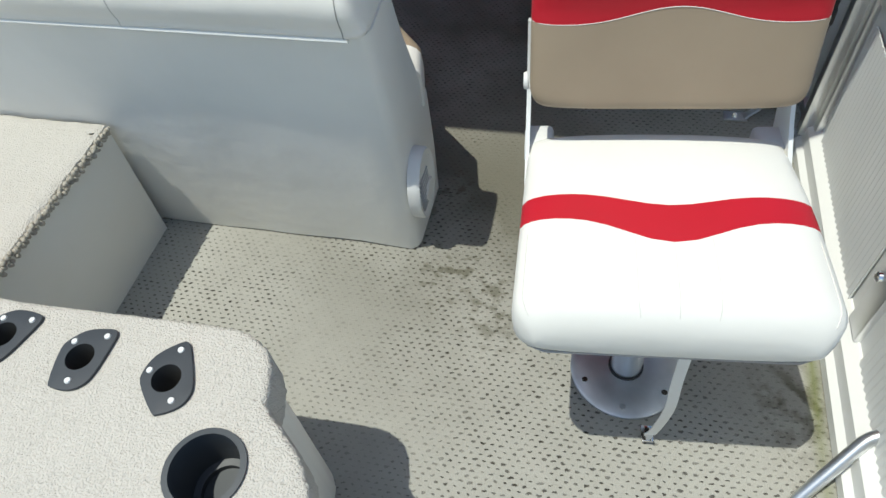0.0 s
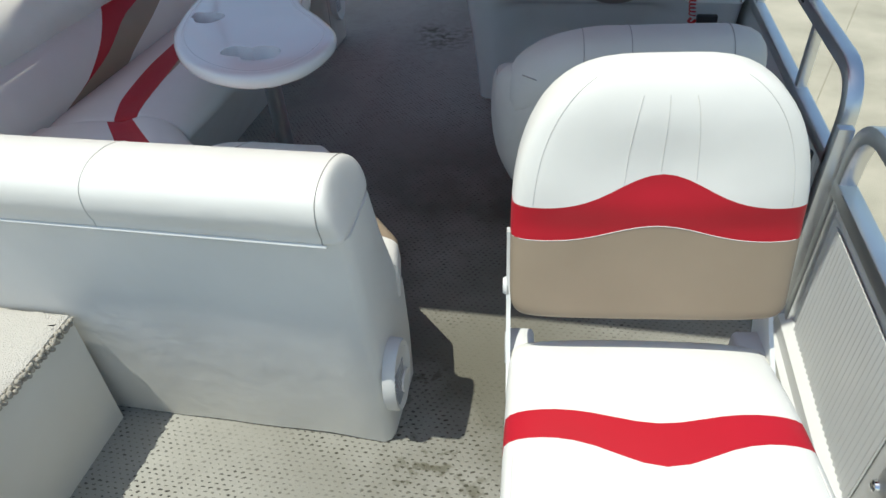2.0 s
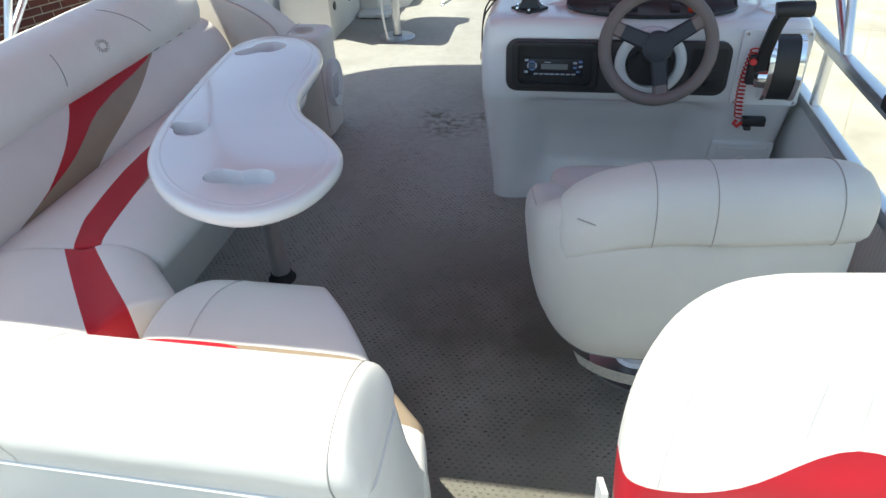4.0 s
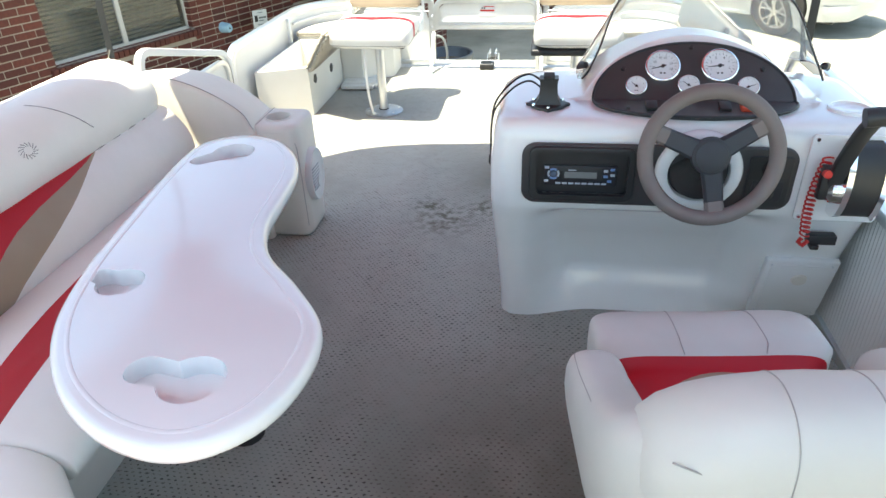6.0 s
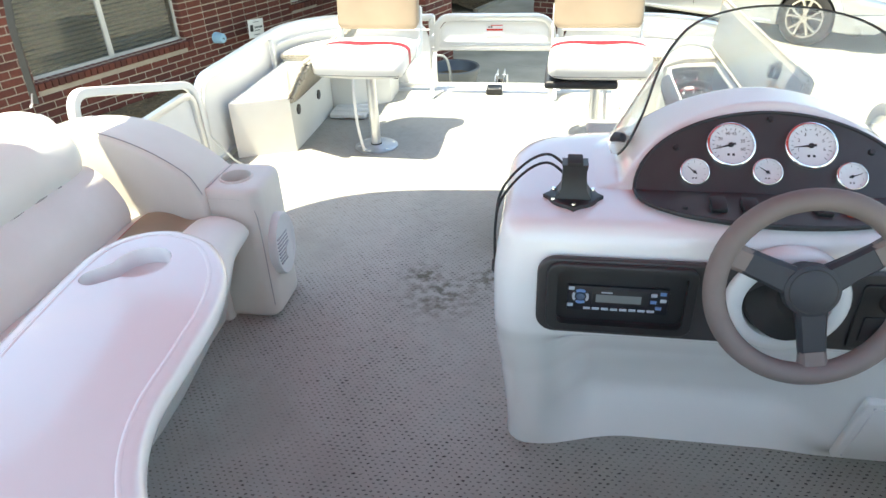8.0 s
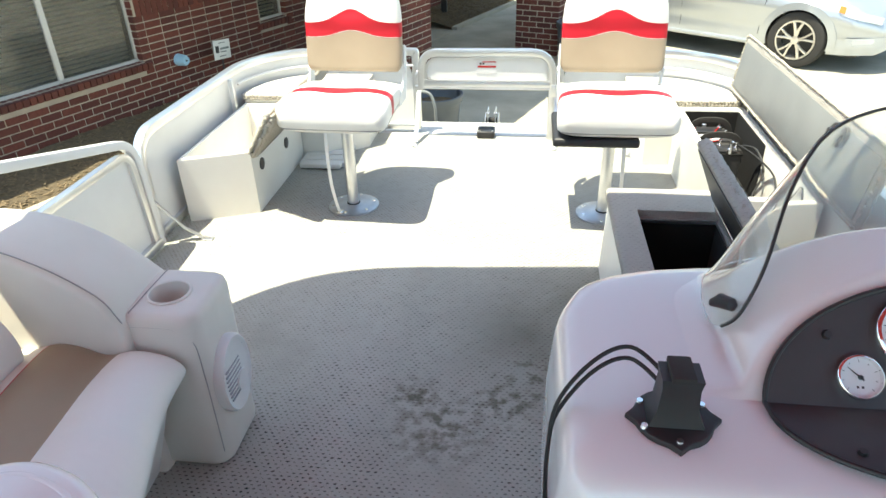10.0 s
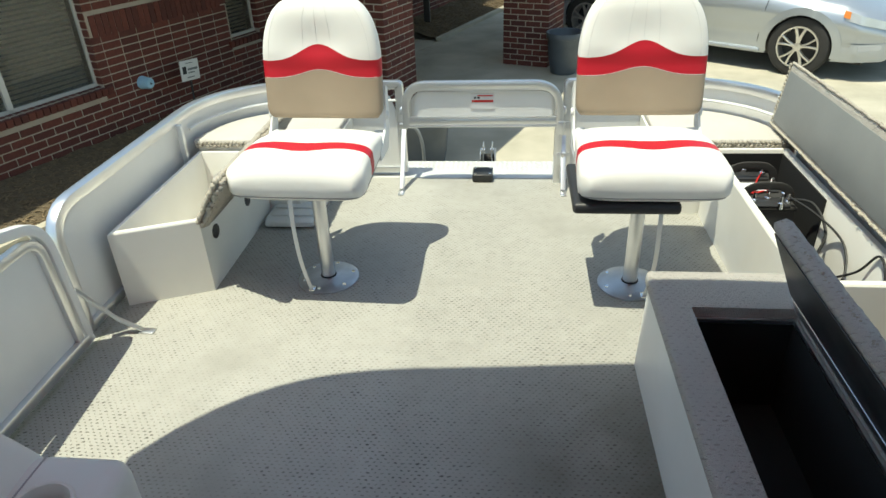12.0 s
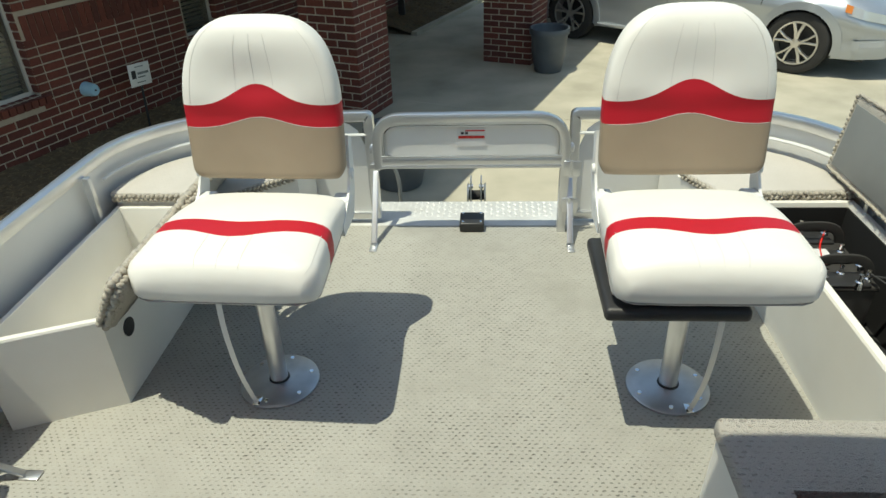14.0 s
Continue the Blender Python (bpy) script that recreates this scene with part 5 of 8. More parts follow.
rp = smooth_line([(y, z, 0) for y, z in [(1.631, 0.622), (1.624, 0.668), (1.634, 0.710), (1.664, 0.740), (1.708, 0.748), (1.752, 0.728), (1.772, 0.690), (1.755, 0.640), (1.690, 0.610)]], 5, True)
def roll_loop(x, k):
    u = (x - CX - 0.02) / 0.285
    return [(x + 0.02 + 0.012 * (x - CX) / 0.27, 1.69 + (p.x - 1.69) * k + 0.045 * u * u, 0.69 + (p.y - 0.69) * k - 0.012 * u * u - 0.038 * abs(u) ** 5 - 0.040 * clamp((CX - 0.07 - x) / 0.20) ** 1.4) for p in rp]
xr = [(-0.268, 0.30), (-0.264, 0.62), (-0.252, 0.82), (-0.232, 0.93), (-0.20, 0.985)] + [(-0.17 + 0.34 * k / 14, 1.0) for k in range(15)] + [(0.20, 0.985), (0.232, 0.93), (0.252, 0.82), (0.264, 0.62), (0.268, 0.30)]
bm = B()
loft(bm, [roll_loop(CX + x, k) for x, k in xr])
part("back_roll", bm, DULLVINYL, chair, "plump white roll along the back", smooth=70)
for x in (-0.115, -0.020, 0.185):
    bm = B()
    tube(bm, roll_loop(CX + x, 1.003 if x < 0.2 else 0.988), 0.0010, 6, closed=True)
    part("seam", bm, SEAM, chair)
# seat: v forward; its bolster spreads in front of the arms
wide = lambda v: (0.192 + 0.036 * step(v, 0.62, 0.69)) * (1 - (1 - clamp((1 - v) / 0.16)) ** 2.4 * 0.14)
thick = lambda v: 0.078 * max(0.0, 1 - clamp((v - 0.78) / 0.22) ** 2.4) ** 0.5 if v < 1 else 0.0
place2 = lambda px, py, v: Vector((CX + px, 1.76 + 0.525 * v, 0.370 + py + 0.034 * step(v, 0.60, 0.71) - 0.01 * math.cos(px / 0.2)))
t1, t2, t3 = (lambda c: 0.543 - 0.25 * c * c), (lambda c: 0.605 - 0.27 * c * c), (lambda c: 0.655)
for (mat, bm), nm in zip(pad(wide, thick, place2, [(DULLVINYL, z0f, t1), (TAN, t1, t2), (RED, t2, t3), (DULLVINYL, t3, lambda c: 1.0)], n=60, rows=12, front=0.35), ("seat_rear", "seat_tan_band", "seat_red_band", "seat_bolster")):
    part(nm, bm, mat, chair, smooth=75)
for c in (-0.30, 0.42):
    bm = B()
    tube(bm, [place2(wide(v) * c, thick(v) + 0.0005, v) for v in [0.66 + 0.33 * k / 12 for k in range(13)]], 0.0010, 6)
    part("seam", bm, SEAM, chair)
for sx in (-1, 1):
    bm = B()
    sheet(bm, lambda u, v: (CX + sx * (0.193 + 0.010 * v), 1.84 + 0.22 * u, 0.42 + 0.075 * v * (1 - u)), 8, 4, 0.003)
    part("arm_red_panel", bm, RED, chair)
bm = B()
loft(bm, [[(CX + r * math.sin(a), 1.80 - r * math.cos(a) * 0.62, z) for a in [-1.2 + 2.4 * k / 24 for k in range(25)]] for r, z in ((0.20, 0.215), (0.215, 0.255))], closed=False)
part("net_pocket", bm, surface("white_netting", (0.55, 0.54, 0.5), (0.30, 0.30, 0.27), 0.8, big=160, fine=300, bump=0.6), chair, "white mesh net below the back")
chair.matrix_basis = pose(0.765, 1.98, 0, 0, 0, 6.5)

# ---- helm console ----
console = thing("helm_console", 0.75, 2.9, 0, "glossy white moulded helm console with a dark dash", "console")


def cons_loop(z, inset=0.0):
    xl = 0.287 - 0.022 * step(z, 0.0, 0.5) + 0.012 * step(z, 0.58, 0.72) + inset
    xr = 1.235 - inset
    face = float(np.interp(z, [0, 0.1, 0.3, 0.42, 0.475, 0.53, 0.62, 0.70], [2.815, 2.79, 2.735, 2.685, 2.657, 2.648, 2.648, 2.662])) + inset
    def yf(x):
        d = 0.0
        rec = step(x, xl + 0.07, xl + 0.22) * (1 - step(x, 0.92, 1.05))
        d += 0.125 * rec * step(z, -0.03, 0.16) * (1 - step(z, 0.405, 0.485)) * (1 - 0.35 * step(z, 0.2, 0.42))
        d += 0.045 * step(x, 0.36, 0.60) * (1 - step(z, 0.0, 0.12))
        e = min(x - xl, xr - x)
        rc = 0.055
        if e < rc:
            d += rc * (1 - math.sqrt(max(0.0, 1 - (1 - e / rc) ** 2)))
        return face + d
    def yb(x):
        b = float(np.interp(x, [0.25, 0.275, 0.315, 0.37, 0.44, 0.52, 0.62, 0.8, 1.0, 1.235], [2.97, 3.04, 3.09, 3.125, 3.15, 3.163, 3.17, 3.175, 3.16, 3.09])) + 0.06 * (1 - z / 0.72) - inset
        e = min(x - xl, xr - x)
        if e < 0.06:
            b -= 0.06 * (1 - math.sqrt(max(0.0, 1 - (1 - e / 0.06) ** 2)))
        return b
    n = 72
    xs = [xl + (xr - xl) * (0.5 - 0.5 * math.cos(math.pi * i / n)) for i in range(n + 1)]
    return [(x, yf(x), z) for x in xs] + [(x, yb(x), z) for x in reversed(xs)]


bm = B()
zs = [0.68 * k / 44 for k in range(45)]
rows = [cons_loop(z) for z in zs] + [cons_loop(0.695, 0.003), cons_loop(0.705, 0.009), cons_loop(0.711, 0.018), cons_loop(0.714, 0.035), cons_loop(0.716, 0.07)]
loft(bm, rows)
part("body", bm, GELCOAT, console, "glossy white moulded body", smooth=50)

# hood: a moulded mound whose aft side is cut by the dash plane
DY, DZ = 0.680, 0.733
HX = 0.78
def dash_pt(x, q, d=0.0):
    """A point of the dash plane: x across, q up its slope, d out of it."""
    return Vector((x, 2.818 + q * DY - d * DZ, 0.716 + q * DZ + d * DY))
def hood_pt(u, v):
    x = HX - 0.37 + 0.74 * u
    end_ = float(np.interp(x, [0.40, 0.44, 0.52, 0.62, 0.8, 1.0, 1.235], [3.135, 3.15, 3.163, 3.17, 3.175, 3.16, 3.09])) - 0.03
    y = 2.70 + (end_ - 2.70) * v
    core = max(0.0, 1 - ((x - HX) / 0.275) ** 2) ** 0.8
    m = 0.712 + (0.022 * step(1 - abs(x - HX) / 0.37, 0.0, 0.45) + 0.120 * core) * step(end_ - y, -0.01, 0.10)
    cap_ = 0.714 + (y - 2.818) * DZ / DY
    h = clamp(0.5 + 0.5 * (cap_ - m) / 0.010)
    return (x, y, max(0.700, cap_ * (1 - h) + m * h - 0.010 * h * (1 - h)))
bm = B()
sheet(bm, hood_pt, 110, 90)
part("hood", bm, GELCOAT, console, "arched white hood over the dash", smooth=80)
bm = B()
half = [dash_pt(HX + 0.253 * math.cos(math.pi * i / 48), 0.164 * math.sin(math.pi * i / 48), 0.008) for i in range(49)]
low = [Vector((HX + 0.253 * math.cos(math.pi + math.pi * i / 48), 2.812 - 0.132 * abs(math.sin(math.pi * i / 48)) ** 0.8, 0.7235)) for i in range(1, 48)]
for ring_ in (half, [half[-1]] + low + [half[0]]):
    f = [bm.verts.new(p) for p in ring_]
    g = [bm.verts.new(p + Vector((0, 0.008, -0.014))) for p in ring_]
    bm.faces.new(f)
    bm.faces.new(g[::-1])
    for i in range(len(f)):
        j = (i + 1) % len(f)
        bm.faces.new((f[i], g[i], g[j], f[j]))
dash = part("dash_panel", bm, DASH, console, "dark brown half-round instrument panel")
bm = B()
tube(bm, half + low, 0.0035, 8, closed=True)
part("trim", bm, BLACK, dash)


def gauge(x, q, r, ang, dots):
    n = Vector((0, -DZ, DY))
    u, w = Vector((1, 0, 0)), Vector((0, DY, DZ))
    c = dash_pt(x, q, 0.008)
    ring = lambda rr, d, m=40: [c + n * d + rr * (math.cos(2 * math.pi * i / m) * u + math.sin(2 * math.pi * i / m) * w) for i in range(m)]
    bm = B()
    loft(bm, [ring(r, 0.0), ring(r, 0.006), ring(r * 0.96, 0.010), ring(r * 0.89, 0.011), ring(r * 0.85, 0.008), ring(r * 0.84, 0.003)], (False, False))
    g = part("gauge", bm, CHROME, dash, "round white gauge with a chrome bezel", smooth=60)
    bm = B()
    bm.faces.new([bm.verts.new(p) for p in ring(r * 0.85, 0.004)])
    part("face", bm, FACE, g, smooth=0)
    bm = B()
    for k in range(dots):
        a = radians(225 - 270 * k / (dots - 1))
        d = u * math.cos(a) + w * math.sin(a)
        s = u * -math.sin(a) + w * math.cos(a)
        p0, p1 = c + n * 0.0046 + d * r * 0.66, c + n * 0.0046 + d * r * (0.78 if k % 2 == 0 else 0.73)
        hw = s * r * 0.012
        bm.faces.new([bm.verts.new(q2) for q2 in (p0 - hw, p0 + hw, p1 + hw, p1 - hw)])
    part("tick_marks", bm, BLACK, g, smooth=0)
    bm = B()
    a = radians(ang)
    d, s = u * math.cos(a) + w * math.sin(a), u * -math.sin(a) + w * math.cos(a)
    b = c + n * 0.006
    vs = [bm.verts.new(q2) for q2 in (b - d * r * 0.2 - s * r * 0.05, b - d * r * 0.2 + s * r * 0.05, b + d * r * 0.66 + s * r * 0.015, b + d * r * 0.66 - s * r * 0.015)]
    bm.faces.new(vs)
    tube2(bm, [(b, r * 0.11), (b + n * 0.003, r * 0.09)], 14)
    part("needle", bm, BLACK, g, smooth=0)
    bm = B()
    for k in (-1, 1):
        e = c + n * 0.0046 - w * r * 0.42 + u * k * r * 0.10
        bm.faces.new([bm.verts.new(e + u * px * r * 0.05 + w * py * r * 0.05) for px, py in ((-1, -1), (1, -1), (1, 1), (-1, 1))])
    part("marks", bm, BLACK, g, smooth=0)
    return g


NUM = []
for x, q, r, ang, dots in ((0.705, 0.094, 0.046, 197, 19), (0.849, 0.096, 0.048, 187, 19), (0.638, 0.037, 0.0285, 140, 9), (0.770, 0.041, 0.0285, 145, 9), (0.918, 0.037, 0.0285, 20, 9)):
    NUM.append(gauge(x, q, r, ang, dots))


def numbers(parent, x, q, r, texts):
    n = Vector((0, -DZ, DY))
    u, w = Vector((1, 0, 0)), Vector((0, DY, DZ))
    for text, deg in texts:
        a = radians(deg)
        cu = bpy.data.curves.new("numeral", "FONT")
        cu.body, cu.size, cu.align_x, cu.align_y = text, r * 0.20, "CENTER", "CENTER"
        tmp = bpy.data.objects.new("numeral", cu)
        scene.collection.objects.link(tmp)
        bpy.context.view_layer.update()
        me = bpy.data.meshes.new_from_object(tmp.evaluated_get(bpy.context.evaluated_depsgraph_get()))
        bpy.data.objects.remove(tmp)
        p = dash_pt(x, q, 0.013) + u * r * 0.50 * math.cos(a) + w * r * 0.52 * math.sin(a)
        m = Matrix(((u.x, w.x, n.x, p.x), (u.y, w.y, n.y, p.y), (u.z, w.z, n.z, p.z), (0, 0, 0, 1)))
        bm = B()
        bm.from_mesh(me)
        bm.transform(m)
        part("numeral", bm, BLACK, parent, smooth=0)


numbers(NUM[0], 0.705, 0.094, 0.046, [("20", 190), ("30", 150), ("40", 105), ("45", 75), ("55", 20), ("60", -20)])
numbers(NUM[1], 0.849, 0.096, 0.048, [("1", 200), ("2", 155), ("3", 115), ("4", 65), ("5", 25), ("6", -15)])
for x, q in ((0.604, 0.088), (0.778, 0.150), (0.956, 0.088)):
    bm = B()
    p = dash_pt(x, q, 0.008)
    tube2(bm, [(p, 0.0065), (p + Vector((0, -DZ, DY)) * 0.005, 0.005)], 10)
    part("screw", bm, BLACK, dash)
for x, y in ((0.610, 2.735), (0.955, 2.735)):
    bm = B()
    tube2(bm, [((x, y, 0.7225), 0.006), ((x, y, 0.728), 0.005)], 10)
    part("screw", bm, BLACK, dash)
for x, mat in ((0.668, BLACK), (0.722, BLACK), (0.845, BLACK), (0.897, SWITCH)):
    bm = B()
    box(bm, (-0.014, -0.019, -0.004), (0.014, 0.019, 0.010), 0.003, 2, Matrix.Translation((x, 2.742, 0.7265)) @ Matrix.Rotation(radians(14), 4, "X"))
    part("rocker_switch", bm, mat, dash, "red rocker switch" if mat is SWITCH else "")
    bm = B()
    tube2(bm, [((x, 2.772, 0.7225), 0.004), ((x, 2.772, 0.729), 0.0032)], 10)
    part("lamp", bm, CHROME, dash)

# fascia with the stereo; built flat in (x, z) and stood up
def upright(y):
    return Matrix(((1, 0, 0, 0), (0, 0, -1, y), (0, 1, 0, 0), (0, 0, 0, 1)))
def rounded(x0, z0, x1, z1, r, n=6):
    out = []
    for cx, cz, a0 in ((x1 - r, z1 - r, 0), (x0 + r, z1 - r, 90), (x0 + r, z0 + r, 180), (x1 - r, z0 + r, 270)):
        out += [(cx + r * math.cos(radians(a0 + 90 * k / n)), cz + r * math.sin(radians(a0 + 90 * k / n))) for k in range(n + 1)]
    return out
bm = B()
plate(bm, rounded(0.350, 0.500, 1.012, 0.664, 0.035), 0.0, 0.016, [rounded(0.384, 0.524, 0.618, 0.650, 0.018)], rim=0.005)
bm.transform(upright(2.650))
fascia = part("fascia", bm, DASH, console, "dark brown fascia panel")
bm = B()
plate(bm, rounded(0.368, 0.512, 0.632, 0.660, 0.024), 0.0, 0.012, [rounded(0.388, 0.529, 0.614, 0.646, 0.014)], rim=0.005)
bm.transform(upright(2.6345))
part("radio_surround", bm, BLACK, fascia)
bm = B()
box(bm, (0.384, 2.6475, 0.525), (0.618, 2.6495, 0.650))
part("radio_pocket", bm, BLACK, fascia)
bm = B()
box(bm, (0.407, 2.640, 0.549), (0.589, 2.648, 0.604), 0.002)
radio = part("car_stereo", bm, STEREO, fascia, "single-height car stereo with grey display")
bm = B()
box(bm, (0.459, 2.6385, 0.571), (0.540, 2.6405, 0.588))
part("display", bm, LCD, radio, smooth=0)
bm = B()
box(bm, (0.452, 2.6388, 0.566), (0.553, 2.6402, 0.600), 0.002)
part("display_frame", bm, BLACK, radio)
for k in range(8):
    bm = B()
    box(bm, (0.437 + 0.0165 * k, 2.638, 0.5535), (0.450 + 0.0165 * k, 2.6405, 0.5585), 0.0008)
    part("preset_key", bm, KEYCAPS, radio)
KEYBLUE = surface("blue_lit_keys", (0.10, 0.20, 0.42), (0.16, 0.28, 0.5), 0.35)
bm = B()
tube2(bm, [((0.431, 2.641, 0.582), 0.0085), ((0.431, 2.636, 0.582), 0.0075)], 20)
part("volume_knob", bm, surface("blue_black_knob", (0.03, 0.05, 0.10), (0.10, 0.14, 0.2), 0.35, big=90), radio)
for k in range(4):
    a0 = math.pi / 4 + math.pi / 2 * k
    bm = B()
    tube(bm, [(0.431 + 0.013 * math.cos(a0 + t), 2.6385, 0.582 + 0.013 * math.sin(a0 + t)) for t in (0.15, 0.5, 0.8, 1.1, 1.42)], 0.0028, 6)
    part("ring_key", bm, KEYCAPS if k % 2 else KEYBLUE, radio)
for xx, zz, mat in ((0.562, 0.592, KEYCAPS), (0.578, 0.596, KEYBLUE), (0.562, 0.577, KEYBLUE), (0.579, 0.581, KEYCAPS), (0.572, 0.564, KEYBLUE), (0.414, 0.599, KEYCAPS), (0.413, 0.562, KEYCAPS)):
    bm = B()
    box(bm, (xx - 0.0055, 2.638, zz - 0.0035), (xx + 0.0055, 2.6405, zz + 0.0035), 0.0008)
    part("key", bm, mat, radio)
bm = B()
box(bm, (0.468, 2.6375, 0.592), (0.488, 2.6386, 0.5945))
part("print_bar", bm, KEYCAPS, radio, smooth=0)
bm = B()
plate(bm, rounded(0.898, 0.512, 0.998, 0.645, 0.008), 0.0, 0.006, rim=0.002)
bm.transform(upright(2.6335))
acc = part("socket_panel", bm, BLACK, fascia)
for zz, r in ((0.615, 0.021), (0.552, 0.017)):
    bm = B()
    tube2(bm, [((0.948, 2.630, zz), r), ((0.948, 2.618, zz), r * 0.93), ((0.948, 2.606, zz), r * 0.45)], 22)
    part("socket", bm, RUBBER, acc)
bm = B()
plate(bm, rounded(0.912, 0.53, 0.985, 0.582, 0.004), 0.0, 0.003, rim=0.001)
bm.transform(upright(2.6275))
part("switch_plate", bm, STEREO, acc)

# steering wheel
wc, tilt = Vector((0.789, 2.572, 0.668)), radians(16)
wn_, wu, wx = Vector((0, -math.cos(tilt), math.sin(tilt))), Vector((0, math.sin(tilt), math.cos(tilt))), Vector((1, 0, 0))
wheel = thing("steering_wheel", wc.x, wc.y, wc.z, "grey three-spoke steering wheel with dark hub", "steering wheel")
bm = B()
tube(bm, [wc + 0.148 * (math.cos(2 * math.pi * k / 64) * wx + math.sin(2 * math.pi * k / 64) * wu) for k in range(64)], 0.0185, 14, closed=True)
part("rim", bm, WHEELGREY, wheel, "thick grey rim", smooth=60)
bm = B()
tube2(bm, [(wc - wn_ * 0.075, 0.030), (wc - wn_ * 0.03, 0.038), (wc - wn_ * 0.005, 0.045), (wc + wn_ * 0.012, 0.043), (wc + wn_ * 0.018, 0.030), (wc + wn_ * 0.019, 0.006)], 32)
part("hub", bm, SPOKE, wheel)
bm = B()
tube(bm, [wc + wn_ * 0.0145 + 0.036 * (math.cos(2 * math.pi * k / 32) * wx + math.sin(2 * math.pi * k / 32) * wu) for k in range(32)], 0.0015, 6, closed=True)
part("hub_ring", bm, BLACK, wheel)
for deg in (158, 33, -80):
    a = radians(deg)
    d, s = wx * math.cos(a) + wu * math.sin(a), wx * -math.sin(a) + wu * math.cos(a)
    bm = B()
    loft(bm, [[wc - wn_ * 0.006 + d * r + s * w * px + wn_ * t * pz + wn_ * 0.006 * (0.148 - r) / 0.148 for px, pz in ((-1, -0.6), (-1, 0.3), (-0.75, 1), (0.75, 1), (1, 0.3), (1, -0.6))] for r, w, t in ((0.02, 0.026, 0.012), (0.07, 0.0225, 0.011), (0.112, 0.0215, 0.010))])
    part("spoke", bm, SPOKE, wheel, smooth=30)
    bm = B()
    loft(bm, [[wc - wn_ * 0.004 + d * r + s * w * px + wn_ * t * pz for px, pz in ((-1, -0.7), (-1, 0.4), (-0.7, 1), (0.7, 1), (1, 0.4), (1, -0.7))] for r, w, t in ((0.108, 0.0205, 0.011), (0.130, 0.022, 0.013), (0.146, 0.026, 0.014))])
    part("spoke_end", bm, WHEELGREY, wheel, smooth=40)
bm = B()
cc_ = Vector((0.782, 2.648, 0.600))
loft(bm, [[cc_ + Vector((r * math.cos(2 * math.pi * i / 40), -d, r * math.sin(2 * math.pi * i / 40))) for i in range(40)] for r, d in ((0.104, -0.004), (0.104, 0.020), (0.099, 0.027), (0.084, 0.030), (0.074, 0.026), (0.070, 0.010))], (False, False))
part("column_ring", bm, GELCOAT, console, "white moulded steering column ring", smooth=50)
bm = B()
tube2(bm, [(cc_ + Vector((0, 0.0, 0)), 0.072), (cc_ + Vector((0, -0.018, 0.002)), 0.068), (cc_ + Vector((0, -0.028, 0.01)), 0.045), (cc_ + Vector((0.002, -0.05, 0.03)), 0.033)], 32)
part("column_boot", bm, RUBBER, console)

# throttle box
thr = thing("throttle_control", 1.12, 2.62, 0.6, "black and chrome boat throttle lever with red safety cord", "throttle")
bm = B()
plate(bm, rounded(1.030, 0.472, 1.222, 0.700, 0.012), 0.0, 0.008, rim=0.003)
bm.transform(upright(2.6475))
part("mount_plate", bm, GELCOAT, thr)
for xx, zz in ((1.042, 0.688), (1.042, 0.484), (1.210, 0.484), (1.210, 0.688)):
    bm = B()
    tube2(bm, [((xx, 2.640, zz), 0.0055), ((xx, 2.636, zz), 0.0045)], 10)
    part("screw", bm, CHROME, thr)
side = [(2.640, 0.50), (2.600, 0.505), (2.578, 0.535), (2.568, 0.59), (2.578, 0.65), (2.600, 0.685), (2.640, 0.692)]
for x0, x1, mat, nm in ((1.100, 1.114, CHROME, "cheek"), (1.114, 1.178, BLACK, "housing"), (1.178, 1.192, CHROME, "cheek")):
    bm = B()
    sc = 1.0 if mat is CHROME else 0.965
    loft(bm, [[(x, 2.64 + (y - 2.64) * sc, 0.596 + (z - 0.596) * sc) for y, z in smooth_line([(a, b, 0) for a, b in side], 4) for y, z in [(y, z)]] if False else [(x, 2.64 + (p.x - 2.64) * sc, 0.596 + (p.y - 0.596) * sc) for p in smooth_line([(a, b, 0) for a, b in side], 4)] for x in (x0, x1)])
    part(nm, bm, mat, thr, "chrome cheek" if mat is CHROME else "", smooth=40)
bm = B()
tube2(bm, [((1.10, 2.605, 0.575), 0.034), ((1.078, 2.605, 0.575), 0.031), ((1.070, 2.605, 0.575), 0.022)], 24)
part("pivot", bm, CHROME, thr)
bm = B()
tube(bm, smooth_line([(1.082, 2.600, 0.580), (1.080, 2.57, 0.66), (1.080, 2.525, 0.745), (1.085, 2.500, 0.785)], 6), 0.017, square=True, flat=0.55)
part("lever", bm, BLACK, thr)
bm = B()
tube(bm, [(1.062, 2.496, 0.792), (1.085, 2.494, 0.796), (1.125, 2.492, 0.798), (1.148, 2.494, 0.798)], 0.021, 14)
part("grip", bm, BLACK, thr, "black rubber grip")
bm = B()
box(bm, (1.050, 2.585, 0.555), (1.078, 2.612, 0.640), 0.006)
part("kill_switch", bm, BLACK, thr)
bm = B()
tube2(bm, [((1.058, 2.588, 0.625), 0.010), ((1.056, 2.572, 0.628), 0.009)], 14)
part("kill_clip", bm, CORD, thr)
bm = B()
pts = []
for k in range(360):
    t = k / 359
    r = 0.0105
    p = Vector((1.062 - 0.012 * math.sin(3.0 * t), 2.620 - 0.012 * (1 - t), 0.655 - 0.215 * t))
    a = 2 * math.pi * 17 * t
    pts.append(p + Vector((r * math.cos(a), r * math.sin(a), 0)))
tube(bm, pts, 0.0022, 6)
part("coil_cord", bm, CORD, thr, "red coiled safety cord")
bm = B()
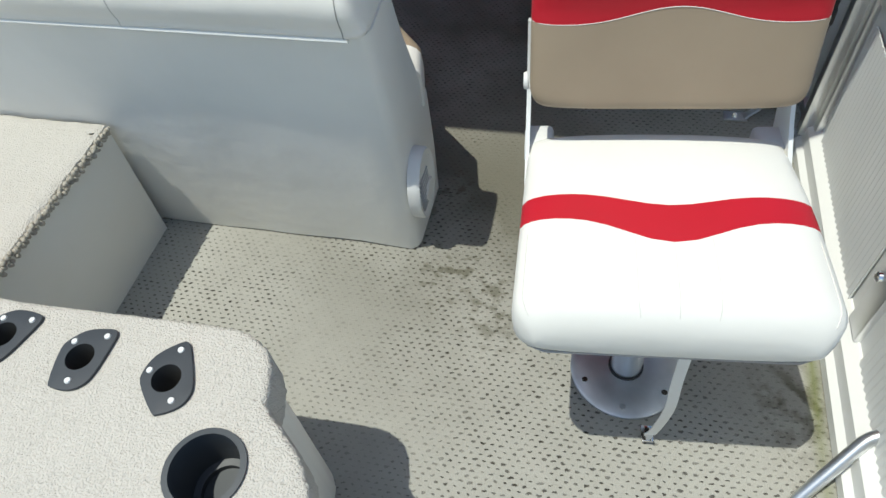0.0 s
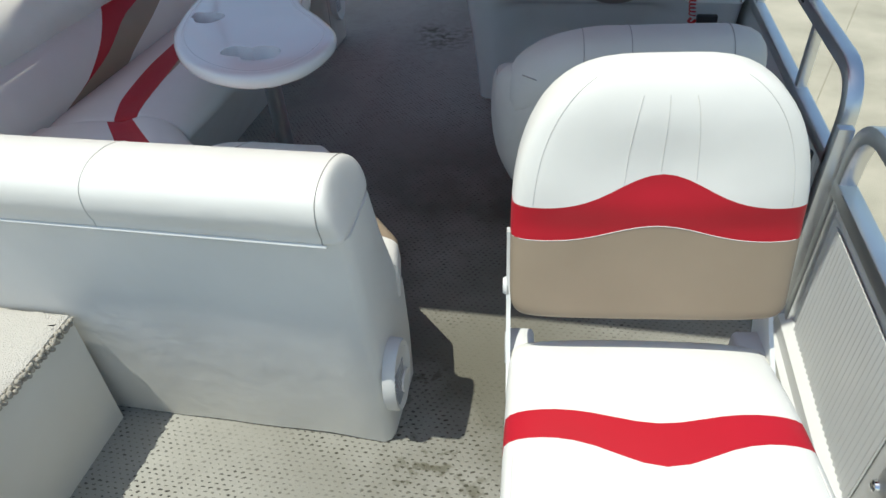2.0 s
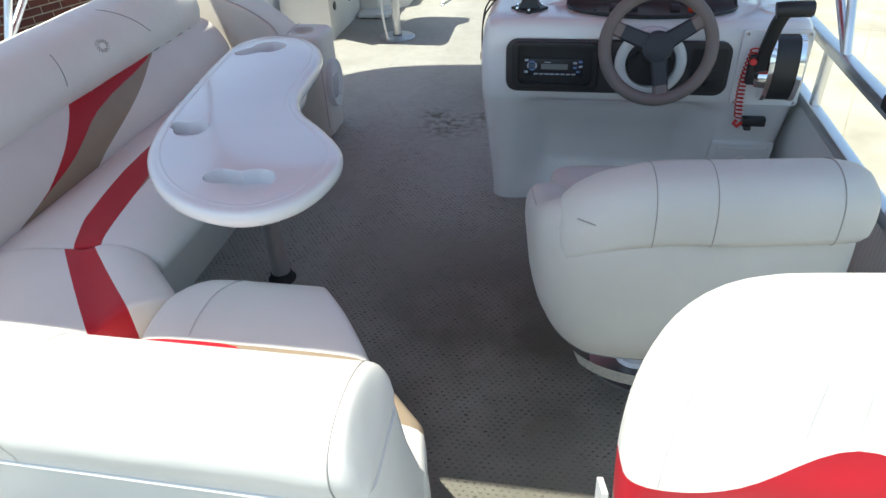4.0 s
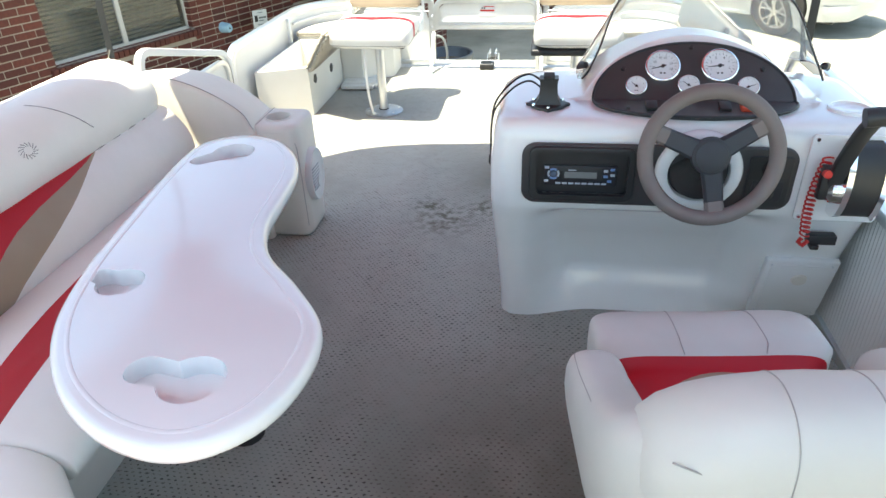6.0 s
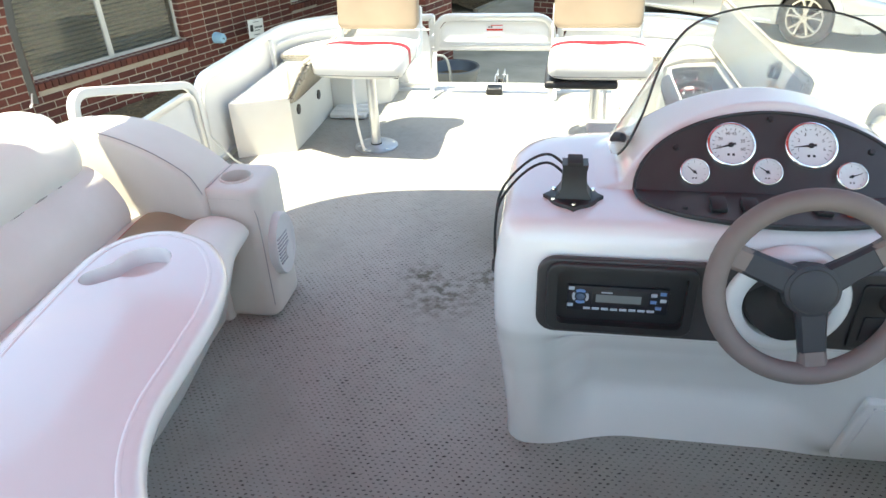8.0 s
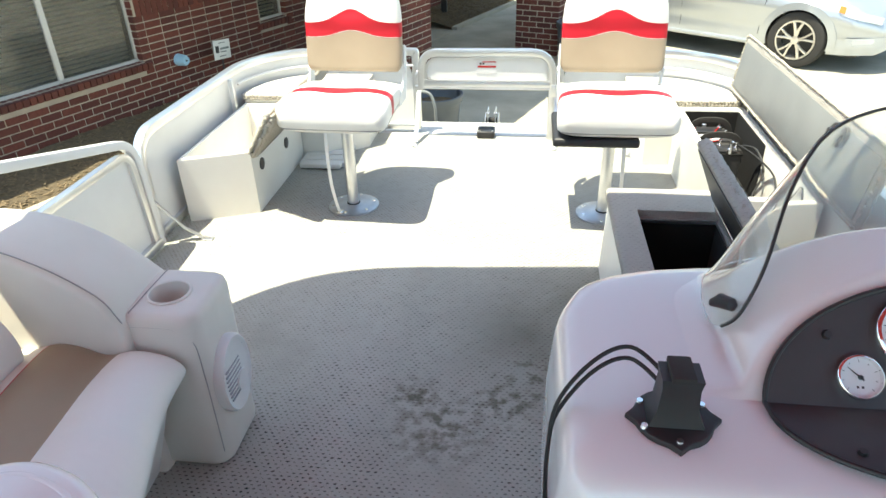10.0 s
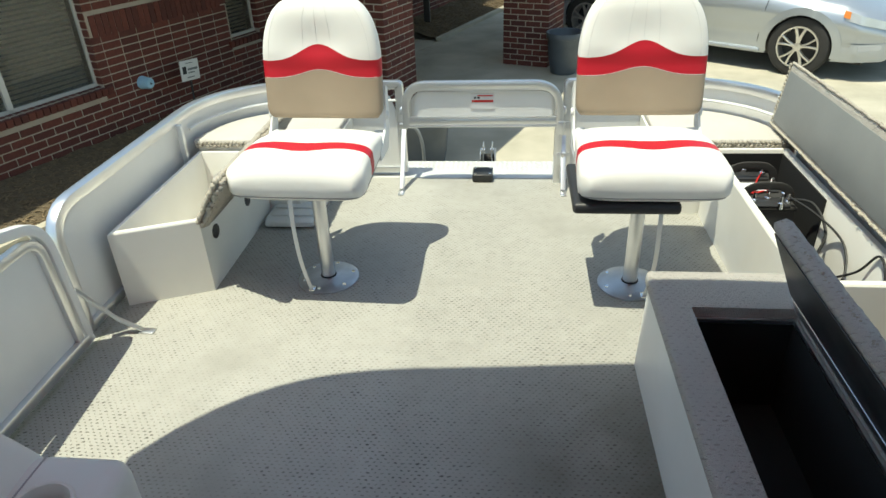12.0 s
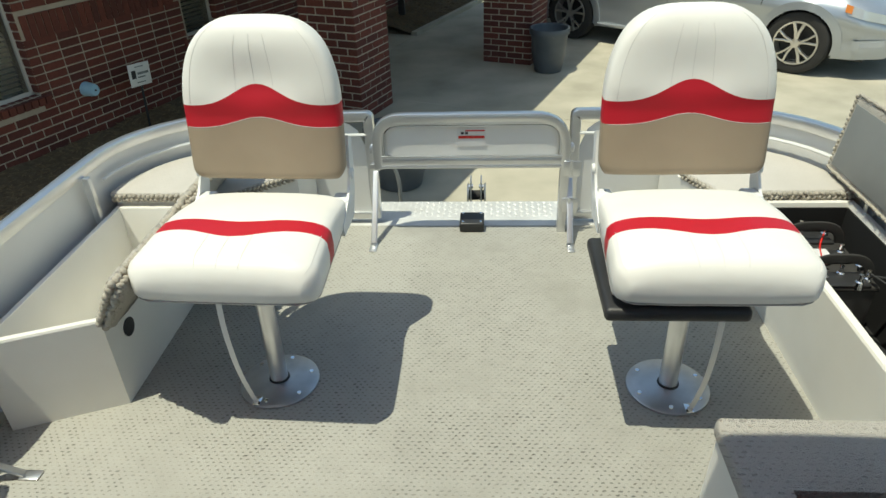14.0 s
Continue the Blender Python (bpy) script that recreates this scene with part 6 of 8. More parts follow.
tube(bm, [(1.060, 2.628, 0.428), (1.052, 2.625, 0.418), (1.062, 2.62, 0.411), (1.075, 2.628, 0.42)], 0.006, 8)
part("cord_end", bm, CORD, thr)
bm = B()
box(bm, (1.082, 2.640, 0.402), (1.150, 2.668, 0.428), 0.003)
box(bm, (1.088, 2.630, 0.392), (1.108, 2.655, 0.405), 0.003)
part("outlet", bm, BLACK, console, "black socket cover")

# hatch, cup recess, mount on top
bm = B()
mt = Matrix.Translation((1.120, 2.755, 0.198)) @ Matrix.Rotation(radians(15), 4, "X")
box(bm, (-0.096, -0.010, -0.115), (0.096, 0.010, 0.115), 0.006, 3, mt)
hatch = part("access_hatch", bm, PLASTIC, console, "white plastic access hatch with round latch")
bm = B()
box(bm, (-0.078, -0.0135, -0.100), (0.078, -0.009, 0.100), 0.003, 2, mt)
part("door", bm, PLASTIC, hatch)
bm = B()
tube2(bm, [(mt @ Vector((0.005, -0.012, 0.045)), 0.022), (mt @ Vector((0.005, -0.019, 0.045)), 0.019)], 24)
part("latch", bm, PODVINYL, hatch)
for xx in (-0.077, 0.077):
    for zz in (-0.097, 0.097):
        bm = B()
        tube2(bm, [(mt @ Vector((xx, -0.009, zz)), 0.004), (mt @ Vector((xx, -0.012, zz)), 0.003)], 8)
        part("screw", bm, STEEL, hatch)
c = (1.150, 2.775)
bm = B()
loft(bm, [[(c[0] + r * math.cos(2 * math.pi * i / 32), c[1] + r * math.sin(2 * math.pi * i / 32), z) for i in range(32)] for r, z in ((0.052, 0.714), (0.050, 0.722), (0.044, 0.723), (0.041, 0.718), (0.039, 0.717), (0.003, 0.7165))], (False, True))
part("cup_recess", bm, GELCOAT, console, smooth=50)

mount = thing("sonar_mount", 0.41, 2.775, 0.716, "black plastic swivel mount with cables", "bracket")
bm = B()
plate(bm, [(0.41 + 0.052 * math.cos(a) * (1.1 if k % 6 == 0 else 0.92), 2.775 + 0.052 * math.sin(a) * (1.1 if k % 6 == 0 else 0.92)) for k, a in [(k, 2 * math.pi * k / 24 + math.pi / 2) for k in range(24)]], 0.712, 0.724, rim=0.003)
part("base", bm, BLACK, mount)
bm = B()
loft(bm, [[(0.41 + sx * w, 2.778 + sy * w * 0.75, z) for sx, sy in ((-1, -1), (1, -1), (1, 1), (-1, 1))] for w, z in ((0.034, 0.722), (0.024, 0.742), (0.022, 0.775), (0.024, 0.790))])
part("post", bm, BLACK, mount)
bm = B()
box(bm, (0.396, 2.757, 0.788), (0.424, 2.80, 0.797), 0.002)
part("clip", bm, RUBBER, mount)
for k, a in enumerate((90, 210, 330, 30)):
    bm = B()
    p = (0.41 + 0.043 * math.cos(radians(a - 180)), 2.775 + 0.043 * math.sin(radians(a - 180)), 0.723)
    tube2(bm, [(p, 0.005), ((p[0], p[1], 0.727), 0.004)], 10)
    part("screw", bm, CHROME, mount)
for off in (0.0, 0.018):
    bm = B()
    tube(bm, smooth_line([(0.40, 2.80, 0.765 - off), (0.36, 2.83, 0.782 - off), (0.315, 2.82, 0.765 - off), (0.272, 2.79, 0.72 - off), (0.262, 2.765, 0.66), (0.262, 2.75, 0.60 - off), (0.264, 2.745, 0.575)], 8), 0.0028, 8)
    part("cable", bm, CABLE, mount)
bm = B()
tube2(bm, [((0.264, 2.745, 0.585), 0.007), ((0.264, 2.744, 0.565), 0.008), ((0.264, 2.744, 0.555), 0.004)], 12)
part("plug", bm, RUBBER, mount)

# windscreen
ws = thing("windscreen", 0.82, 3.05, 0.75, "curved clear acrylic windscreen with black edge trim", "windscreen")
def both_sides(pts):
    return pts + [(1.64 - x, y, z) for x, y, z in reversed(pts[:-1])]
base = smooth_line(both_sides([(0.494, 2.962, 0.730), (0.490, 3.010, 0.742), (0.502, 3.050, 0.755), (0.540, 3.085, 0.757), (0.60, 3.105, 0.760), (0.70, 3.125, 0.764), (0.82, 3.135, 0.766)]), 6)
crest = smooth_line(both_sides([(0.503, 2.948, 0.736), (0.520, 2.938, 0.765), (0.548, 2.965, 0.825), (0.583, 3.030, 0.910), (0.640, 3.105, 0.962), (0.72, 3.155, 0.984), (0.82, 3.18, 0.990)]), 6)
def ws_pt(u, v):
    i = u * (len(base) - 1)
    k = min(int(i), len(base) - 2)
    p, q = base[k].lerp(base[k + 1], i - k), crest[k].lerp(crest[k + 1], i - k)
    mid_ = p.lerp(q, v)
    return mid_ + (Vector((mid_.x, mid_.y, 0)) - Vector((0.82, 2.80, 0))).normalized() * 0.02 * math.sin(math.pi * v) * math.sin(math.pi * u)
bm = B()
sheet(bm, ws_pt, 64, 12, 0.004)
pane = part("screen", bm, glass, ws, "clear acrylic sheet", smooth=60)
pane.visible_shadow = False
bm = B()
tube(bm, [ws_pt(k / 64, 1.0) for k in range(65)], 0.0024, 8)
part("edge_trim", bm, BLACK, ws)
for sx in (-1, 1):
    p = Vector((0.82 + sx * 0.318, 2.953, 0.772))
    bm = B()
    tube2(bm, [(p + Vector((sx * 0.012, 0.016, -0.010)), 0.006), (p + Vector((sx * 0.004, 0.006, 0)), 0.0105), (p + Vector((-sx * 0.008, -0.009, 0.004)), 0.0095), (p + Vector((-sx * 0.011, -0.012, 0.005)), 0.004)], 16)
    part("knob", bm, BLACK, ws)

# ---- bimini top ----
top = thing("bimini_top", 0.0, 2.6, 0.66, "burgundy canvas sun canopy on bent aluminium bows", "canopy")
def can(u, v):
    s = 2 * u - 1
    reach = 1.155 + 0.15 * step(v, 0.20, 0.32) * (1 - step(v, 0.60, 0.68)) + 0.085 * step(v, 0.80, 0.93)
    x = (1.23 if s > 0 else reach) * s
    z = 1.98 - 0.36 * abs(s) ** 4 - 0.05 * s * s
    y0 = 1.24 + 0.10 * abs(s) ** 5
    y1 = 4.02 - 0.30 * abs(s) ** 7 - 0.05 * s * s - 0.045 * step(-s, -0.25, 0.45)
    return (x, y0 + (y1 - y0) * v, z - 0.02 * math.sin(math.pi * 3 * v) ** 2)
bm = B()
sheet(bm, can, 40, 18, 0.004)
part("canvas", bm, CANVAS, top, "burgundy canvas")
for v in (0.02, 0.34, 0.67, 0.98):
    bm = B()
    arch = [Vector(can(k / 24, v)) - Vector((0, 0, 0.02)) for k in range(25)]
    foot = lambda sx: Vector((sx * 1.265, 2.15 + (0.35 if v > 0.5 else -0.0), 0.67))
    tube(bm, [foot(-1)] + arch + [foot(1)], 0.0125, 10)
    part("bow", bm, ALU, top)
for sx in (-1, 1):
    bm = B()
    tube(bm, [(sx * 1.24, 3.40, 0.665), (sx * 1.235, 3.41, 0.9), (sx * 1.21, 3.56, 1.66)], 0.013, square=True, flat=0.15)
    part("strap", bm, CABLE, top, "black webbing strap")
    bm = B()
    tube(bm, [(sx * 1.24, 3.40, 0.70), (sx * 1.25, 3.40, 0.67), (sx * 1.262, 3.40, 0.655)], 0.005, 8)
    part("hook", bm, CHROME, top)
    bm = B()
    box(bm, (sx * 1.265 - 0.020, 2.11, 0.660), (sx * 1.265 + 0.020, 2.19, 0.695), 0.006)
    part("deck_mount", bm, RUBBER, top)

# ---- bow lockers ----
def open_box(bm, pts, z, wall):
    """A locker without a lid over a footprint, its walls of some thickness."""
    cx, cy = sum(p[0] for p in pts) / len(pts), sum(p[1] for p in pts) / len(pts)
    inn = []
    k = len(pts)
    area = sum(pts[i][0] * pts[(i + 1) % k][1] - pts[(i + 1) % k][0] * pts[i][1] for i in range(k))
    sg = 1 if area > 0 else -1
    for i in range(k):
        a, b, c = Vector(pts[i - 1]), Vector(pts[i]), Vector(pts[(i + 1) % k])
        n1 = Vector((-(b - a).y, (b - a).x)).normalized() * sg
        n2 = Vector((-(c - b).y, (c - b).x)).normalized() * sg
        m = (n1 + n2) / (1 + n1.dot(n2))
        inn.append(b + m * wall)
    loops = [[(p[0], p[1], 0.0) for p in pts], [(p[0], p[1], z - 0.006) for p in pts], [(p[0] + (q[0] - p[0]) * 0.15, p[1] + (q[1] - p[1]) * 0.15, z) for p, q in zip(pts, inn)], [(p[0] + (q[0] - p[0]) * 0.9, p[1] + (q[1] - p[1]) * 0.9, z) for p, q in zip(pts, inn)], [(p[0], p[1], z - 0.006) for p in inn], [(p[0], p[1], 0.03) for p in inn]]
    return loft(bm, loops)


lb = thing("port_bow_locker", -1.05, 4.95, 0, "open white bow locker with its carpeted lid raised", "locker")
bm = B()
open_box(bm, [(-1.20, 4.535), (-0.928, 4.645), (-0.928, 5.285), (-1.20, 5.285)], 0.285, 0.020)
part("body", bm, BOXWHITE, lb, smooth=25)
for y, z in ((4.745, 0.190), (5.06, 0.165)):
    bm = B()
    tube2(bm, [((-0.93, y, z), 0.026), ((-0.925, y, z), 0.027), ((-0.9235, y, z), 0.020)], 24)
    part("vent_hole", bm, BLACK, lb, "round black vent")
up = Matrix(((0, 0.60, -0.80, -0.934), (1, 0, 0, 0), (0, 0.80, 0.60, 0.290), (0, 0, 0, 1)))
bm = B()
fuzzy_slab(bm, 4.640, -0.022, 5.40, 0.262, -0.044, 0.002, 0.013, 0.010, 0.0045)
for v_ in bm.verts:        # its end is cut askew like the locker's
    v_.co.x -= 0.5 * v_.co.y * clamp((5.2 - v_.co.x) / 0.56)
bm.transform(up)
lid = part("lid", bm, MAT2, lb, "carpet-wrapped lid standing open on its edge", smooth=60)
braid(lb, [up @ Vector(p) for p in ((4.641, -0.008, -0.021), (4.505, 0.262, -0.021))], up.to_3x3() @ Vector((0, 0, 1)), 0.0105, 0.017, 7, jitter=0.003)
braid(lb, [up @ Vector(p) for p in ((4.510, 0.265, -0.021), (5.39, 0.265, -0.021))], up.to_3x3() @ Vector((0, 0, 1)), 0.0085, 0.017, 8, jitter=0.003)
bm = B()
tube(bm, [(-0.945, 5.24, 0.295), (-0.915, 5.25, 0.315), (-0.905, 5.22, 0.345)], 0.006, 8)
box(bm, (-0.975, 5.225, 0.286), (-0.935, 5.25, 0.294), 0.002)
part("latch", bm, STEEL, lid, "small steel latch")
inner = thing("locker_pump", -1.05, 5.2, 0.03, "small white plastic fitting inside the locker", "fitting")
bm = B()
box(bm, (-1.06, 5.17, 0.03), (-0.98, 5.25, 0.235), 0.01)
part("housing", bm, PLASTIC, inner)
for sx in (-1, 1):
    cs = thing("corner_seat_pad", sx * 1.0, 5.45, 0.3, "carpeted corner platform with rope-edged front in the bow", "platform", "corner platforms")
    x_in = 0.62 if sx < 0 else 0.72
    ol = [(sx * 1.215, 5.292), (sx * 1.215, 5.36)] + [(sx * (0.845 + 0.37 * math.cos(a)), 5.31 + 0.37 * math.sin(a)) for a in [math.pi / 2 * k / 8 for k in range(1, 9)]] + [(sx * x_in, 5.68), (sx * x_in, 5.45), (sx * 0.80, 5.292)]
    bm = B()
    plate(bm, ol, 0.300, 0.330, rim=0.010)
    part("carpet_top", bm, NUB, cs, "pale carpet top", smooth=50)
    bm = B()
    plate(bm, [(x * 0.99, y + 0.004) for x, y in ol], 0.0, 0.302)
    part("base", bm, BOXWHITE, cs)
    braid(cs, [(sx * 1.205, 5.284, 0.314), (sx * 0.80, 5.284, 0.314)], (0, 0, 1), 0.0075, 0.016, 9)
    braid(cs, [(sx * 0.795, 5.288, 0.314), (sx * (x_in - 0.004), 5.445, 0.314)], (0, 0, 1), 0.0075, 0.016, 10)
    bm = B()
    plate(bm, ellipse(0, 0, 0.017, 0.030, 20), 0.0, 0.006, [ellipse(0, 0, 0.008, 0.016, 14)], rim=0.002)
    bm.transform(Matrix.Translation((sx * 0.69, 5.366, 0.20)) @ Matrix.Rotation(radians(42 * -sx), 4, "Z") @ Matrix.Rotation(radians(90), 4, "X"))
    part("latch", bm, BLACK, cs, "small black pull latch")

rb = thing("starboard_bow_locker", 1.05, 4.9, 0, "open white bow locker holding a battery and wiring", "locker")
bm = B()
open_box(bm, [(0.915, 4.29), (1.215, 4.29), (1.215, 5.285), (0.915, 5.285)], 0.300, 0.024)
part("body", bm, BOXWHITE, rb, smooth=25)
# added black sheet and boards put the locker's inner shade into colour
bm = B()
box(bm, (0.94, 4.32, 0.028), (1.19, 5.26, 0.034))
part("shade_floor", bm, BLACKBOX, rb, smooth=0)
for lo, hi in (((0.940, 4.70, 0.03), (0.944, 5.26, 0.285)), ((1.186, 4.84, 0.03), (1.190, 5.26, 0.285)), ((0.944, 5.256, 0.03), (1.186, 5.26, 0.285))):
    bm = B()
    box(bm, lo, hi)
    part("shade_board", bm, BLACKBOX, rb, "black board painting in the shade inside the locker", smooth=0)
bat = thing("battery", 1.02, 5.05, 0.034, "black marine battery with strap and red cables", "battery")
bm = B()
box(bm, (0.955, 4.90, 0.034), (1.125, 5.20, 0.215), 0.008)
part("case", bm, BLACK, bat)
bm = B()
box(bm, (0.950, 4.895, 0.212), (1.130, 5.205, 0.228), 0.006)
part("cover", bm, RUBBER, bat)
for y_ in (4.93, 5.05, 5.16):
    bm = B()
    box(bm, (0.975, y_ - 0.035, 0.228), (1.105, y_ + 0.035, 0.236), 0.004)
    part("cell_cap", bm, BLACK, bat)
for y in (4.955, 5.14):
    bm = B()
    tube(bm, bend([(0.95, y, 0.16), (0.96, y, 0.285), (1.12, y, 0.285), (1.13, y, 0.16)], 0.06), 0.014, square=True, flat=0.3)
    part("strap", bm, RUBBER, bat)
for xx, yy in ((0.985, 5.18), (1.09, 5.17), (0.99, 4.93), (1.10, 4.92), (1.09, 5.06), (1.04, 4.945), (1.07, 4.90), (1.03, 5.20), (1.11, 4.985)):
    bm = B()
    tube2(bm, [((xx, yy, 0.225), 0.013), ((xx, yy, 0.245), 0.011), ((xx, yy, 0.248), 0.006), ((xx, yy, 0.268), 0.006)], 12)
    part("terminal", bm, CHROME, bat)
bm = B()
box(bm, (0.985, 5.015, 0.2365), (1.06, 5.085, 0.2385))
part("label", bm, surface("battery_label", (0.7, 0.7, 0.7), None, 0.4), bat, "white battery label", smooth=0)
for k, pts in enumerate(([(0.985, 5.18, 0.245), (0.97, 5.08, 0.236), (1.0, 5.0, 0.236), (1.07, 5.03, 0.236)], [(1.09, 5.17, 0.245), (1.05, 5.10, 0.238), (1.02, 5.02, 0.236), (0.965, 4.98, 0.236)])):
    bm = B()
    tube(bm, smooth_line(pts, 6), 0.003, 8)
    part("red_cable", bm, CORD, bat)
wires = thing("wiring", 1.1, 4.6, 0.034, "tangle of black cables in the open locker", "cables")
for k, pts in enumerate(([(1.10, 4.92, 0.25), (1.16, 4.86, 0.26), (1.175, 4.76, 0.20), (1.13, 4.70, 0.12), (1.10, 4.58, 0.10)], [(1.10, 4.92, 0.26), (1.15, 4.80, 0.25), (1.185, 4.66, 0.22), (1.16, 4.56, 0.15), (1.08, 4.52, 0.10)], [(1.12, 4.60, 0.12), (1.17, 4.52, 0.20), (1.185, 4.46, 0.29), (1.185, 4.40, 0.25), (1.17, 4.35, 0.15)], [(1.03, 4.85, 0.15), (1.06, 4.70, 0.16), (1.02, 4.60, 0.14), (1.09, 4.50, 0.12)])):
    bm = B()
    tube(bm, smooth_line(pts, 8), 0.0038 if k else 0.005, 8)
    part("cable", bm, CABLE, wires)
pump = thing("pump", 1.08, 4.55, 0.034, "blue and silver pump with hose fittings", "pump")
bm = B()
tube2(bm, [((1.06, 4.55, 0.034), 0.045), ((1.06, 4.55, 0.12), 0.045), ((1.06, 4.55, 0.14), 0.035)], 20)
part("body", bm, STEEL, pump)
bm = B()
tube2(bm, [((1.06, 4.55, 0.14), 0.034), ((1.06, 4.55, 0.155), 0.032)], 20)
part("cap", bm, surface("blue_label", (0.08, 0.2, 0.42), (0.4, 0.5, 0.6), 0.4, big=40), pump)
# its long lid, standing open against the rail
bm = B()
fuzzy_slab(bm, 4.00, 0.0, 5.44, 0.255, -0.014, 0.014, 0.012, 0.016, 0.0035)
up = Matrix(((0, 0.13, -0.99, 1.198), (1, 0, 0, 0), (0, 0.99, 0.13, 0.336), (0, 0, 0, 1)))
bm.transform(up)
ll = part("lid", bm, MAT2, rb, "long carpet-wrapped lid standing open against the rail", smooth=60)
for p0, p1, n_ in (((4.01, 0.010, 0.012), (5.43, 0.010, 0.012), 6), ((4.008, 0.012, 0.008), (4.008, 0.25, 0.008), 11), ((4.01, 0.256, 0.006), (5.43, 0.256, 0.006), 12), ((5.436, 0.012, 0.008), (5.436, 0.25, 0.008), 13)):
    braid(rb, [up @ Vector(p0), up @ Vector(p1)], up.to_3x3() @ Vector((0, 0.4, 1)), 0.0060, 0.014, n_)
bm = B()
box(bm, (4.03, 0.028, 0.0145), (5.415, 0.230, 0.018), 0.001)
bm.transform(up)
part("underside", bm, LIDGREY, ll, "smooth grey underside")
bm = B()
tube2(bm, [(up @ Vector((4.30, 0.20, 0.017)), 0.035), (up @ Vector((4.30, 0.20, 0.035)), 0.033), (up @ Vector((4.30, 0.20, 0.04)), 0.02)], 24)
part("latch", bm, BLACK, ll, "round black latch")
bm = B()
box(bm, (4.28, 0.17, 0.03), (4.315, 0.215, 0.055), 0.006)
bm.transform(up)
part("latch_tab", bm, BLACK, ll)

# live well box with open hatch
lw = thing("livewell_box", 0.72, 3.9, 0, "white livewell box with carpeted top and open black tank", "livewell")
X0, X1, YA, YB = 0.515, 0.912, 3.30, 4.30
bm = B()
loft(bm, [[(X0 - 0.01 * (1 - z / 0.3), YA, z), (X1, YA, z), (X1, YB, z), (X0 - 0.01 * (1 - z / 0.3), YB, z)] for z in (0.0, 0.29)], (True, False))
part("body", bm, BOXWHITE, lw, smooth=20)
bm = B()
hole = [(0.586, 3.47), (0.845, 3.47), (0.845, 4.135), (0.586, 4.135)]
ol = rounded(X0 - 0.012, YA, X1, YB + 0.010, 0.018)
ol = [(x + rng.uniform(-0.001, 0.001), y + rng.uniform(-0.001, 0.001)) for x, y in ol]
plate(bm, ol, 0.285, 0.325, [hole], rim=0.012)
part("carpet_top", bm, MAT2, lw, "grey carpet top", smooth=50)
bm = B()
ring = lambda d, z: [(0.586 + d, 3.47 + d, z), (0.845 - d, 3.47 + d, z), (0.845 - d, 4.135 - d, z), (0.586 + d, 4.135 - d, z)]
loft(bm, [ring(0.002, 0.29), ring(0.002, 0.296), ring(0.010, 0.296), ring(0.010, 0.285)], (False, False))
part("rim", bm, ALU, lw, "aluminium hatch rim", smooth=20)
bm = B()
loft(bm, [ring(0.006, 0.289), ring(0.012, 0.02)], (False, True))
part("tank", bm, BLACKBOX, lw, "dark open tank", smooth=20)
bm = B()
fuzzy_slab(bm, 3.45, 0.0, 4.145, 0.255, -0.030, 0.012, 0.011, 0.016, 0.003)
up = Matrix(((0, -0.392, -0.920, 0.846), (1, 0, 0, 0), (0, 0.920, -0.392, 0.330), (0, 0, 0, 1)))
bm.transform(up)
hl = part("lid", bm, MAT2, lw, "grey carpet-wrapped hatch lid standing half open", smooth=60)
fray(lw, [up @ Vector(p) for p in ((3.46, 0.03, -0.016), (3.46, 0.251, -0.010), (4.138, 0.251, -0.010), (4.138, 0.03, -0.016))], 0.0036, 0.0065, 5, 0.0025)
bm = B()
box(bm, (3.48, 0.012, 0.0135), (4.12, 0.05, 0.018), 0.001)
bm.transform(up)
part("hinge_strip", bm, ALU, hl)
bm = B()
box(bm, (3.47, 0.05, 0.0135), (4.13, 0.235, 0.0165), 0.001)
bm.transform(up)
part("underside", bm, BLACK, hl)

# folded boarding ladder behind the port bow seat
lad = thing("boarding_ladder", -0.78, 5.3, 0, "folded aluminium boarding ladder lying on the deck", "ladder")
for x in (-0.90, -0.69):
    bm = B()
    rail_line(bm, [(x, 5.16, 0.012), (x, 5.42, 0.012), (x, 5.50, 0.20)], 0.012, bendr=0.05)
    part("rail", bm, ALU, lad)
for y in (5.15, 5.222, 5.294, 5.366):
    bm = B()
    box(bm, (-0.90, y - 0.030, 0.006), (-0.69, y + 0.030, 0.030), 0.006)
    part("tread", bm, PANEL, lad)

# ---- the driveway and the house ----
G = -1.08
CONCRETE = surface("driveway_concrete", (0.54, 0.495, 0.39), (0.29, 0.27, 0.205), 0.85, big=1.7, fine=90, bump=0.6, depth=0.006, spread=0.3, detail=14.0)
MORTAR = surface("mortar", (0.42, 0.365, 0.30), (0.32, 0.275, 0.225), 0.95, big=8, fine=200, bump=0.5, depth=0.003)
MULCH = surface("mulch", (0.17, 0.13, 0.075), (0.09, 0.065, 0.038), 0.95, big=22, fine=90, bump=1.0, depth=0.02)
EARTH = surface("far_ground", (0.42, 0.38, 0.30), (0.30, 0.29, 0.2), 0.95, big=0.5, fine=60, bump=0.4, depth=0.01)
winglass = bpy.data.materials.new("shaded_window_glass")
winglass.use_nodes = True
wgn, wgb = nodes_of(winglass)
wgb.inputs["Transmission Weight"].default_value = 0.95
wgb.inputs["Roughness"].default_value = 0.01
wgb.inputs["IOR"].default_value = 1.35
wgb.inputs["Base Color"].default_value = (0.62, 0.61, 0.56, 1)
FRAME = surface("window_frame_white", (0.52, 0.51, 0.48), (0.44, 0.43, 0.40), 0.5)
SLAT = surface("blind_slat", (0.50, 0.46, 0.36), (0.42, 0.385, 0.30), 0.55)
ROOM_SHADE = surface("room_shade", (0.05, 0.048, 0.042), (0.03, 0.03, 0.027), 0.9)


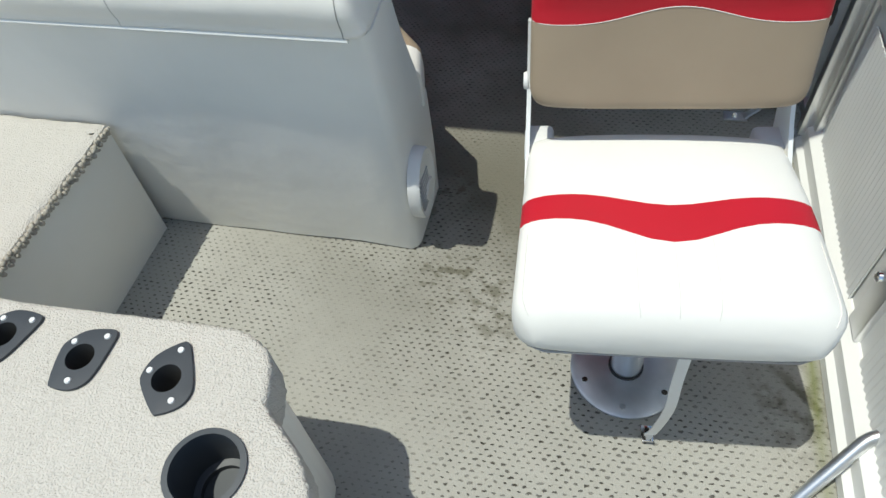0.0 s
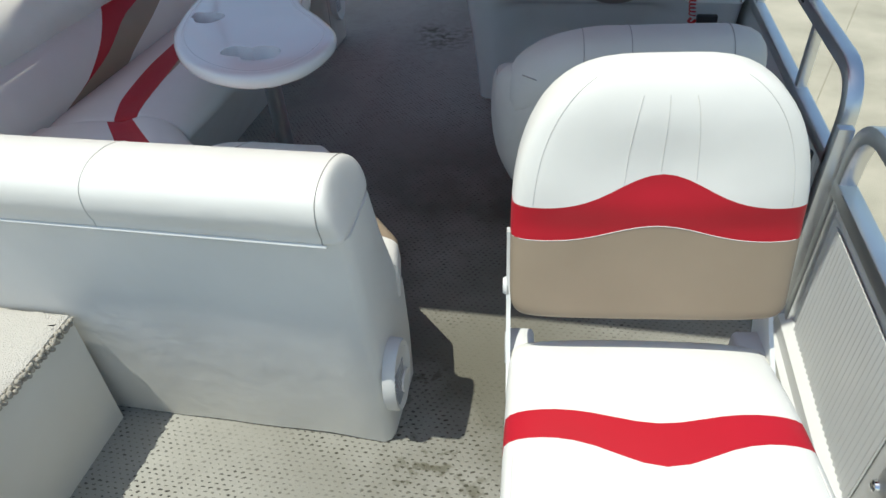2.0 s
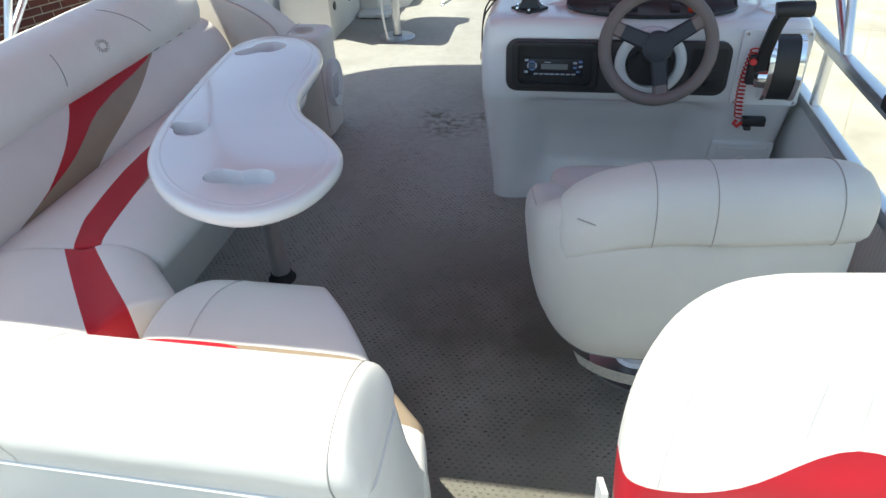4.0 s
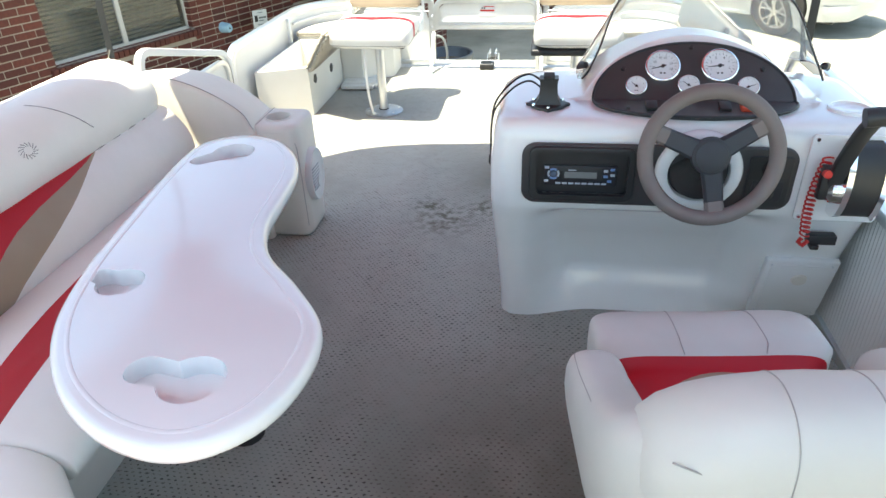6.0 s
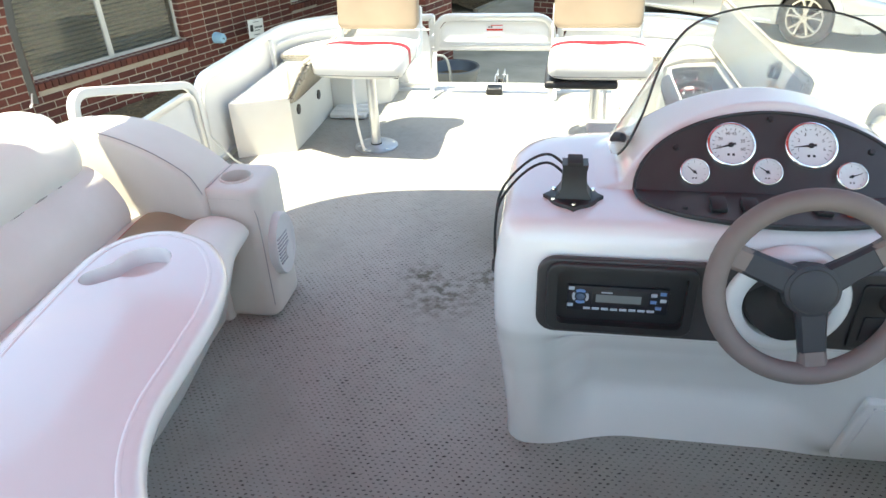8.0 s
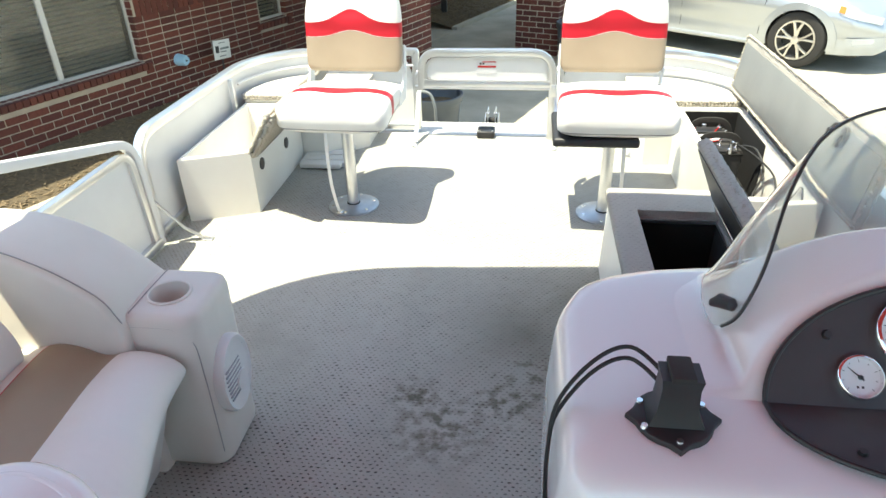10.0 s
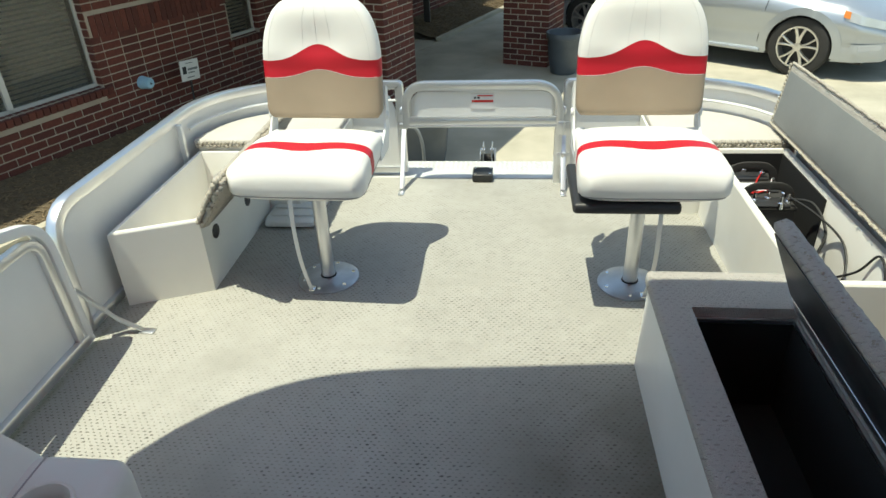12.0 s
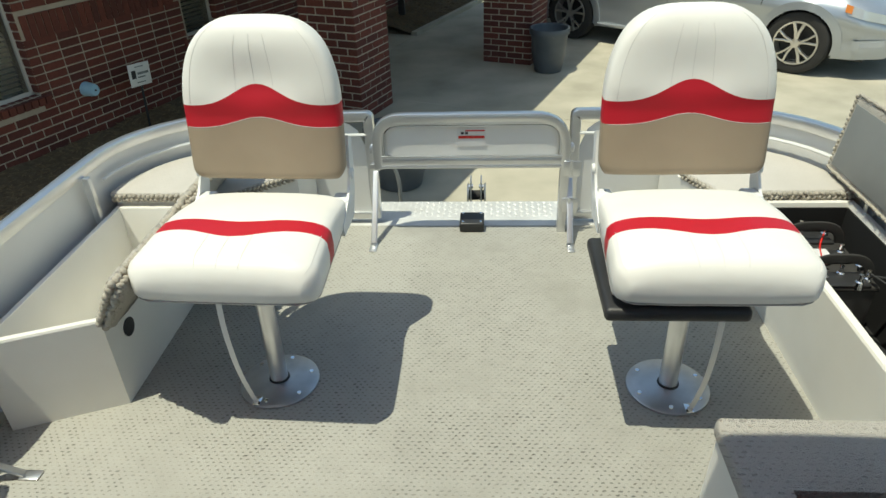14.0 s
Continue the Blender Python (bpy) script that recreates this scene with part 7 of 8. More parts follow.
def brick_material(name, c1, c2, c3):
    """Fired brick; each one takes its own tone."""
    m = surface(name, c1, c2, 0.85, big=30, fine=160, bump=0.6, depth=0.003)
    nt, b = nodes_of(m)
    mix = b.inputs["Base Color"].links[0].from_node
    info = nt.nodes.new("ShaderNodeObjectInfo")
    geo = nt.nodes.new("ShaderNodeNewGeometry")
    both = math_node(nt, "FRACT", math_node(nt, "ADD", info.outputs["Random"], geo.outputs["Random Per Island"]))
    tone = nt.nodes.new("ShaderNodeMix")
    tone.data_type = "RGBA"
    nt.links.new(math_node(nt, "MULTIPLY", both, 0.8), tone.inputs[0])
    nt.links.new(mix.outputs[2], tone.inputs[6])
    tone.inputs[7].default_value = (*c3, 1)
    nt.links.new(tone.outputs[2], b.inputs["Base Color"])
    return m


BRICK = brick_material("red_brick", (0.155, 0.043, 0.029), (0.105, 0.030, 0.021), (0.062, 0.021, 0.017))

ground = B()
sheet(ground, lambda u, v: (-400 + 800 * u, -400 + 800 * v, G - 0.007), 8, 8)
solo("ground", ground, EARTH, "pale concrete and soil reaching the horizon", "ground", kind="structure")
drive = thing("driveway", 2.0, 6.0, G - 0.012, "sunlit pale concrete driveway slabs with worn joints", "driveway", kind="structure")
WD, WN = Vector((0.365, 0.931, 0)), Vector((0.931, -0.365, 0))
WO = Vector((-3.90, 8.42, 0))
def W(s, n, z):
    """A place by the house wall: s along it, n out from it, z up."""
    return WO + WD * s + WN * n + Vector((0, 0, z))
for i in range(3):
    for j in range(4):
        s0, n0 = -9.0 + 6.0 * j, 0.9 + 6.2 * i
        bm = B()
        g = 0.0025
        ring = [W(s0 + g, n0 + g, 0), W(s0 + 6.0 - g, n0 + g, 0), W(s0 + 6.0 - g, n0 + 6.2 - g, 0), W(s0 + g, n0 + 6.2 - g, 0)]
        loft(bm, [[p + Vector((0, 0, z)) for p in ring] for z in (G - 0.006, G)])
        part("slab", bm, CONCRETE, drive, smooth=0)
for s0, s1 in ((2.25, 5.7),):
    bm = B()
    ring = [W(s0, 0.0, 0), W(s1, 0.0, 0), W(s1, 0.892, 0), W(s0, 0.892, 0)]
    loft(bm, [[p + Vector((0, 0, z)) for p in ring] for z in (G - 0.012, G + 0.002)])
    part("porch_slab", bm, CONCRETE, drive, smooth=0)

# planting bed along the wall
for s0, s1 in ((-7.0, 2.23), (5.72, 9.5)):
    bed = thing("planting_bed", *W((s0 + s1) / 2, 0.45, G - 0.012), "brown bark mulch bed along the brick wall", "planting bed", "planting beds")
    bm = B()
    ns, nn_ = int((s1 - s0) / 0.06), 14
    sheet(bm, lambda u, v: W(s0 + (s1 - s0) * u, 0.80 * v, G + 0.18 - 0.15 * v + 0.035 * noise.noise(((s0 + (s1 - s0) * u) * 3, v * 3, 2))), ns, nn_)
    part("mulch", bm, MULCH, bed)
    bm = B()
    r2 = random.Random(int(s0 * 10) + 77)
    for k in range(2600):
        a, b = r2.uniform(s0, s1), r2.uniform(0.02, 0.80)
        p = W(a, b, G + 0.185 - 0.187 * b + 0.03 * noise.noise((a * 3, b / 0.8 * 3, 2)) + r2.uniform(-0.004, 0.008))
        ang, l, w = r2.uniform(0, 6.28), r2.uniform(0.015, 0.045), r2.uniform(0.004, 0.009)
        e, f2 = Vector((math.cos(ang), math.sin(ang), r2.uniform(-0.3, 0.3))) * l, Vector((-math.sin(ang), math.cos(ang), 0)) * w
        up = Vector((0, 0, 0.004))
        vs = [bm.verts.new(q) for q in (p - e - f2, p + e - f2 * 0.6, p + e * 0.9 + f2, p - e * 0.8 + f2 * 0.7)]
        ws_ = [bm.verts.new(v.co + up) for v in vs]
        bm.faces.new(ws_)
        for i in range(4):
            bm.faces.new((vs[i], vs[(i + 1) % 4], ws_[(i + 1) % 4], ws_[i]))
    tagged(part("bark", bm, surface("bark_chips", (0.26, 0.19, 0.11), (0.12, 0.085, 0.045), 0.95, big=60, fine=200, bump=0.3), bed, smooth=0), kind="stuff")
    bm = B()
    ring = [W(s0, 0.80, 0), W(s1, 0.80, 0), W(s1, 0.89, 0), W(s0, 0.89, 0)]
    loft(bm, [[p + Vector((0, 0, z)) for p in ring] for z in (G - 0.012, G + 0.05)])
    part("edging", bm, CONCRETE, bed, "concrete edging strip", smooth=0)

house = thing("brick_house", *W(0, 0, G), "dark red brick house with white windows and porch", "house")
# window openings in the wall: s0, s1, z0, z1
WIN = [(-1.46, 0.325, -0.42, 1.05), (2.13, 2.62, -0.36, 1.05)]
TOPZ, TH = 1.75, 0.22
def wall_block(name, s0, s1, z0, z1):
    bm = B()
    loft(bm, [[W(s0, -0.004, z), W(s1, -0.004, z), W(s1, -TH, z), W(s0, -TH, z)] for z in (z0, z1)])
    return part(name, bm, MORTAR, house, smooth=0)
wall_block("wall", -7.0, -1.46, G - 0.01, TOPZ)
wall_block("wall", 0.325, 2.13, G - 0.01, TOPZ)
wall_block("wall", 2.62, 9.5, G - 0.01, TOPZ)
for a in WIN:
    wall_block("wall", a[0], a[1], G - 0.01, a[2])
    wall_block("wall", a[0], a[1], a[3], TOPZ)
panes_ = []
for s0, s1, z0, z1 in WIN:
    win = part("window", (lambda bm: (loft(bm, [[W(s0, -0.10, z), W(s1, -0.10, z), W(s1, -0.104, z), W(s0, -0.104, z)] for z in (z0, z1)]), bm)[1])(B()), winglass, house, "white-framed window with horizontal blinds", smooth=0)
    win.visible_shadow = False
    for a0, a1, b0, b1 in ((s0, s1, z0, z0 + 0.035), (s0, s1, z1 - 0.035, z1), (s0, s0 + 0.035, z0, z1), (s1 - 0.03, s1, z0, z1)) + (((-0.585, -0.535, z0, z1),) if s0 < 0 else ()):
        bm = B()
        loft(bm, [[W(a0, -0.075, z), W(a1, -0.075, z), W(a1, -0.11, z), W(a0, -0.11, z)] for z in (b0, b1)])
        part("frame", bm, FRAME, win, smooth=0)
    k = 0
    while z0 + 0.05 + 0.042 * k < min(z1, 0.75):
        zz = z0 + 0.05 + 0.042 * k
        bm = B()
        loft(bm, [[W(a, -0.155, zz), W(a, -0.190, zz + 0.016), W(a, -0.190, zz + 0.018), W(a, -0.155, zz + 0.002)] for a in (s0 + 0.04, s1 - 0.04)])
        part("slat", bm, SLAT, win, smooth=0)
        k += 1
    # added solid block, its dark colour standing for the unlit room behind
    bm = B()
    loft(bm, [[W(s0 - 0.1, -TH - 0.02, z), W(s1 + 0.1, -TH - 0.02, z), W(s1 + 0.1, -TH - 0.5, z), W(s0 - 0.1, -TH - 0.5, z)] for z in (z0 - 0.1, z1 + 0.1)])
    part("room_shade_block", bm, ROOM_SHADE, win, smooth=0)
    panes_.append(win)
# roofs, above the view: they cast the porch's shade
bm = B()
loft(bm, [[W(-0.1, -0.6, z), W(7.6, -0.6, z), W(7.6, 3.02, z), W(-0.1, 3.02, z)] for z in (1.62, 1.80)])
part("porch_roof", bm, FRAME, house, "white porch soffit", smooth=0)
bm = B()
loft(bm, [[W(-7.2, -2.0, z), W(-0.1, -2.0, z), W(-0.1, 0.06, z), W(-7.2, 0.06, z)] for z in (1.75, 1.85)])
part("eave", bm, FRAME, house, smooth=0)

# porch piers
BW, BH, MO = 0.197, 0.061, 0.013
def brick_mesh(name, l, d, h):
    bm = B()
    box(bm, (0, 0, 0), (l, d, h), 0.003, 1)
    return finish(bm, name, BRICK, 0)
LONG, SHORT, DEEP = brick_mesh("brick", BW, 0.1, BH), brick_mesh("half_brick", 0.093, 0.1, BH), brick_mesh("soldier", BH, 0.1, BW)
def lay(me, parent, m):
    ob = new("brick", me)
    ob.parent = parent
    ob.matrix_basis = chain(parent).inverted() @ m
    return ob
ROWLOCK, JAMB = brick_mesh("rowlock", 0.058, 0.130, 0.070), brick_mesh("jamb_brick", 0.012, 0.092, BH)
TURN = Matrix(((WD.x, -WN.x, 0, 0), (WD.y, -WN.y, 0, 0), (0, 0, 1, 0), (0, 0, 0, 1)))
for win, (s0, s1, z0, z1) in zip(panes_, WIN):
    k = 0
    while s0 - 0.07 + 0.069 * k < s1 + 0.02:
        lay(ROWLOCK, win, Matrix.Translation(W(s0 - 0.07 + 0.069 * k, 0.036, z0 - 0.078)) @ TURN @ Matrix.Rotation(radians(7), 4, "X"))
        k += 1
    z = G + 0.02
    while z < min(z1, 0.9):
        if z > z0 - 0.02:
            lay(JAMB, win, Matrix.Translation(W(s1 - 0.010, 0.001, z)) @ TURN)
        z += BH + MO
def pier(s, n, w, name_label):
    p = thing("porch_pier", *W(s, n, G), name_label, "pier", "porch piers")
    ax = Matrix((( WD.x, -WN.x, 0, 0), (WD.y, -WN.y, 0, 0), (0, 0, 1, 0), (0, 0, 0, 1)))
    bm = B()
    loft(bm, [[W(s, n, z), W(s + w, n, z), W(s + w, n - w, z), W(s, n - w, z)] for z in (G, 1.62)])
    bmesh.ops.scale(bm, vec=(1, 1, 1), verts=bm.verts[:])
    part("core", bm, MORTAR, p, smooth=0)
    rows_ = int(2.3 / (BH + MO))
    c = W(s + w / 2, n - w / 2, 0)
    for k in range(rows_):
        z = G + 0.006 + k * (BH + MO)
        wide_base = 0.0
        for q in range(4):
            m = Matrix.Translation(c) @ Matrix.Rotation(math.pi / 2 * q, 4, "Z") @ ax
            run = ((LONG, BW),) * 3 if k % 2 == 0 else ((SHORT, 0.093), (LONG, BW), (LONG, BW), (SHORT, 0.093))
            x = -w / 2 - 0.004
            for me_, l_ in run:
                lay(me_, p, m @ Matrix.Translation((x, -w / 2 - 0.007, z)))
                x += l_ + 0.0155
    return p
pier(2.24, 2.02, 0.622, "square dark red brick porch pier at the porch corner")
pier(4.72, 2.98, 0.622, "square dark red brick porch pier beside a pot")

# parked car
SILVER = surface("silver_paint", (0.46, 0.49, 0.52), (0.42, 0.45, 0.48), 0.28, metal=0.6, big=2, fine=900, bump=0.03, coat=0.9)
TYRE = RUBBER
ALLOY = surface("alloy_rim", (0.72, 0.70, 0.66), (0.6, 0.58, 0.55), 0.25, metal=0.9)
HEAD = surface("headlamp_lens", (0.62, 0.64, 0.66), (0.4, 0.42, 0.45), 0.08, metal=0.3, coat=1.0)
AMBER = surface("amber_lens", (0.75, 0.25, 0.06), None, 0.15)
CARGLASS = surface("tinted_car_glass", (0.03, 0.034, 0.036), None, 0.06, coat=0.5)
hx = Vector((0.785, -0.620, 0)).normalized()
hy = Vector((-hx.y, hx.x, 0))
fw = Vector((3.54, 11.21, G))
car = thing("parked_car", *(fw - hx * 1.49 + hy * 0.95), "silver four-door sedan parked on the driveway", "car", rz=math.degrees(math.atan2(hx.y, hx.x)))
FX, RXW, WR = 1.49, -1.49, 0.348
HALF = 0.955
def car_top(x):
    return float(np.interp(x, [-2.65, -2.5, -1.9, -1.2, -0.4, 0.6, 1.2, 1.9, 2.3, 2.5], [0.80, 0.98, 1.05, 1.06, 1.04, 1.03, 1.0, 0.90, 0.74, 0.58]))
def car_half(x):
    return HALF * float(np.interp(x, [-2.65, -2.45, -2.0, 1.6, 2.1, 2.35, 2.5], [0.72, 0.90, 0.98, 1.0, 0.92, 0.74, 0.48]))
def car_low(x):
    return float(np.interp(x, [-2.65, -2.3, -1.9, 1.9, 2.35, 2.5], [0.42, 0.30, 0.22, 0.22, 0.24, 0.34]))
NXC, NZC = 128, 22
xs = [-2.65 + 5.15 * i / NXC for i in range(NXC + 1)]
bm = B()
for sg in (-1, 1):
    grid = []
    for x in xs:
        col = []
        lo, tp, hw = car_low(x), car_top(x) - 0.05, car_half(x)
        for j in range(NZC + 1):
            z = lo + (tp - lo) * j / NZC
            t = j / NZC
            y = hw * (1 - 0.05 * (1 - t) ** 2 - 0.07 * max(0, t - 0.72) / 0.28 * max(0, t - 0.72) / 0.28 * 2.0) + 0.012 * math.exp(-((t - 0.66) / 0.07) ** 2) - 0.012 * math.exp(-((t - 0.30) / 0.10) ** 2)
            px, pz = x, z
            for wx_ in (FX, RXW):
                d = math.hypot(x - wx_, z - WR)
                R = WR + 0.045
                if R - 0.035 < d < R + 0.03 and z > 0.1:
                    k = R / max(d, 1e-6)
                    px, pz = wx_ + (x - wx_) * k, WR + (z - WR) * k
                    y += 0.012
            col.append(bm.verts.new((px, sg * y, pz)))
        grid.append(col)
    for i in range(NXC):
        for j in range(NZC):
            q = (grid[i][j], grid[i + 1][j], grid[i + 1][j + 1], grid[i][j + 1])
            cx_ = sum(v.co.x for v in q) / 4
            cz_ = sum(v.co.z for v in q) / 4
            if any(math.hypot(cx_ - w_, cz_ - WR) < WR + 0.035 for w_ in (FX, RXW)):
                continue
            bm.faces.new(q)
    if sg < 0:
        near = grid
    else:
        rows2 = []
        for i, x in enumerate(xs):
            a, b = near[i][NZC].co, grid[i][NZC].co
            row = [near[i][NZC]]
            for k in range(1, 10):
                t = k / 10
                row.append(bm.verts.new((x, a.y + (b.y - a.y) * t, a.z + 0.055 * math.sin(math.pi * t) ** 0.6)))
            rows2.append(row + [grid[i][NZC]])
        for i in range(NXC):
            for k in range(10):
                bm.faces.new((rows2[i][k], rows2[i + 1][k], rows2[i + 1][k + 1], rows2[i][k + 1]))
        for i in (0, NXC):
            for j in range(NZC):
                bm.faces.new((near[i][j], near[i][j + 1], grid[i][j + 1], grid[i][j]))
part("body", bm, SILVER, car, "silver painted body", smooth=45, world=False)
bm = B()
gh = [(-1.95, 1.03, 0.62), (-1.35, 1.42, 0.56), (-0.5, 1.52, 0.55), (0.25, 1.46, 0.56), (1.05, 1.02, 0.66)]
loft(bm, [[(x, sy * w, z) for sy, z in ((-1.2, 1.0), (-1.0, zt), (1.0, zt), (1.2, 1.0))] for x, zt, w in gh])
part("glasshouse", bm, CARGLASS, car, "dark tinted windows", smooth=30, world=False)
bm = B()
loft(bm, [[(x, sy * w * 0.93, z) for sy, z in ((-1.0, zt - 0.005), (-0.9, zt + 0.03), (0.9, zt + 0.03), (1.0, zt - 0.005))] for x, zt, w in gh[1:4]])
part("roof", bm, SILVER, car, smooth=40, world=False)
bm = B()
box(bm, (-2.3, -0.70, 0.18), (2.15, 0.70, 0.50))
part("underbody", bm, BLACK, car, smooth=0, world=False)
for wx_ in (FX, RXW):
    for sg in (-1, 1):
        bm = B()
        def arch(u, v):
            a_, r_ = radians(-14 + 208 * u), WR + 0.022 + 0.085 * v
            x_, z_ = wx_ + r_ * math.cos(a_), WR + r_ * math.sin(a_)
            t_ = clamp((z_ - car_low(x_)) / (car_top(x_) - 0.05 - car_low(x_)))
            return (x_, sg * (car_half(x_) * (1 - 0.05 * (1 - t_) ** 2) + 0.012 - 0.010 * v), z_)
        sheet(bm, arch, 40, 3, 0.014)
        part("wheel_arch", bm, SILVER, car, smooth=50, world=False)
        wy = sg * 0.84
        bm = B()
        prof2 = [(0.235, 0.10), (0.30, 0.112), (0.338, 0.098), (0.352, 0.06), (0.352, -0.06), (0.338, -0.098), (0.30, -0.105), (0.235, -0.10)]
        loft(bm, [[(wx_ + r * math.cos(2 * math.pi * i / 44), wy + sg * d, WR + r * math.sin(2 * math.pi * i / 44)) for i in range(44)] for r, d in prof2], (False, False))
        wh = part("wheel", bm, TYRE, car, "black tyre on a ten-spoke alloy rim", smooth=40, world=False)
        bm = B()
        loft(bm, [[(wx_ + r * math.cos(2 * math.pi * i / 44), wy + sg * d, WR + r * math.sin(2 * math.pi * i / 44)) for i in range(44)] for r, d in ((0.245, 0.095), (0.240, 0.112), (0.222, 0.110), (0.214, 0.07), (0.210, -0.02))], (False, False))
        part("rim", bm, ALLOY, wh, smooth=40, world=False)
        bm = B()
        tube2(bm, [((wx_, wy - sg * 0.03, WR), 0.225), ((wx_, wy - sg * 0.035, WR), 0.225)], 32)
        part("brake_shadow", bm, BLACK, wh, world=False)
        for k in range(5):
            for off in (-0.16, 0.16):
                a = 2 * math.pi * k / 5 + 0.3
                d0, d1 = Vector((math.cos(a + off * 0.4), 0, math.sin(a + off * 0.4))), Vector((math.cos(a + off * 1.5), 0, math.sin(a + off * 1.5)))
                c_ = Vector((wx_, wy, WR))
                bm = B()
                tube(bm, [c_ + d0 * 0.035 + Vector((0, sg * 0.095, 0)), c_ + (d0 + d1).normalized() * 0.13 + Vector((0, sg * 0.105, 0)), c_ + d1 * 0.225 + Vector((0, sg * 0.105, 0))], 0.017, square=True, flat=0.7)
                part("spoke", bm, ALLOY, wh, world=False)
        bm = B()
        tube2(bm, [((wx_, wy + sg * 0.08, WR), 0.055), ((wx_, wy + sg * 0.112, WR), 0.048), ((wx_, wy + sg * 0.115, WR), 0.02)], 20)
        part("hub_cap", bm, ALLOY, wh, world=False)
for sg in (-1, 1):
    def lamp(u, v):
        x = 1.93 + 0.42 * u
        z = 0.70 - 0.10 * u + (0.10 - 0.02 * u) * v
        return (x, sg * (car_half(x) + 0.004 - 0.015 * v), z)
    bm = B()
    sheet(bm, lamp, 12, 5, 0.012)
    hl_ = part("headlamp", bm, HEAD, car, "clear swept-back headlamp", world=False)
    bm = B()
    sheet(bm, lambda u, v: (lamp(u * 0.16 - 0.06, v)[0], lamp(u * 0.16 - 0.06, v)[1] + sg * 0.004, lamp(u * 0.16 - 0.06, 0.25 + 0.75 * v)[2]), 4, 4, 0.01)
    part("indicator", bm, AMBER, hl_, "amber indicator", world=False)
    bm = B()
    sheet(bm, lambda u, v: (2.12 + 0.20 * u, sg * (car_half(2.12 + 0.20 * u) + 0.006), 0.36 + 0.02 * u + 0.055 * v), 8, 3, 0.01)
    part("fog_lamp", bm, HEAD, car, world=False)
    bm = B()
    sheet(bm, lambda u, v: (2.04 + 0.36 * u, sg * (car_half(2.04 + 0.36 * u) + 0.003), 0.335 + 0.02 * u + 0.10 * v), 8, 3, 0.006)
    part("fog_surround", bm, SILVER, car, world=False)
    for x in (1.00, -0.10):
        bm = B()
        tube(bm, [(x + 0.10 * t * t * (1 if x > 0.5 else 0.2), sg * (car_half(x) * (1 - 0.05 * (1 - t) ** 2) + 0.012 * math.exp(-((t - 0.66) / 0.07) ** 2) - 0.012 * math.exp(-((t - 0.30) / 0.1) ** 2)), 0.27 + 0.72 * t) for t in [k / 16 for k in range(14)]], 0.004, 6)
        part("door_gap", bm, BLACK, car, world=False)
bm = B()
sheet(bm, lambda u, v: (2.44 + 0.04 * math.sin(math.pi * u), -0.42 + 0.84 * u, 0.50 + 0.16 * v), 10, 4, 0.02)
part("grille", bm, BLACK, car, world=False)
bm = B()
tube(bm, [(x, -car_half(x) * 0.975 - 0.004, 0.255 + 0.0 * x) for x in [-1.05 + 2.1 * k / 10 for k in range(11)]], 0.02, 8)
part("sill_trim", bm, SILVER, car, world=False)

# pots
def pot(x, y, r, h, label):
    p = thing("plant_pot", x, y, G, label, "pot", "plant pots")
    bm = B()
    loft(bm, [[(x + q * r * math.cos(2 * math.pi * i / 36), y + q * r * math.sin(2 * math.pi * i / 36), G + z * h) for i in range(36)] for q, z in ((0.62, 0.0), (0.68, 0.02), (0.82, 0.35), (0.91, 0.86), (0.99, 0.87), (1.0, 0.98), (0.97, 1.0), (0.90, 0.985), (0.86, 0.85), (0.80, 0.78))], (True, False))
    part("shell", bm, surface("blue_grey_glaze", (0.085, 0.098, 0.11), (0.06, 0.07, 0.08), 0.4, big=6, fine=120, bump=0.2), p, "blue-grey glazed shell")
    bm = B()
    tube2(bm, [((x, y, G + 0.70 * h), 0.80 * r), ((x, y, G + 0.79 * h), 0.815 * r)], 32)
    part("soil", bm, MULCH, p)
    return p
pot(-0.66, 8.32, 0.27, 0.50, "blue-grey glazed plant pot of bare soil near the boat")
pot(0.80, 11.50, 0.24, 0.52, "large grey plant pot of soil beside the brick pier")

# sign on a stake, faucet cover, bollard post
sign = thing("yard_sign", *W(1.18, 0.25, G + 0.1), "small white yard sign on a dark stake", "sign")
bm = B()
m = Matrix.Translation(W(1.18, 0.25, -0.45)) @ Matrix(((WD.x, WN.x, 0), (WD.y, WN.y, 0), (0, 0, 1))).to_4x4() @ Matrix.Rotation(radians(4), 4, "Y")
box(bm, (-0.125, -0.004, -0.105), (0.125, 0.004, 0.105), 0.003, 2, m)
brd = part("board", bm, surface("sign_white", (0.72, 0.72, 0.70), None, 0.5), sign)
for (a0, a1, z0, z1), mat in (((-0.10, -0.05, -0.03, 0.045), BLACK), ((-0.03, 0.10, 0.0, 0.022), LCD), ((-0.03, 0.06, -0.03, -0.018), LCD), ((-0.05, 0.05, 0.07, 0.078), LCD), ((-0.05, 0.05, -0.075, -0.066), LCD)):
    bm = B()
    box(bm, (a0, 0.0045, z0), (a1, 0.0065, z1), 0, 1, m)
    part("print_bar", bm, mat, brd, smooth=0)
bm = B()
box(bm, (-0.012, -0.012, -0.62), (0.012, -0.004, 0.0), 0.002, 1, m)
part("stake", bm, BLACK, sign)
fc = thing("faucet_cover", *W(0.757, 0.0, -0.49), "pale blue foam faucet cover on the brick wall", "faucet cover")
bm = B()
a, b = W(0.757, 0.0, -0.49), WN
tube2(bm, [(a + b * 0.006, 0.066), (a + b * 0.03, 0.064), (a + b * 0.11, 0.056), (a + b * 0.128, 0.046), (a + b * 0.130, 0.012)], 26)
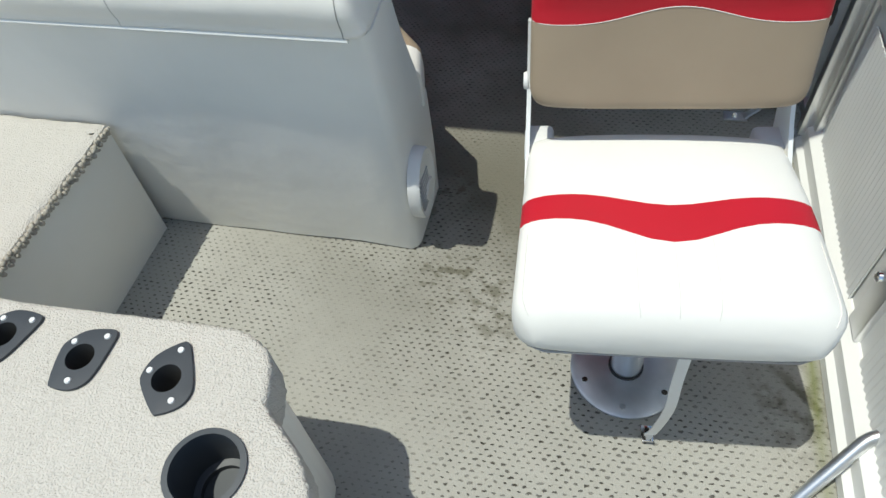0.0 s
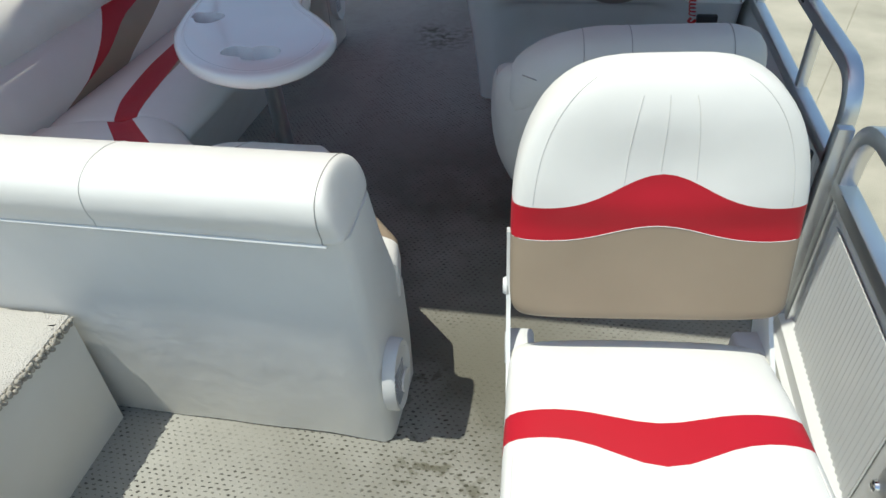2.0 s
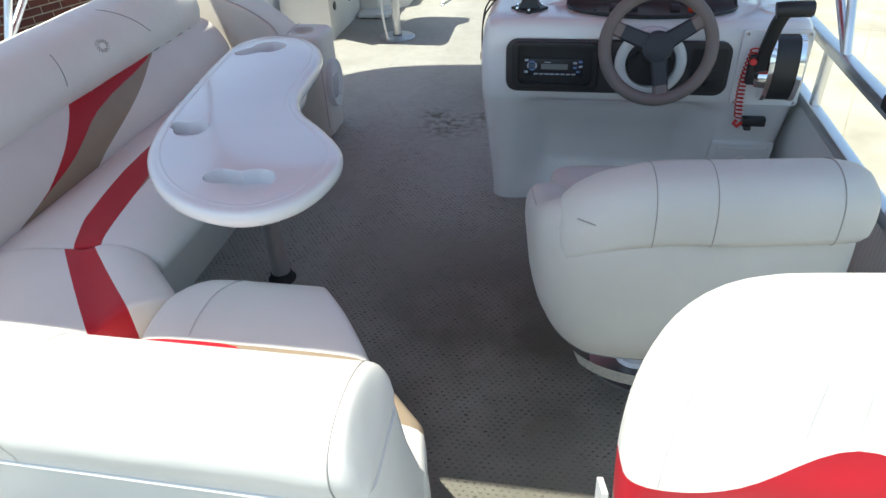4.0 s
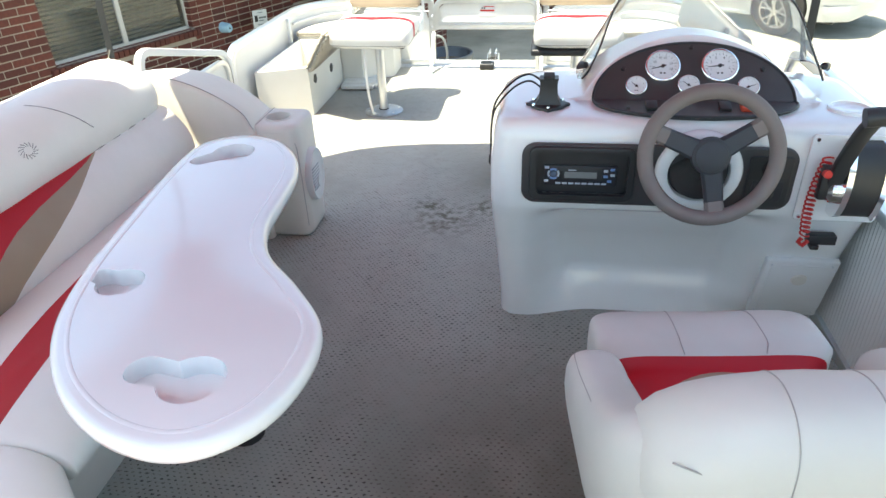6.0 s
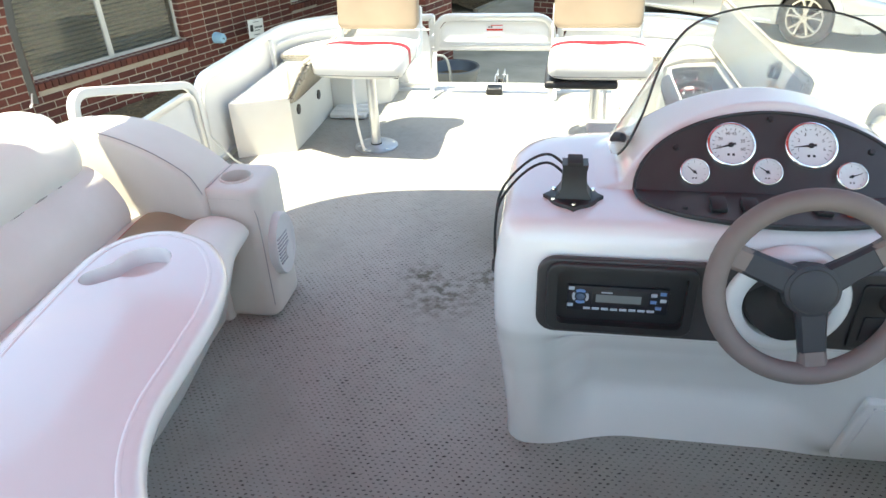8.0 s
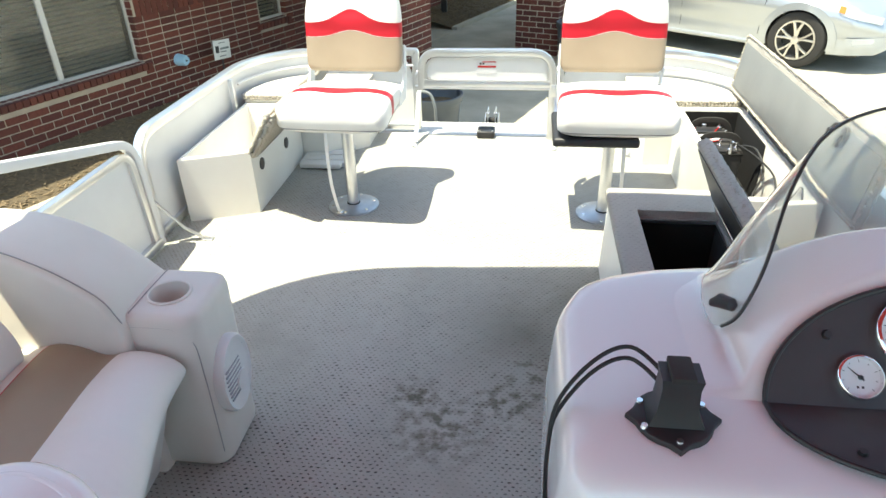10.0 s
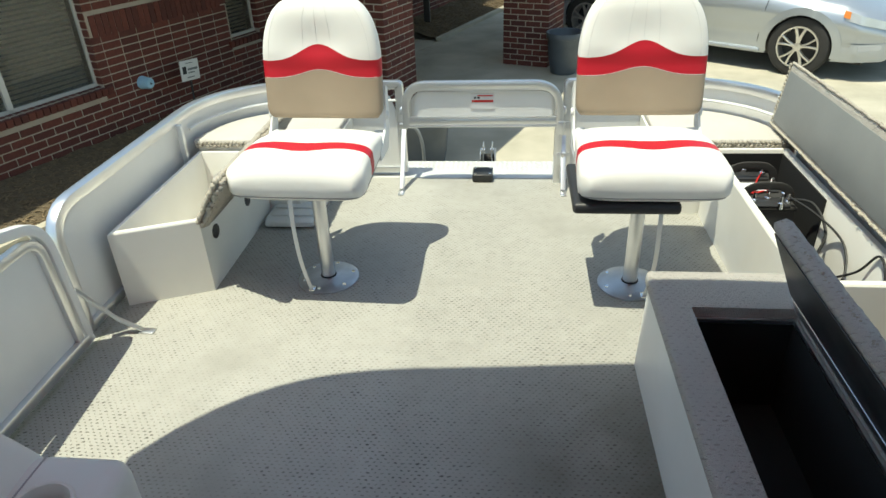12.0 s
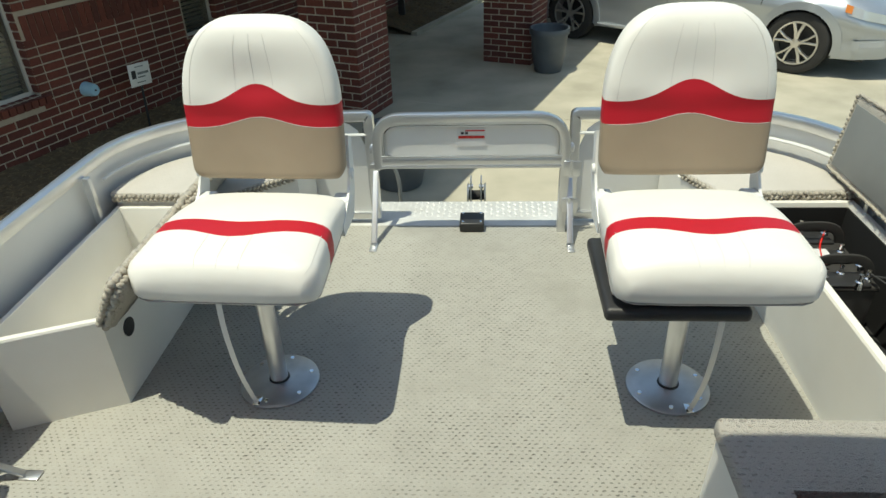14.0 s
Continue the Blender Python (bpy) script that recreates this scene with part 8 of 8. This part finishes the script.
part("shell", bm, surface("pale_blue_foam", (0.35, 0.55, 0.68), (0.28, 0.47, 0.60), 0.7, big=12, fine=200, bump=0.3), fc)
bm = B()
tube2(bm, [(a + b * 0.128, 0.010), (a + b * 0.140, 0.008)], 12)
part("toggle", bm, BLACK, fc)
bp_ = thing("porch_post", *W(6.4, 0.29, G), "black metal post in the far planting bed", "post")
bm = B()
c0 = W(6.4, 0.29, 0)
box(bm, (c0.x - 0.05, c0.y - 0.05, G), (c0.x + 0.05, c0.y + 0.05, 1.62), 0.008)
part("shaft", bm, BLACK, bp_)

# trailer winch stand under the bow
tr = thing("trailer_winch", 0.03, 6.25, G, "galvanised trailer winch stand with gear and strap", "winch")
bm = B()
tube(bm, [(0.01, 6.40, G), (0.01, 6.06, -0.24)], 0.028, square=True)
part("stand", bm, STEEL, tr)
for xx in (-0.030, 0.046):
    bm = B()
    tube2(bm, [((xx, 6.02, -0.045), 0.050), ((xx + 0.008, 6.02, -0.045), 0.056)], 28)
    part("gear", bm, STEEL, tr)
for xx in (-0.016, 0.030):
    bm = B()
    box(bm, (xx, 5.98, -0.30), (xx + 0.007, 6.06, 0.035), 0.004)
    part("side_plate", bm, STEEL, tr)
    bm = B()
    tube2(bm, [((xx - 0.006, 5.99, 0.012), 0.009), ((xx + 0.014, 5.99, 0.012), 0.009)], 12)
    part("bolt", bm, CHROME, tr)
bm = B()
tube2(bm, [((-0.025, 6.02, -0.045), 0.022), ((0.050, 6.02, -0.045), 0.022)], 20)
part("drum", bm, RUBBER, tr)
bm = B()
tube(bm, [(0.03, 6.5, G + 0.35), (0.03, 4.0, G + 0.35)], 0.05, square=True)
part("tongue", bm, STEEL, tr)
# the trailer that carries the boat
tl = thing("boat_trailer", 0.0, 2.5, G, "galvanised boat trailer with carpeted bunks under the pontoons", "trailer")
for sx in (-1, 1):
    bm = B()
    box(bm, (sx * 0.85 - 0.07, -0.2, -0.755), (sx * 0.85 + 0.07, 5.0, -0.705), 0.006)
    part("bunk", bm, RUBBER, tl, "dark carpeted bunk")
    bm = B()
    tube(bm, [(sx * 0.55, -0.1, -0.80), (sx * 0.55, 4.4, -0.80), (sx * 0.05, 6.0, -0.78)], 0.04, square=True)
    part("side_rail", bm, STEEL, tl)
    for wy in (0.9, 1.55):
        bm = B()
        loft(bm, [[(sx * 0.86 + d, wy + r * math.cos(2 * math.pi * i / 36), G + 0.155 + r * math.sin(2 * math.pi * i / 36)) for i in range(36)] for r, d in ((0.08, -0.05), (0.12, -0.06), (0.148, -0.05), (0.155, -0.03), (0.155, 0.03), (0.148, 0.05), (0.12, 0.06), (0.08, 0.05))])
        part("wheel", bm, RUBBER, tl, "small black trailer wheel")
for y in (0.3, 0.9, 1.55, 2.8, 4.2):
    bm = B()
    box(bm, (-0.95, y - 0.03, -0.84), (0.95, y + 0.03, -0.755), 0.006)
    part("cross_beam", bm, STEEL, tl)
for y in (0.9, 1.55):
    bm = B()
    tube2(bm, [((-0.86, y, G + 0.155), 0.022), ((0.86, y, G + 0.155), 0.022)], 14)
    part("axle", bm, STEEL, tl)
pr = thing("trailer_rod", -0.40, 6.0, G, "thin bent galvanised trailer guide rod", "rod")
bm = B()
tube(bm, bend([(-0.30, 6.0, G), (-0.33, 6.0, 0.05), (-0.36, 6.0, 0.14), (-0.50, 6.0, 0.13)], 0.08), 0.009, 8)
part("bar", bm, LIDGREY, pr)

# ---- bricks of the house wall, the nearest as pieces, the rest joined ----
AX = Matrix(((WD.x, -WN.x, 0, 0), (WD.y, -WN.y, 0, 0), (0, 0, 1, 0), (0, 0, 0, 1)))
rest = []
made = 0
def free_run(s0, s1, z0, z1):
    return all(s1 <= a[0] - 0.002 or s0 >= a[1] + 0.002 or z1 <= a[2] - 0.08 or z0 >= a[3] for a in WIN)
course = BH + MO
for k in range(int((1.0 - G) / course)):
    z = G + 0.02 + k * course
    s = -6.9 + (0.105 if k % 2 else 0.0)
    while s < 9.2:
        l = BW
        for a in WIN:
            if z + BH > a[2] - 0.08 and z < a[3]:
                if s < a[0] < s + l:
                    l = a[0] - s - 0.004
                if s < a[1] < s + l:
                    s, l = a[1] + 0.004, s + l - a[1] - 0.004
        if 0.36 < s + l / 2 < 2.05 and z > 0.02 and z < 0.02 + 3 * course:
            s += BW + MO
            continue
        if l > 0.03 and free_run(s, s + l, z, z + BH):
            m = Matrix.Translation(W(s, 0.004, z)) @ AX
            if made < 300 and -0.9 < s < 2.4 and -0.99 < z < -0.05 and l > 0.19:
                lay(LONG, house, m)
                made += 1
            else:
                rest.append((m, l, BH))
        s += l + MO
for j in range(24):
    rest.append((Matrix.Translation(W(0.36 + 0.07 * j, 0.006, 0.02 + 0.012)) @ AX, BH, BW))
verts, faces = [], []
for m, l, h in rest:
    b0 = len(verts)
    for x, y, z in ((0, 0, 0), (l, 0, 0), (l, 0, h), (0, 0, h), (0, 0.02, 0), (l, 0.02, 0), (l, 0.02, h), (0, 0.02, h)):
        verts.append(m @ Vector((x, y, z)))
    faces += [(b0, b0 + 1, b0 + 2, b0 + 3), (b0, b0 + 4, b0 + 5, b0 + 1), (b0 + 3, b0 + 2, b0 + 6, b0 + 7), (b0 + 1, b0 + 5, b0 + 6, b0 + 2), (b0, b0 + 3, b0 + 7, b0 + 4)]
inv = chain(house).inverted()
me = bpy.data.meshes.new("brickwork")
me.from_pydata([tuple(inv @ v) for v in verts], [], faces)
me.materials.append(BRICK)
bw_ob = new("brickwork", me)
bw_ob.parent = house
tagged(bw_ob, kind="stuff")
